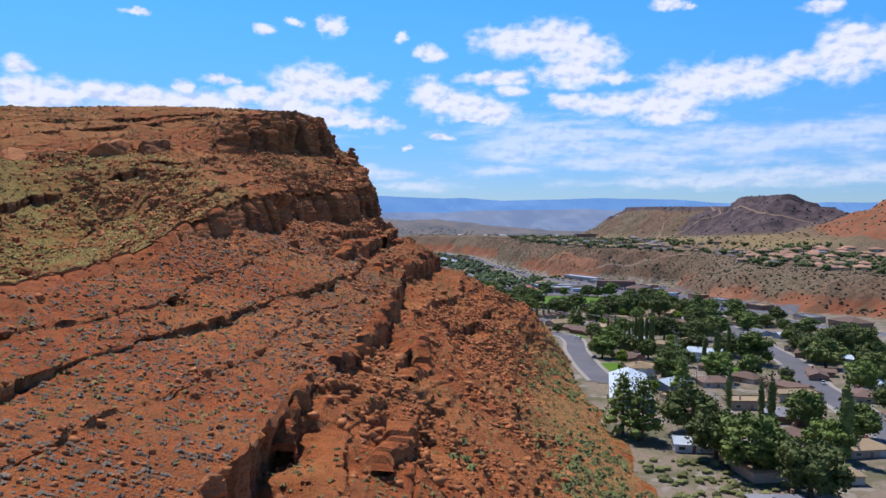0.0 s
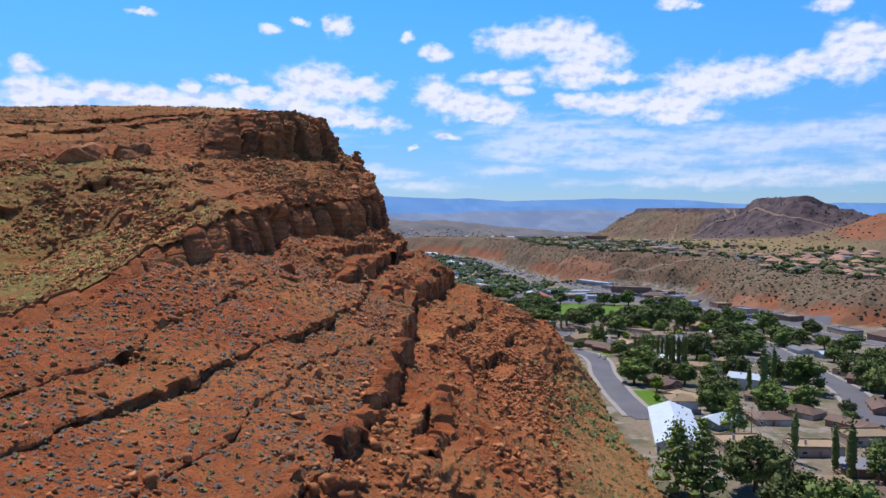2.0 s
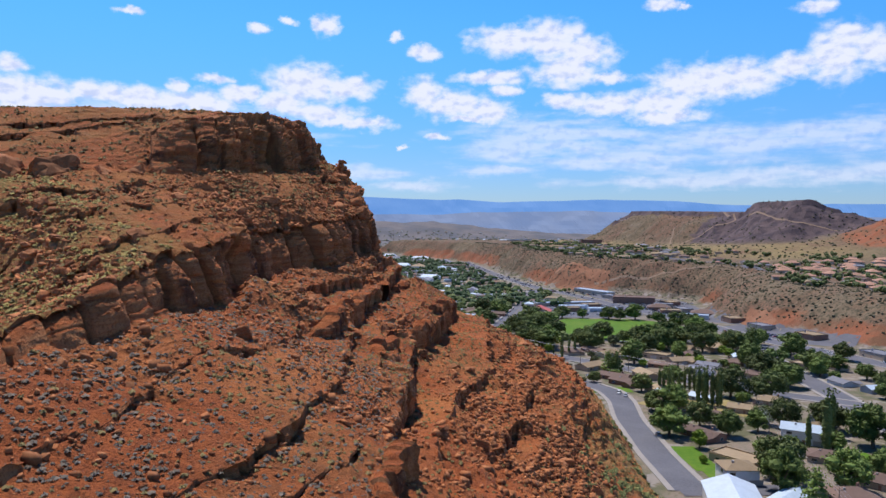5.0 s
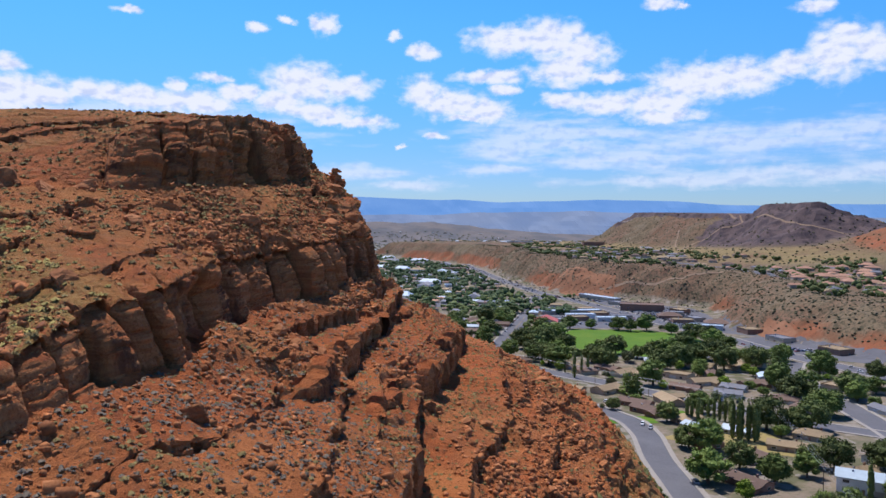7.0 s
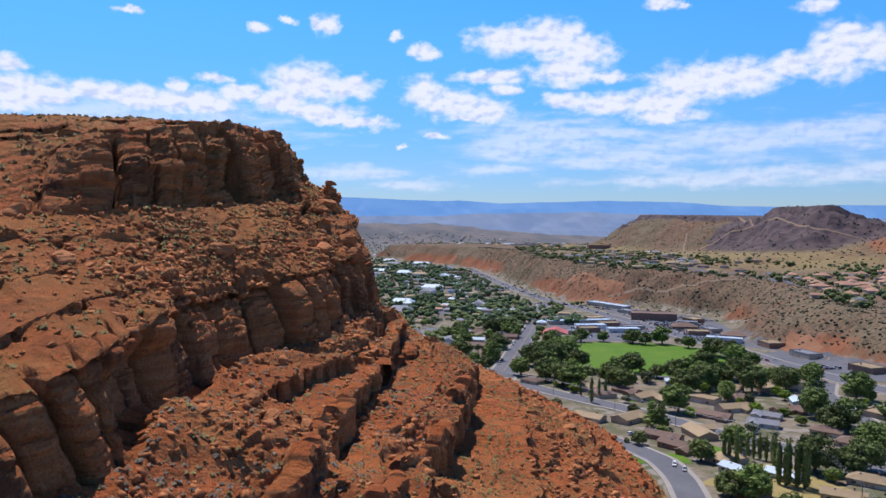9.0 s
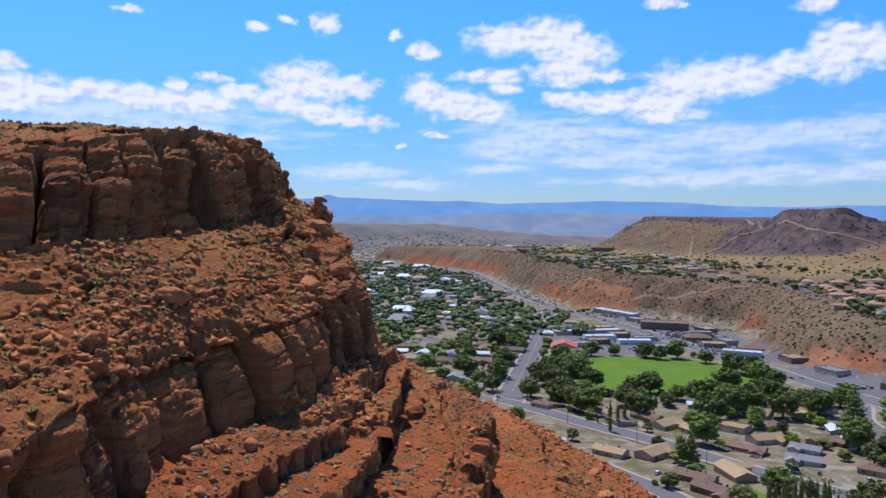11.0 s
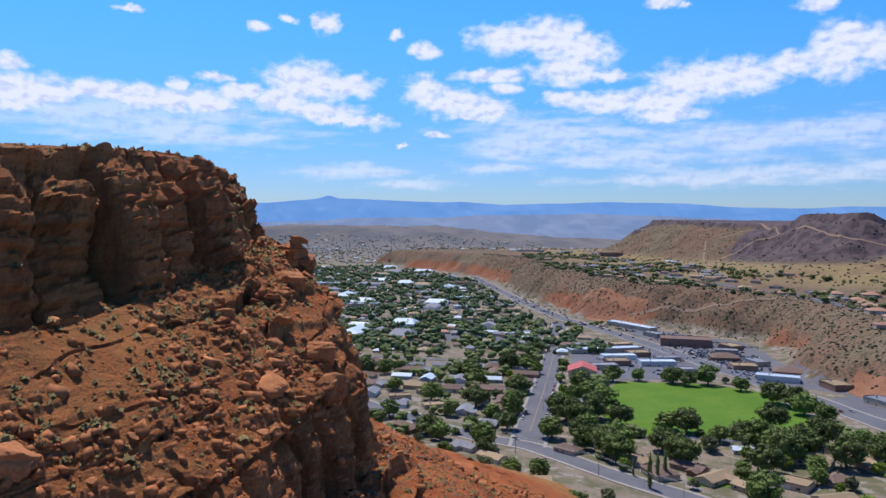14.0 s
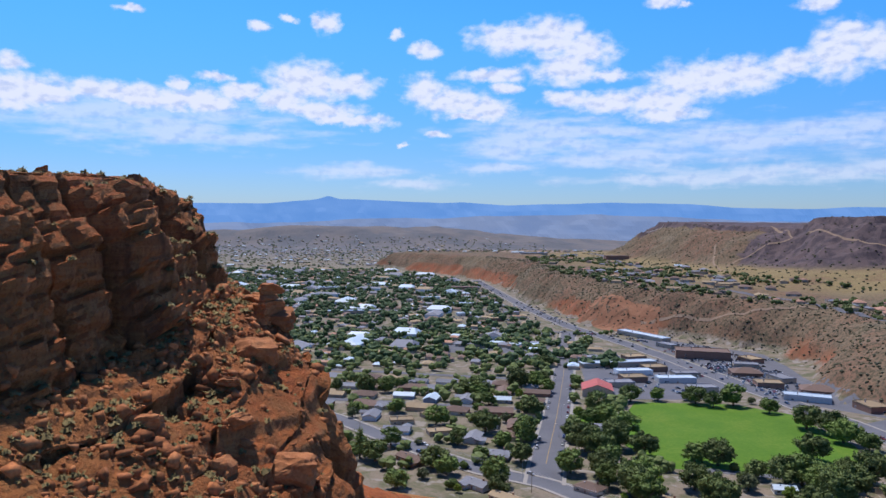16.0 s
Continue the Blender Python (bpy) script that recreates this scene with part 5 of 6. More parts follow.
def plant(proto, x, y, radius, tall=1.0):
    radius = min(radius, 7.8)
    for line, w, _ in STREETS:
        radius = min(radius, max(2.2, gap_to(line, x, y) - w + 2.5))
    s = radius / 4.9
    m = lay(x, y, rng.uniform(0, 360), 1.0, 0.1) @ Matrix.Diagonal((s, s, s * tall, 1))
    tree_spots.append((x, y, radius))
    if proto.name in used:
        return copy_thing(proto, m)
    used.add(proto.name)
    proto.matrix_basis = m
    return proto


def row_of(spots_, picks, most=8.5, tall=0.95):
    for n, (x, y, r) in enumerate(spots_):
        plant(TREES[picks[n % len(picks)]], x, y, min(most, r), tall * rng.uniform(0.9, 1.1))


row_of([(98, 454, 9), (114, 407, 9.5), (108, 424, 8), (90, 311, 3.4), (89, 366, 3), (165, 389, 8), (163, 418, 7), (160, 342, 4.4), (200, 397, 8), (196, 377, 8), (233, 570, 8), (252, 643, 8), (193, 521, 7), (205, 640, 7), (223, 641, 7), (206, 568, 8)], (0, 1, 2, 3, 3, 1, 0, 4, 2, 0))
row_of([(170, 601, 8), (147, 653, 8), (168, 674, 9), (89, 209, 8.5), (97, 190, 8.5), (84, 222, 7), (138, 243, 6), (205, 401, 8), (217, 401, 8.5), (215, 366, 8.5), (228, 420, 8), (240, 440, 7), (255, 447, 7), (284, 630, 6), (237, 626, 7), (85, 250, 7.4)], (3, 0, 2, 1, 2, 0, 1, 0))
row_of([(161, 662, 8), (194, 663, 8), (221, 673, 8), (194, 558, 8), (159, 523, 8.5), (162, 503, 6.5), (140, 522, 5), (168, 487, 7), (126, 604, 7.5), (78, 533, 4.8), (83, 529, 4.2), (109, 669, 8), (75, 671, 7), (39, 597, 4.8), (56, 610, 5), (104, 450, 6), (96, 457, 5), (146, 486, 7), (158, 483, 6), (190, 518, 7)], (3, 0, 2, 0, 3, 3, 4, 2, 1, 4, 2, 0, 1, 1, 4, 1, 3, 2, 0, 1))
row_of([(125, 896, 7), (148, 901, 5), (171, 902, 6), (174, 890, 7), (183, 878, 5.6), (200, 882, 8), (218, 860, 7.5), (224, 817, 8), (234, 803, 8), (230, 782, 8), (236, 764, 8), (83, 766, 8), (95, 749, 7), (96, 792, 8), (122, 741, 8), (133, 734, 7.4)], (0, 1, 5, 2))
row_of([(138, 724, 7.6), (190, 741, 8), (156, 701, 8), (164, 700, 8), (114, 701, 4.6), (134, 699, 3.9), (194, 711, 8.5), (201, 702, 8.5), (218, 721, 8.5), (182, 685, 8.5), (168, 685, 8.5), (75, 844, 8), (90, 858, 7), (59, 787, 7.5), (63, 760, 8), (69, 751, 8)], (2, 0, 0, 1, 3, 2, 0))
row_of([(47, 719, 6.5), (63, 713, 7), (72, 736, 7.5), (72, 685, 8), (80, 693, 7), (41, 846, 7.5), (31, 784, 7), (22, 737, 5.6), (14, 771, 6.5), (42, 943, 8), (56, 948, 6.5), (82, 1062, 6.5), (-11, 726, 6.5), (6, 803, 8), (-56, 856, 7.5), (-37, 772, 6), (-54, 769, 5.5), (-27, 727, 6.5)], (1, 0, 5, 2, 1, 0))
for x, y, h in [(137, 385, 16), (142, 381, 16), (109, 278, 11), (115, 255, 13), (158, 407, 13), (123, 222, 17), (126, 230, 9), (117, 268, 10), (112, 498, 9), (114, 497, 8), (116, 494, 10), (120, 500, 8), (124, 502, 8), (128, 505, 8), (130, 503, 8), (132, 501, 8), (133, 497, 9), (131, 490, 10), (123, 469, 12), (125, 467, 12), (127, 469, 12), (129, 466, 12), (131, 464, 12), (133, 466, 12), (81, 631, 11), (88, 642, 9), (93, 646, 9), (105, 565, 9), (78, 650, 6)]:
    s = h / 10
    if CYPRESS.name in used:
        copy_thing(CYPRESS, lay(x, y, rng.uniform(0, 360), s))
    else:
        used.add(CYPRESS.name)
        CYPRESS.matrix_basis = lay(x, y, 0, s)
for x, y, r in [(101, 308, 7), (62, 248, 6), (67, 242, 6), (100, 568, 4), (213, 620, 8), (105, 567, 4), (-70, 742, 5), (28, 776, 4.6)]:
    plant(PINE, x, y, r * 1.1, 1.0)
# yards and streets of the rest of the town
count = 0
for n in range(3200):
    x, y = rng.uniform(-200, 290), 640 + 330 * rng.random() ** 1.2
    if n > 2300:
        x, y = rng.uniform(80, 265), rng.uniform(160, 720)
    r = rng.uniform(3.6, 7.4)
    if (count > 75 and n <= 2300) or count > 165 or not free(x, y, 2.5, False):
        continue
    if any((x - a) ** 2 + (y - b) ** 2 < (0.72 * (r + q)) ** 2 for a, b, q in tree_spots) or any((x - a) ** 2 + (y - b) ** 2 < (r * 0.6 + 6) ** 2 for a, b, q in spots):
        continue
    count += 1
    plant(rng.choice(TREES + TREES[1:2] + TREES[5:]), x, y, r, rng.uniform(0.85, 1.1))


# ---- the far town: trees and roofs that cannot be told apart singly ----
def many_trees(name, count, sampler, label, leaf, seed, size=(3.0, 6.0)):
    g = np.random.default_rng(seed)
    pts = sampler(g, count)
    z = ground_on(pts[:, 0], pts[:, 1])
    V, F, n = [], [], 0
    ico_f = np.array(ICO1_F)
    for (x, y), h in zip(pts, z):
        r = g.uniform(*size)
        for k in range(4):
            c = np.array([x, y, h + r * 0.75]) + g.normal(size=3) * r * np.array([0.45, 0.45, 0.2])
            V.append(ICO1_V * (1 + 0.3 * g.uniform(-1, 1, len(ICO1_V)))[:, None] * r * np.array([0.62, 0.62, 0.6]) + c)
            F.append(ico_f + n)
            n += len(ICO1_V)
    ob = new(name, soup(name, np.concatenate(V).tolist(), np.concatenate(F).tolist(), [leaf]))
    return tagged(ob, label, "trees", kind="stuff")


def town_area(g, count):
    out = []
    while len(out) < count:
        x, y = g.uniform(-900, 160), g.uniform(1050, 2500)
        if x > np.interp(y, [1050, 1300, 1700, 2100, 2300, 2500], [240, 120, 85, 60, -60, -190]) or x < -0.36 * y - 30:
            continue
        out.append((x, y))
    return np.array(out)


def bluff_area(g, count):
    pts = np.stack([g.uniform(200, 900, count * 6), g.uniform(760, 2300, count * 6)], -1)
    d = inside(BLUFF, pts[:, 0], pts[:, 1])
    ok = (d > 74) & (inside(MESA, pts[:, 0], pts[:, 1]) < -230) & (vnoise(pts[:, 0] / 130, pts[:, 1] / 130, 3.0) > -0.25) & (d < 330)
    return pts[ok][:count]


def plain_area(g, count):
    return np.stack([g.uniform(-1500, 500, count), 2600 + 1500 * g.random(count)], -1)


LEAF_FAR = leaves("far_green_leaves", (0.04, 0.068, 0.022), (0.062, 0.10, 0.032), (0.09, 0.135, 0.044))
many_trees("town_trees", 2700, town_area, "dark green trees between the far roofs", LEAF_FAR, 11, (3.4, 7.0))
many_trees("bluff_trees", 900, bluff_area, "green yard trees on the bluff top", LEAF_DARK, 12, (2.2, 5.0))


def yard_area(g, count):
    out = []
    while len(out) < count:
        x, y = g.uniform(-420, 250), g.uniform(720, 1300)
        if free(x, y, 2.0, False) and all((x - a) ** 2 + (y - b) ** 2 > 8.5**2 for a, b, r in spots):
            out.append((x, y))
    return np.array(out)


many_trees("yard_trees", 680, yard_area, "dark green yard trees between the roofs", LEAF_DARK, 14, (2.6, 6.0))
many_trees("plain_trees", 2200, plain_area, "dark trees of the far valley town", LEAF_OLIVE, 13, (1.8, 3.8))


def many_roofs(name, count, sampler, label, mats, seed, w=(9, 18), h=(2.8, 4.5)):
    g = np.random.default_rng(seed)
    pts = sampler(g, count)
    z = ground_on(pts[:, 0], pts[:, 1])
    s, idx = Shape(), []
    for (x, y), gz in zip(pts, z):
        a, b, c = g.uniform(*w) / 2, g.uniform(*w) / 3, g.uniform(*h)
        m = pose(x, y, float(gz) - 0.5, 0, 0, float(-11 + 90 * g.integers(0, 2)))
        k = int(g.integers(0, len(mats) - 1))
        s.box(-a, a, -b, b, 0, c, m=m)
        idx += [len(mats) - 1] * 6
        v = [(-a - 0.5, -b - 0.5, c), (a + 0.5, -b - 0.5, c), (a + 0.5, b + 0.5, c), (-a - 0.5, b + 0.5, c), (-a * 0.7, 0, c + b * 0.36), (a * 0.7, 0, c + b * 0.36)]
        s.add(v, [(3, 2, 1, 0), (0, 1, 5, 4), (2, 3, 4, 5), (1, 2, 5), (3, 0, 4)], m)
        idx += [k] * 5
    ob = new(name, soup(name, s.v, s.f, mats, idx))
    return tagged(ob, label, "houses", kind="stuff")


many_roofs("town_roofs", 900, town_area, "mixed roofs of far town houses", [ROOF_TAN, ROOF_BROWN, ROOF_GREY, ROOF_BROWN, ROOF_TAN, ROOF_TILE, ROOF_GREY, ROOF_BLUE, WALL_STUCCO], 21)
many_roofs("town_halls", 80, town_area, "pale flat halls of the far town", [ROOF_GREY, ROOF_TAN, ROOF_BLUE, ROOF_GREY, ROOF_WHITE, ROOF_GREY, WALL_WHITE], 22, (20, 52), (5, 7))
many_roofs("plain_roofs", 520, plain_area, "pale roofs scattered over the far valley", [ROOF_GREY, ROOF_TAN, ROOF_GREY, ROOF_BLUE, ROOF_TAN, WALL_STUCCO], 23, (8, 22), (3, 4.5))
many_roofs("bluff_roofs", 150, bluff_area, "roofs of houses along the bluff top", [ROOF_TILE, ROOF_TAN, ROOF_BROWN, ROOF_GREY, WALL_STUCCO], 24)


def bluff_face(g, count):
    pts = np.stack([g.uniform(100, 900, count * 9), g.uniform(520, 2500, count * 9)], -1)
    d = inside(BLUFF, pts[:, 0], pts[:, 1])
    return pts[(d > 6) & (d < 120)][:count]


def scrub_on(name, count, sampler, label, mat, seed, size):
    g = np.random.default_rng(seed)
    pts = sampler(g, count)
    z = ground_on(pts[:, 0], pts[:, 1])
    r = g.uniform(*size, len(pts))
    V = ICO1_V[None] * (1 + 0.3 * g.uniform(-1, 1, (len(pts), len(ICO1_V))))[..., None] * r[:, None, None] * np.array([1, 1, 0.7]) + np.stack([pts[:, 0], pts[:, 1], z + r * 0.3], -1)[:, None]
    F = np.array(ICO1_F)[None] + (np.arange(len(pts)) * len(ICO1_V))[:, None, None]
    return tagged(new(name, soup(name, V.reshape(-1, 3).tolist(), F.reshape(-1, 3).tolist(), [mat])), label, "shrubs", kind="stuff")


SCRUB = material("dark_desert_scrub", [(0.05, 0.055, 0.03), (0.085, 0.08, 0.045), (0.12, 0.11, 0.06)], 0.05, 0.5, 0.95, 0.0, vary=0.3, island=True, coords="World")
scrub_on("bluff_scrub", 5000, bluff_face, "dark scrub dotted over the bluff face", SCRUB, 41, (0.7, 1.7))


def mesa_face(g, count):
    pts = np.stack([g.uniform(380, 1100, count * 5), g.uniform(1250, 2500, count * 5)], -1)
    d = inside(MESA, pts[:, 0], pts[:, 1])
    return pts[(d > -320) & (d < 10)][:count]


def foot_lot(g, count):
    return np.stack([g.uniform(60, 96, count), 70 + 150 * g.random(count) ** 0.8], -1)


scrub_on("lot_scrub", 420, foot_lot, "olive green brush on the open lot below the hill", GREENBRUSH, 43, (0.5, 1.7))
scrub_on("mesa_scrub", 2000, mesa_face, "dark scrub dotted over the mesa slope", SCRUB, 42, (1.0, 2.4))
# ---- boulders, stones and shrubs on the hill ----
STONE = material("loose_sandstone", [(0.22, 0.078, 0.032), (0.36, 0.138, 0.05), (0.47, 0.21, 0.085)], 0.25, 2.5, 0.95, 0.6, 0.2, vary=0.25, coords="World")
RUBBLE = material("sandstone_rubble", [(0.17, 0.058, 0.026), (0.33, 0.12, 0.042), (0.46, 0.20, 0.08)], 0.3, 2.5, 0.95, 0.4, 0.15, vary=0.35, island=True, coords="World")
flat_h = HP.reshape(-1, 3)
cell_of = {}
for n_, (hx, hy) in enumerate(np.floor(flat_h[:, :2] / 3).astype(int).tolist()):
    cell_of.setdefault((hx, hy), []).append(n_)


def hill_at(x, y):
    """The hill's highest point near a place in plan."""
    near_ = [i for a in (-1, 0, 1) for b in (-1, 0, 1) for i in cell_of.get((int(x // 3) + a, int(y // 3) + b), ())]
    if not near_:
        return ground_at(x, y)
    d = (flat_h[near_, 0] - x) ** 2 + (flat_h[near_, 1] - y) ** 2
    return float(flat_h[near_[int(np.argmin(d))], 2])


BALL = bmesh.new()
bmesh.ops.create_icosphere(BALL, subdivisions=4, radius=1)
BALL_V, BALL_F = np.array([v.co[:] for v in BALL.verts]), [tuple(v.index for v in f.verts) for f in BALL.faces]
BALL.free()


def rock_mesh(name, seed, flatness, fine=False):
    """A bedded block: a rounded box with corners knocked off, then roughened."""
    g = np.random.default_rng(seed)
    v = (BALL_V if fine else ICO2_V).copy()
    v = v / (np.abs(v) ** 5).sum(1)[:, None] ** 0.2
    for _ in range(6):
        n = g.normal(size=3)
        n /= np.linalg.norm(n)
        d = g.uniform(0.6, 0.95)
        over = np.maximum(0, v @ n - d)
        v = v - over[:, None] * n
    if fine:
        k = 0.13 * fbm(v[:, 0] * 1.8 + seed, v[:, 1] * 1.8, v[:, 2] * 3.5, 5) + 0.07 * (hashed(np.floor(v[:, 2] * 4), v[:, 0] * 0, v[:, 0] * 0 + seed) - 0.5)
    else:
        k = 0.10 * fbm(v[:, 0] * 1.8 + seed, v[:, 1] * 1.8, v[:, 2] * 3.0, 3)
    v = v * (1 + k)[:, None] * np.array([0.95, g.uniform(0.55, 0.85), flatness * 0.8])
    return soup(name, v.tolist(), BALL_F if fine else ICO2_F, [STONE])


ICO2 = bmesh.new()
bmesh.ops.create_icosphere(ICO2, subdivisions=3, radius=1)
ICO2_V, ICO2_F = np.array([v.co[:] for v in ICO2.verts]), [tuple(v.index for v in f.verts) for f in ICO2.faces]
ICO2.free()
ROCKS = [rock_mesh("boulder", 40 + k, f) for k, f in enumerate((0.75, 0.5, 0.9, 0.6, 0.42, 0.8))]
BIG_ROCKS = [rock_mesh("boulder", 60 + k, f, True) for k, f in enumerate((0.9, 0.6, 1.0, 0.75, 0.45, 0.85))]


def boulder(k, x, y, r, label, group, sink=0.25, z=None, tilt=(0, 0), tall=1.0):
    ob = new("boulder", (BIG_ROCKS if r > 1.7 else ROCKS)[k % 6])
    zz_ = hill_at(x, y) if z is None else z
    ob.matrix_basis = pose(x, y, zz_ + r * (0.4 - sink), tilt[0], tilt[1], rng.uniform(0, 360)) @ Matrix.Diagonal((r, r, r * tall, 1))
    return tagged(ob, label, "boulder", group)


for k, x, y, z, r, tall_ in ((0, -139, 313, 84.5, 8.5, 1.15), (2, -122, 319, 84, 8.0, 1.0), (4, -172, 299, 80, 9, 1.2), (3, -104, 329, 86, 4, 1.0), (5, -110, 322, 85, 4.5, 0.9), (1, -155, 306, 82, 6, 1.0)):
    boulder(k, x, y, r, "huge dark weathered sandstone block below the rim", "blocks below the rim", 0.3, z, (30, 8), tall_)
boulder(0, -41, 400, 3.4, "large rounded sandstone boulder on the cliff lip", "boulders on the cliff lip", 0.1)
boulder(4, -48, 389, 3.2, "flat tilted sandstone slab on the cliff lip", "boulders on the cliff lip", 0.1, None, (12, 18))
boulder(1, -66, 350, 3.0, "pale flat sandstone slab lying on the slope", "boulders on the cliff lip", 0.1, None, (4, 8))
boulder(3, -44, 408, 3.6, "rounded sandstone boulder at the cliff's nose", "boulders on the cliff lip", 0.2)
boulder(2, -52, 425, 3.0, "rounded sandstone boulder at the cliff's nose", "boulders on the cliff lip", 0.2)
hoodoo = thing("hoodoo", "small balanced sandstone hoodoo at the slope's edge", "rock")
hoodoo.matrix_basis = pose(-53.5, 439, hill_at(-53.5, 439) - 0.5)
for k, (dx, dz, r, tall) in enumerate(((0, 0.4, 4.2, 0.7), (0.5, 2.2, 3.2, 0.75), (-0.2, 4.0, 2.5, 0.8), (0.5, 5.4, 2.2, 0.6))):
    piece = new("stone", BIG_ROCKS[(k + 2) % 6])
    piece.parent = hoodoo
    piece.matrix_basis = pose(dx, 0, dz, 0, 0, 70 * k) @ Matrix.Diagonal((r, r, r * tall, 1))

def rock_fin(line, tall, label, seed):
    """A broken wall of upright beds along a plan line; its open side drops down the slope."""
    p = np.array(line, float)
    d = np.concatenate([[0], np.cumsum(np.linalg.norm(np.diff(p, axis=0), axis=1))])
    t = np.arange(0, d[-1], 0.45)
    c = np.stack([np.interp(t, d, p[:, 0]), np.interp(t, d, p[:, 1])], -1)
    along = np.gradient(c, axis=0)
    along /= np.linalg.norm(along, axis=1)[:, None]
    side = np.stack([along[:, 1], -along[:, 0]], -1)
    wobble = 2.2 * fbm(t / 9, seed, 0.0, 3)
    cell = np.floor(t / 3.1 + 0.5 * vnoise(t / 5, seed, 2.0))
    jut = (hashed(cell, cell * 0 + seed, cell * 0) - 0.5) * 2.0 + wobble
    top = np.array([hill_at(x - 1.0, y) for x, y in c])
    for _ in range(6):
        top[1:-1] = 0.5 * top[1:-1] + 0.25 * (top[:-2] + top[2:])
    ends = np.clip(np.minimum(t, t[-1] - t) / 3.0, 0.1, 1)
    crest = top + (0.6 + 2.0 * hashed(cell, cell * 0 + seed + 3, cell * 0) ** 1.5) * ends
    drop = tall * (0.55 + 0.6 * hashed(cell, cell * 0 + seed + 5, cell * 0)) * ends
    # round the section: back foot, back edge, front edge, then down the face
    prof = [(-2.6, -1.2), (-1.5, -0.25), (-0.9, 0.0), (0.1, 0.0), (0.9, -0.04), (1.35, -0.2)] + [(1.5 - 0.06 * k, -0.2 - 0.16 * k * (1 + 0.0 * k)) for k in range(1, 8)]
    rows = []
    for k, (o, h) in enumerate(prof):
        z = crest + (h * 1.2 if k < 2 else h * drop)
        bed = (hashed(np.floor(z / 1.1), cell, cell * 0 + seed) - 0.5) * 0.5 + 0.5 * fbm(c[:, 0] / 1.6, c[:, 1] / 1.6, z / 1.4, 3)
        w = o + (jut + bed) * (0.4 if k < 4 else 1.0)
        rows.append(np.stack([c[:, 0] + side[:, 0] * w, c[:, 1] + side[:, 1] * w, z + 0.25 * fbm(c[:, 0] / 2, c[:, 1] / 2, z, 3) * (k > 1)], -1))
    ob = grid_mesh("rock_fin", np.array(rows), SAND)
    return tagged(ob, label, "rock", "sandstone fins on the slope")


rock_fin([(-26, 119), (-24.3, 131), (-23.6, 146)], 6.5, "upright sandstone fin with a dark sheer face", 1.0)
rock_fin([(-22, 153), (-18.5, 174), (-17.6, 204), (-15.8, 234)], 7.5, "long broken sandstone fin on the red slope", 2.0)
rock_fin([(-7, 176), (-5, 197), (-4.6, 221)], 6.5, "low sandstone fin among rubble", 3.0)
rock_fin([(-10, 118), (-6.5, 146)], 5.0, "low sandstone fin among rubble", 4.0)
rock_fin([(-40, 283), (-37, 299), (-37, 317), (-33.5, 343)], 8.0, "tall blocky sandstone fin below the cliff", 5.0)
rock_fin([(-29.5, 362), (-25, 390), (-20, 404)], 7.0, "blocky sandstone ledge below the cliff's nose", 6.0)
rock_fin([(-27, 292), (-19.5, 321), (-13, 349)], 6.0, "broken sandstone ledge on the lower slope", 7.0)
rock_fin([(-10, 366), (-4, 408)], 6.0, "broken sandstone ledge on the lower slope", 8.0)
hrng = np.random.default_rng(31)
ni, nj = HP.shape[:2]
U2, O2 = np.meshgrid(u, order, indexing="ij")
seen_part = (U2 > 0.9) & (U2 < 7.4) & (O2 < 18.5)
steep_now = np.gradient(HP, axis=0), np.gradient(HP, axis=1)
hn = np.cross(*steep_now)
area = np.linalg.norm(hn, axis=2)
up_now = np.abs(hn[..., 2]) / (area + 1e-9)
patchy = fbm(HP[..., 0] / 22, HP[..., 1] / 22, 0.4, 4)
steep_w = np.clip(1.1 - up_now, 0.0, 0.6) * (up_now > 0.45) * (0.04 + 0.96 * (up_now < 0.93))


def scatter(weight, count):
    w = (weight * area * seen_part).reshape(-1)
    c = np.cumsum(w)
    idx = np.searchsorted(c, hrng.random(count) * c[-1])
    return flat_h[np.clip(idx, 0, len(flat_h) - 1)], idx


slope_only = 1 - np.clip(2 * (cliff + small), 0, 1)
pts, _ = scatter(steep_w * slope_only * (0.3 + smooth(-0.2, 0.5, patchy)) * (1 + 0.1 * ((O2 > 10) & (U2 > 4.9))) * ((O2 > 0.4) & (O2 < 14)), 260)
for k, p in enumerate(pts):
    r = 0.8 + 1.5 * hrng.random() ** 2
    boulder(k, p[0], p[1], r, "angular red sandstone boulder lying on the slope", "boulders on the slope", 0.25, p[2], (hrng.uniform(-20, 20), hrng.uniform(-20, 20)))


# a broken angular chip: a box whose corners are pushed about
CHIP_V = np.array([(x, y, z) for z in (-0.8, 0.8) for y in (-0.8, 0.8) for x in (-0.8, 0.8)])
CHIP_F = [(0, 2, 3, 1), (4, 5, 7, 6), (0, 1, 5, 4), (2, 6, 7, 3), (0, 4, 6, 2), (1, 3, 7, 5)]


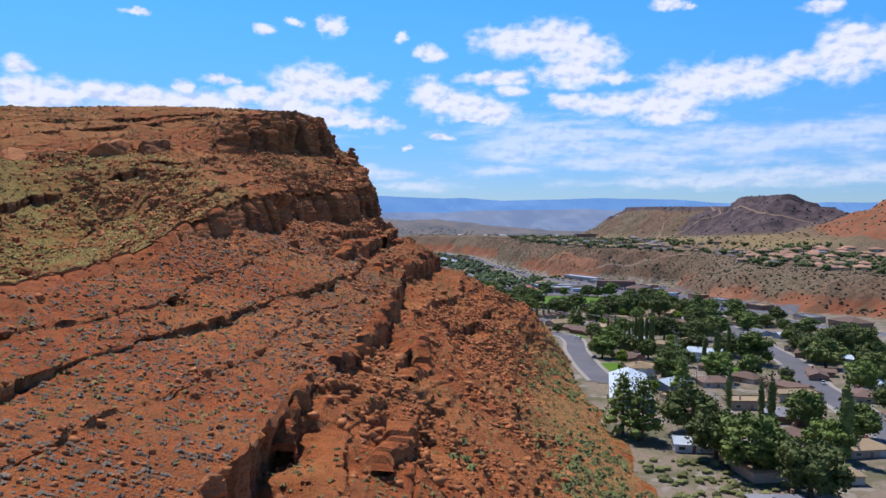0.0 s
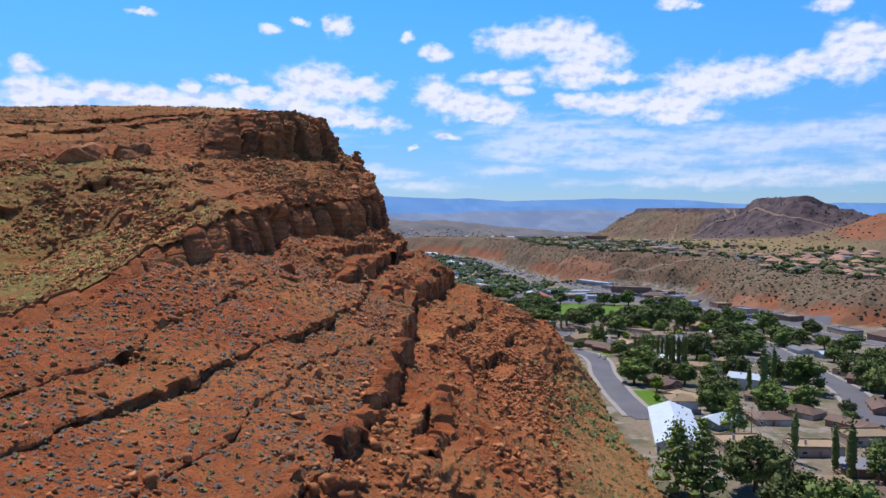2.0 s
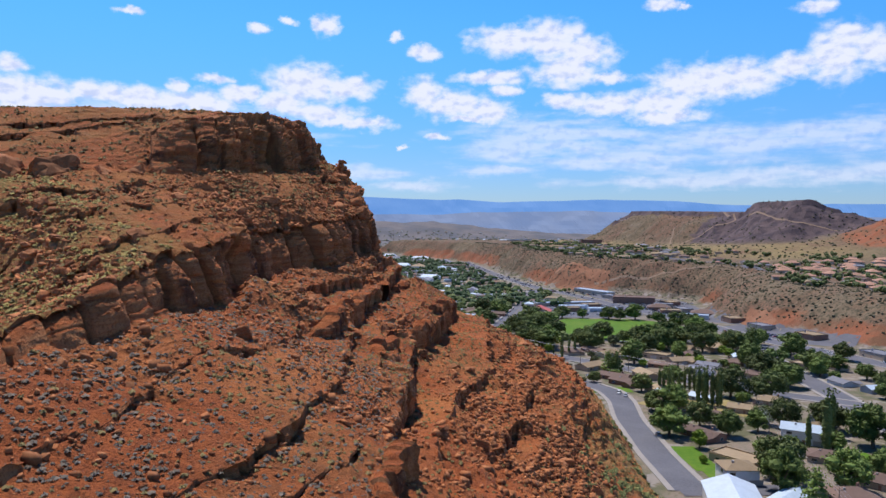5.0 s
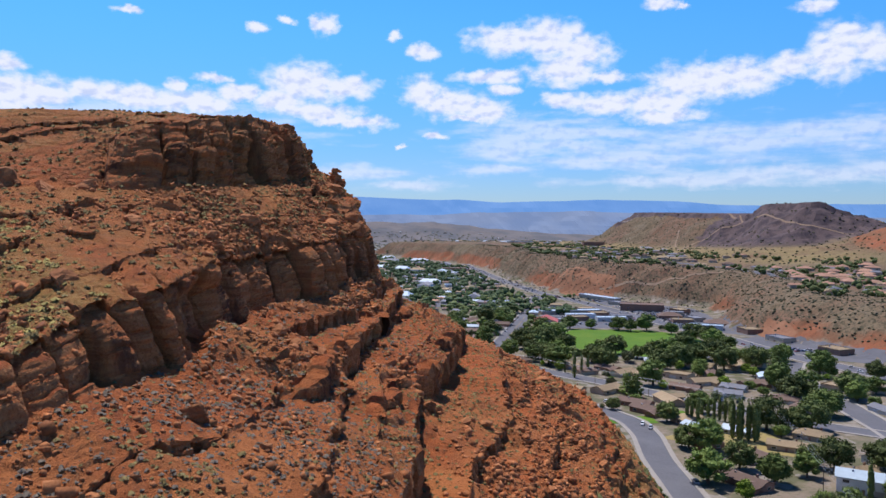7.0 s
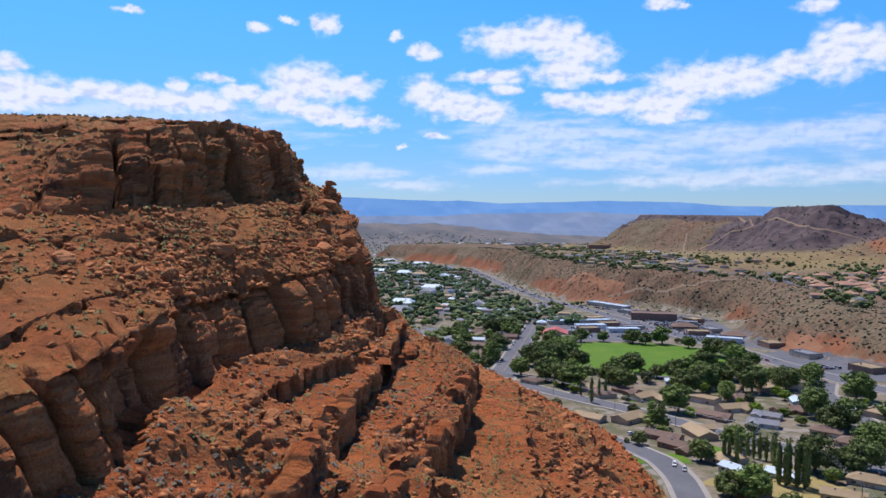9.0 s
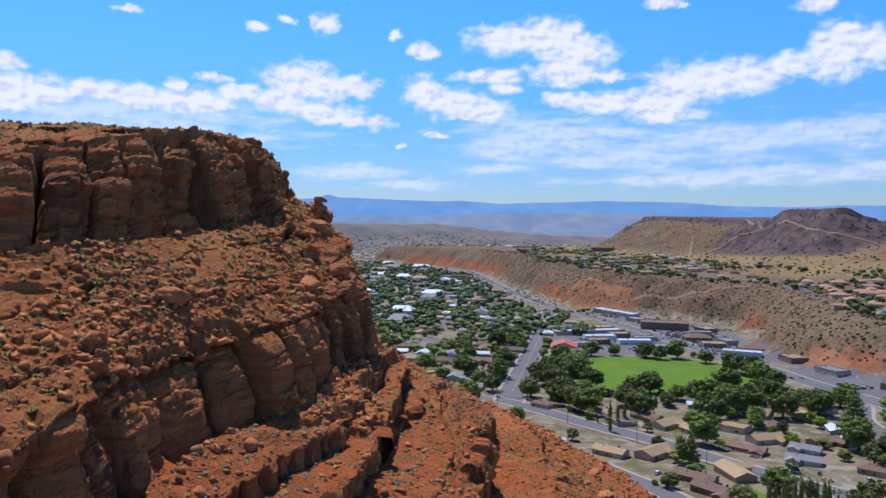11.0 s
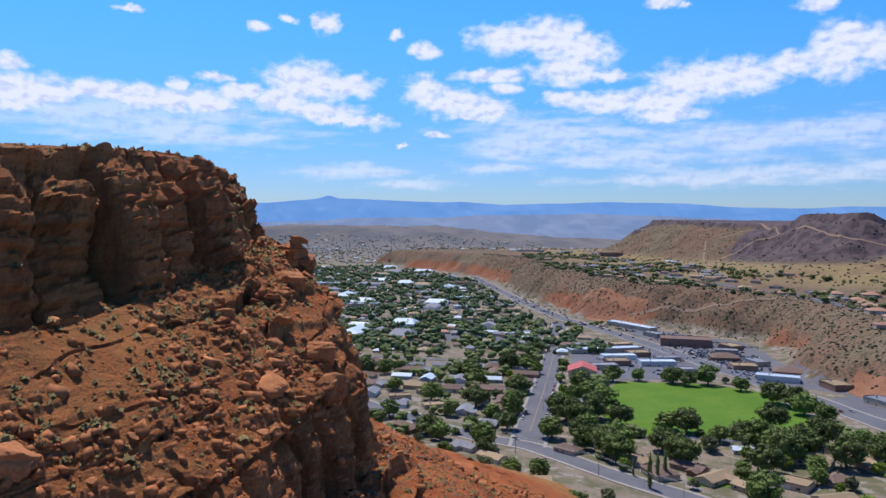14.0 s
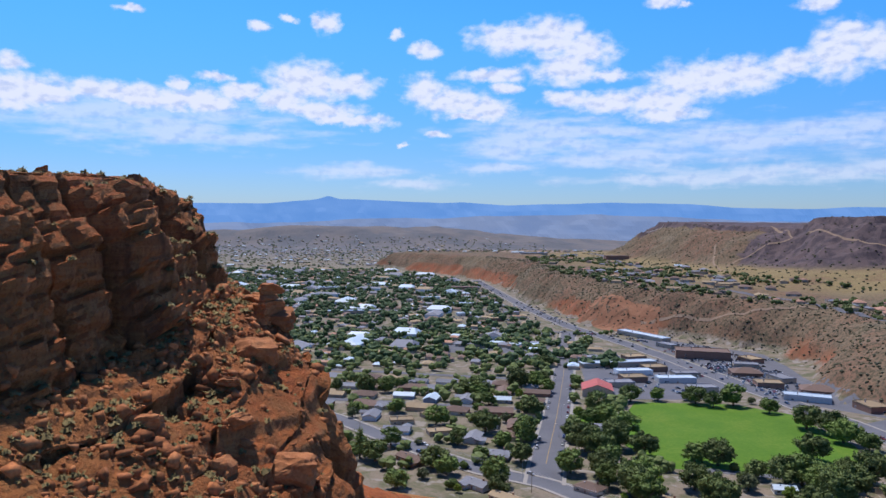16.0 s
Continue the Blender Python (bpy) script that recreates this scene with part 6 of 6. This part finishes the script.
def strew(name, pts, sizes, squash, mat, label, category, jag=0.3, lumps=1, lift=0.25):
    n = len(pts)
    V, F = [], []
    fa = np.array(CHIP_F)
    for k in range(lumps):
        base_v = CHIP_V[None] * (1 + jag * hrng.uniform(-1, 1, (n, len(CHIP_V), 3)))
        an = hrng.uniform(0, 6.28, n)
        ca, sa = np.cos(an), np.sin(an)
        x = base_v[..., 0] * ca[:, None] - base_v[..., 1] * sa[:, None]
        y = base_v[..., 0] * sa[:, None] + base_v[..., 1] * ca[:, None]
        v = np.stack([x * (0.7 + 0.8 * hrng.random(n))[:, None], y, base_v[..., 2] * squash * (0.5 + hrng.random(n))[:, None]], -1) * sizes[:, None, None]
        for a_, b_ in ((0, 2), (1, 2)):
            tilt_ = hrng.normal(size=n)[:, None] * 0.45
            va, vb = v[..., a_].copy(), v[..., b_].copy()
            v[..., a_], v[..., b_] = va * np.cos(tilt_) - vb * np.sin(tilt_), va * np.sin(tilt_) + vb * np.cos(tilt_)
        off = pts + np.array([0, 0, 1.0]) * (sizes * lift * hrng.uniform(0, 1, n))[:, None]
        if lumps > 1:
            off = off + hrng.normal(size=(n, 3)) * sizes[:, None] * np.array([0.5, 0.5, 0.12])
            v = v * 0.72
        V.append((v + off[:, None, :]).reshape(-1, 3))
        F.append((fa[None] + (np.arange(n) * len(CHIP_V))[:, None, None] + k * n * len(CHIP_V)).reshape(-1, 4))
    V, F = np.concatenate(V), np.concatenate(F)
    me = bpy.data.meshes.new(name)
    me.vertices.add(len(V))
    me.vertices.foreach_set("co", V.reshape(-1).astype(np.float32))
    me.loops.add(F.size)
    me.loops.foreach_set("vertex_index", F.reshape(-1).astype(np.int32))
    me.polygons.add(len(F))
    me.polygons.foreach_set("loop_start", np.arange(0, F.size, 4, dtype=np.int32))
    me.update()
    me.materials.append(mat)
    return tagged(new(name, me), label, category, kind="stuff")


def tufts(name, pts, sizes, mat, label, spikes=9, spread=0.75, tall=0.8, core=0.62):
    """Ragged brush: a low uneven clump with thin leaning sprays."""
    n = len(pts)
    an = hrng.uniform(0, 6.28, (n, spikes))
    lean = hrng.uniform(0.15, 1.0, (n, spikes)) * spread
    rise = hrng.uniform(0.45, 1.0, (n, spikes)) * tall * np.sqrt(np.clip(1.15 - lean**2, 0.1, 1))
    tip = np.stack([np.cos(an) * lean, np.sin(an) * lean, rise], -1)
    side = np.stack([-np.sin(an), np.cos(an), 0 * an], -1)
    broad = hrng.uniform(0.13, 0.26, (n, spikes, 1))
    root = tip * 0.2
    V = np.stack([root + side * broad, root - side * broad, root + np.array([0, 0, 1.3]) * broad, tip], 2)
    V = V * sizes[:, None, None, None] + (pts - np.array([0, 0, 0.06]))[:, None, None, :]
    tri_ = np.array([(3, 2, 0), (3, 1, 2), (3, 0, 1)])
    F = (tri_[None] + (np.arange(n * spikes) * 4)[:, None, None]).reshape(-1, 3)
    V = V.reshape(-1, 3)
    octa = np.array([(1, 0, 0), (0, 1, 0), (-1, 0, 0), (0, -1, 0), (0, 0, 0.8), (0.7, 0.7, 0.35), (-0.7, 0.7, 0.4), (-0.7, -0.7, 0.3), (0.7, -0.7, 0.4)])
    lump = octa[None] * (1 + 0.35 * hrng.uniform(-1, 1, (n, 9)))[..., None] * (sizes * core)[:, None, None] + (pts - np.array([0, 0, 0.05]))[:, None, :]
    of = np.array([(0, 5, 4), (5, 1, 4), (1, 6, 4), (6, 2, 4), (2, 7, 4), (7, 3, 4), (3, 8, 4), (8, 0, 4)])
    F = np.concatenate([F, (of[None] + (np.arange(n) * 9)[:, None, None] + len(V)).reshape(-1, 3)])
    V = np.concatenate([V, lump.reshape(-1, 3)])
    me = bpy.data.meshes.new(name)
    me.vertices.add(len(V))
    me.vertices.foreach_set("co", V.reshape(-1).astype(np.float32))
    me.loops.add(F.size)
    me.loops.foreach_set("vertex_index", F.reshape(-1).astype(np.int32))
    me.polygons.add(len(F))
    me.polygons.foreach_set("loop_start", np.arange(0, F.size, 3, dtype=np.int32))
    me.update()
    me.materials.append(mat)
    return tagged(new(name, me), label, "shrubs", kind="stuff")


upper = (O2 > 11) & (O2 < 14.5) & (U2 > 4.9)
pts, _ = scatter(steep_w * (0.10 + smooth(-0.3, 0.6, patchy)) * (0.08 + 0.92 * slope_only) * (1 + 0.1 * upper) * (1 + 0.8 * (O2 < 4.5) * (U2 > 3.6)) * (1 - 0.6 * (O2 > 5) * (O2 < 10) * (U2 < 4)) * ((O2 > 0.3) & (O2 < 14.2)), 22000)
strew("rubble", pts, 0.14 + 0.8 * hrng.random(len(pts)) ** 3.6, 0.7, RUBBLE, "angular red rubble strewn over the slopes", "stones", 0.42)
gentle = np.clip((up_now - 0.55) * 3, 0, 1)
pts, _ = scatter(gentle * ((O2 > 4.9) & (O2 < 9.0)) * (0.45 + 0.5 * smooth(-0.4, 0.4, patchy)) * (1 + 1.5 * (U2 < 4.2)), 9500)
tufts("sagebrush", pts, 0.26 + 0.55 * hrng.random(len(pts)) ** 1.8, SAGE, "low grey sagebrush dotted over red soil", 9, 0.95, 0.8, 0.7)
pts, _ = scatter(gentle * ((O2 > 0.5) & (O2 < 14.0)) * (0.3 + smooth(-0.3, 0.4, patchy)), 14000)
strew("stones", pts, 0.14 + 0.42 * hrng.random(len(pts)) ** 2.0, 0.6, RUBBLE, "small loose red and dark stones on the soil", "stones", 0.42)
pts, _ = scatter(gentle * ((O2 > 9.9) & (O2 < 18.5)) * (0.25 + smooth(-0.4, 0.4, patchy)) * (1 + 2.0 * upper), 10000)
tufts("hill_brush", pts, 0.4 + 0.85 * hrng.random(len(pts)) ** 1.7, BRUSH, "olive desert brush on ledges and upper slopes", 9, 0.75, 0.85)
pts, _ = scatter(np.clip((up_now - 0.45) * 3, 0, 1) * ((O2 > 10.1) & (O2 < 14.2) & (U2 < 3.7)) * (0.1 + smooth(-0.3, 0.3, patchy)), 6500)
tufts("bowl_grass", pts, 0.5 + 0.7 * hrng.random(len(pts)) ** 1.5, STRAW, "dry yellow-green grass tufts in the upper bowl", 8, 0.8, 0.7)
pts, _ = scatter(gentle * (O2 < 9.0) * (0.2 + smooth(-0.2, 0.5, -patchy)) * (1 + 0.4 * (U2 > 3.6)), 8500)
tufts("slope_brush", pts, 0.4 + 0.6 * hrng.random(len(pts)) ** 1.8, BRUSH, "olive and green brush on the red slope", 8, 0.75, 0.75)
pts, _ = scatter(np.clip(verge, 0, 1) ** 2 * (O2 < 2.4) * (U2 < 5.6) * (0.06 + smooth(-0.1, 0.4, patchy)) * (1 + 1.5 * (U2 < 2.4)), 3400)
tufts("foot_brush", pts, 0.6 + 1.6 * hrng.random(len(pts)) ** 1.6, GREENBRUSH, "green brush along the hill's foot", 14, 0.8, 0.8, 0.6)
# ---- vehicles, poles and wires ----
RUBBER = material("tyre_rubber", [(0.02, 0.02, 0.02), (0.035, 0.035, 0.035)], 3.0, 9.0, 0.9, 0.1)


def build_car(label, paint, tall=1.0, bed=False):
    car = thing("car" if not bed else "pickup_truck", label, "car" if not bed else "truck", "parked vehicles")
    b = Shape()
    b.add([(-2.25, -0.86, 0.32), (2.25, -0.86, 0.32), (2.25, 0.86, 0.32), (-2.25, 0.86, 0.32), (-2.3, -0.9, 0.7), (2.3, -0.9, 0.62), (2.3, 0.9, 0.62), (-2.3, 0.9, 0.7), (-2.2, -0.82, 0.95), (1.2, -0.82, 0.92), (2.15, -0.8, 0.78), (2.15, 0.8, 0.78), (1.2, 0.82, 0.92), (-2.2, 0.82, 0.95)],
          [(3, 2, 1, 0), (0, 1, 5, 4), (2, 3, 7, 6), (1, 2, 6, 5), (3, 0, 4, 7), (4, 5, 10, 9, 8), (6, 7, 13, 12, 11), (5, 6, 11, 10), (7, 4, 8, 13), (8, 9, 12, 13), (9, 10, 11, 12)])
    top = 1.0 + 0.47 * tall
    x0, x1 = (-0.4, 0.9) if bed else (-1.7 - 0.25 * (tall - 1), 0.75)
    b.add([(x0, -0.62, top), (x1 - 0.35, -0.62, top), (x1 - 0.35, 0.62, top), (x0, 0.62, top), (x0, -0.6, top + 0.05), (x1 - 0.4, -0.6, top + 0.05), (x1 - 0.4, 0.6, top + 0.05), (x0, 0.6, top + 0.05)], [(0, 1, 5, 4), (1, 2, 6, 5), (2, 3, 7, 6), (3, 0, 4, 7), (4, 5, 6, 7), (3, 2, 1, 0)])
    part("body", b, paint, car)
    g = Shape()
    g.add([(x0 - 0.45, -0.78, 0.93), (x1 + 0.35, -0.78, 0.92), (x1 + 0.35, 0.78, 0.92), (x0 - 0.45, 0.78, 0.93), (x0, -0.61, top), (x1 - 0.36, -0.61, top), (x1 - 0.36, 0.61, top), (x0, 0.61, top)], [(0, 1, 5, 4), (1, 2, 6, 5), (2, 3, 7, 6), (3, 0, 4, 7), (4, 5, 6, 7)])
    part("window_band", g, GLASS, car, "dark car windows")
    for x in (-1.4, 1.4):
        for y in (-0.82, 0.82):
            part("wheel", Shape().tube((x, y - 0.1, 0.32), (x, y + 0.1, 0.32), 0.32, 0.32, 10), RUBBER, car, "black tyre")
    return car


def paint(name, c):
    return material(name, [tuple(0.9 * v for v in c), c], 1.0, 4.0, 0.3, 0.0, vary=0.1, spec=0.5)


CARS = [build_car("white parked car with dark windows", paint("white_car_paint", (0.62, 0.62, 0.62))), build_car("silver parked car with dark windows", paint("silver_car_paint", (0.34, 0.35, 0.37))),
        build_car("black parked car with dark windows", paint("black_car_paint", (0.025, 0.025, 0.03)), 1.3), build_car("dark blue parked car with dark windows", paint("blue_car_paint", (0.03, 0.06, 0.16))),
        build_car("dark red parked car with dark windows", paint("red_car_paint", (0.22, 0.025, 0.02))), build_car("white parked pickup truck with open bed", paint("white_truck_paint", (0.58, 0.57, 0.55)), 1.3, True),
        build_car("tall silver parked van with dark windows", paint("silver_van_paint", (0.42, 0.42, 0.42)), 1.7)]


def park(x, y, turn, k=None):
    proto = rng.choice(CARS) if k is None else CARS[k]
    m = pose(x, y, ground_at(x, y) + 0.22, 0, 0, turn)
    if proto.name in used:
        return copy_thing(proto, m)
    used.add(proto.name)
    proto.matrix_basis = m
    return proto


def beside(line, start, stop, gap, side, chance):
    p = np.array(line, float)
    t = np.concatenate([[0], np.cumsum(np.linalg.norm(np.diff(p, axis=0), axis=1))])
    for d in np.arange(start, min(stop, t[-1] - 5), gap):
        if rng.random() > chance:
            continue
        x, y = np.interp(d, t, p[:, 0]), np.interp(d, t, p[:, 1])
        x2, y2 = np.interp(d + 4, t, p[:, 0]), np.interp(d + 4, t, p[:, 1])
        an = math.atan2(y2 - y, x2 - x)
        park(x + side * math.sin(an), y - side * math.cos(an), math.degrees(an) + rng.choice((0, 180)))


beside(MAIN, 60, 520, 17, 7.4, 0.5)
beside(MAIN, 65, 520, 21, -7.4, 0.45)
beside(BOULEVARD, 120, 900, 30, 4.0, 0.5)
beside(BOULEVARD, 130, 900, 34, -4.0, 0.5)
beside(DIAGONAL, 60, 420, 40, 4.6, 0.4)
beside(SIDE, 60, 420, 46, 4.8, 0.5)
for x, y, turn, k in ((89, 494, 250, 0), (91, 487, 250, 1), (112, 512, 30, 1), (116, 507, 30, 0), (120, 556, -50, 0), (48, 588, -20, 3), (53, 585, -20, 2), (84, 549, 40, 0), (176, 540, 20, 0), (158, 549, 60, 2), (150, 553, 60, 5), (92, 420, 80, 2), (84, 405, 88, 1), (98, 316, 10, 2), (83, 214, 80, 2), (150, 362, 0, 5), (-33, 770, -45, 0), (25, 716, -45, 1), (8, 730, -45, 5)):
    park(x, y, turn, k)
for cx, cy, rows_, cols_, turn, fill in ((262, 1062, 4, 10, -15, 0.65), (285, 1085, 2, 7, -15, 0.6), (268, 975, 5, 9, -10, 0.8), (262, 935, 3, 6, -20, 0.8), (250, 1165, 3, 8, -40, 0.55), (330, 1120, 2, 8, -5, 0.6), (215, 1010, 2, 6, 2, 0.4), (130, 985, 3, 6, 8, 0.55), (150, 935, 2, 6, 4, 0.4), (296, 760, 3, 6, -75, 0.6), (40, 1165, 2, 8, 5, 0.5), (228, 1235, 2, 6, -60, 0.5)):
    for r in range(rows_):
        for c in range(cols_):
            if rng.random() < fill:
                an = radians(turn)
                u_, v_ = (c - cols_ / 2) * 3.3, (r - rows_ / 2) * (7.0 if r % 2 else 6.0)
                park(cx + u_ * math.cos(an) - v_ * math.sin(an), cy + u_ * math.sin(an) + v_ * math.cos(an), turn + 90 + rng.choice((0, 180)))

# cars of the far lots, too small to tell apart
far_cars, far_idx = Shape(), []
CAR_MATS = [paint("pale_far_car_paint", (0.5, 0.5, 0.5)), paint("grey_far_car_paint", (0.22, 0.22, 0.24)), paint("dark_far_car_paint", (0.03, 0.03, 0.035)), GLASS]
for cx, cy, wx, wy, n in ((275, 1100, 34, 70, 150), (272, 1010, 26, 60, 110), (258, 940, 16, 36, 40), (268, 1180, 30, 50, 70), (170, 985, 40, 60, 60), (170, 1085, 40, 40, 50), (120, 1290, 70, 40, 50), (60, 1440, 70, 60, 60), (-60, 1640, 80, 60, 60), (60, 1900, 40, 60, 60), (0, 2080, 90, 70, 70), (200, 1290, 40, 40, 40), (170, 1420, 30, 60, 40), (120, 1560, 60, 60, 60), (60, 1640, 90, 60, 60), (20, 1780, 90, 70, 60), (-120, 1500, 110, 60, 60), (-20, 1950, 100, 80, 50), (180, 1100, 20, 40, 20)):
    for k in range(n):
        x, y = cx + rng.uniform(-wx, wx), cy + rng.uniform(-wy, wy)
        if inside(BLUFF, np.array([x]), np.array([y]))[0] > -3:
            continue
        m = pose(x, y, ground_at(x, y) + 0.15, 0, 0, rng.choice((-11, 79, -40)))
        far_cars.box(-2.2, 2.2, -0.88, 0.88, 0.25, 0.95, m=m).box(-1.5, 0.9, -0.72, 0.72, 0.95, 1.45, m=m)
        far_idx += [rng.choice((0, 0, 1, 2))] * 6 + [3] * 6
tagged(new("far_cars", soup("far_cars", far_cars.v, far_cars.f, CAR_MATS, far_idx)), "parked cars in the far shop lots", "cars", kind="stuff")

POLE_WOOD = material("weathered_pole_wood", [(0.12, 0.09, 0.065), (0.20, 0.16, 0.12)], 1.0, 8.0, 0.9, 0.3)


def build_pole(lamp):
    pole = thing("street_lamp" if lamp else "utility_pole", "tall grey street lamp with curved arm" if lamp else "wooden utility pole with crossarm and insulators", "street lamp" if lamp else "utility pole", "poles along the streets")
    if lamp:
        part("pole", Shape().tube((0, 0, -0.3), (0, 0, 9.0), 0.12, 0.07), METAL, pole)
        part("arm", Shape().tube((0, 0, 8.9), (1.8, 0, 9.4), 0.06, 0.05), METAL, pole)
        part("lamp_head", Shape().box(1.6, 2.4, -0.18, 0.18, 9.3, 9.5), TRIM, pole, "pale lamp head")
    else:
        part("pole", Shape().tube((0, 0, -0.3), (0, 0, 11.0), 0.17, 0.11), POLE_WOOD, pole)
        part("crossarm", Shape().box(-1.2, 1.2, -0.06, 0.06, 10.2, 10.35), POLE_WOOD, pole)
        for x in (-1.1, 0.0, 1.1):
            part("insulator", Shape().tube((x, 0, 10.35), (x, 0, 10.6), 0.06, 0.04, 6), METAL, pole)
    return pole


UTILITY, LAMP = build_pole(False), build_pole(True)


def stand(proto, x, y, turn):
    m = lay(x, y, turn)
    if proto.name in used:
        return copy_thing(proto, m)
    used.add(proto.name)
    proto.matrix_basis = m
    return proto


LINE_POLES = [(92, 222), (98, 262), (106, 305), (115, 350), (126, 395), (140, 440), (150, 490), (136, 530), (113, 568), (90, 608), (60, 648), (22, 688), (-30, 738), (-75, 790)]
for (x, y), (x2, y2) in zip(LINE_POLES, LINE_POLES[1:] + [(-120, 845)]):
    stand(UTILITY, x, y, math.degrees(math.atan2(y2 - y, x2 - x)) + 90)
for x, y, turn in ((80, 636, 140), (20, 712, -40), (52, 790, 190), (78, 900, 190), (62, 842, 10), (206, 560, 170), (190, 425, 170), (230, 640, 160), (248, 905, 180), (230, 1000, 180), (218, 1120, 180)):
    stand(LAMP, x, y, turn)
wire = Shape()
for (x, y), (x2, y2) in zip(LINE_POLES[:-1], LINE_POLES[1:]):
    a, b = Vector((x, y, ground_at(x, y) + 10.6)), Vector((x2, y2, ground_at(x2, y2) + 10.6))
    across = Vector((-(y2 - y), x2 - x, 0)).normalized()
    for off in (-1.1, 0.0, 1.1):
        last = a + across * off
        for k in range(1, 6):
            t = k / 5
            p = a.lerp(b, t) + across * off - Vector((0, 0, 4 * 0.9 * t * (1 - t)))
            wire.tube(last, p, 0.035, 0.035, 4)
            last = p
tagged(new("power_line", wire.mesh("power_line", METAL)), "thin grey power lines sagging between poles", "cable")
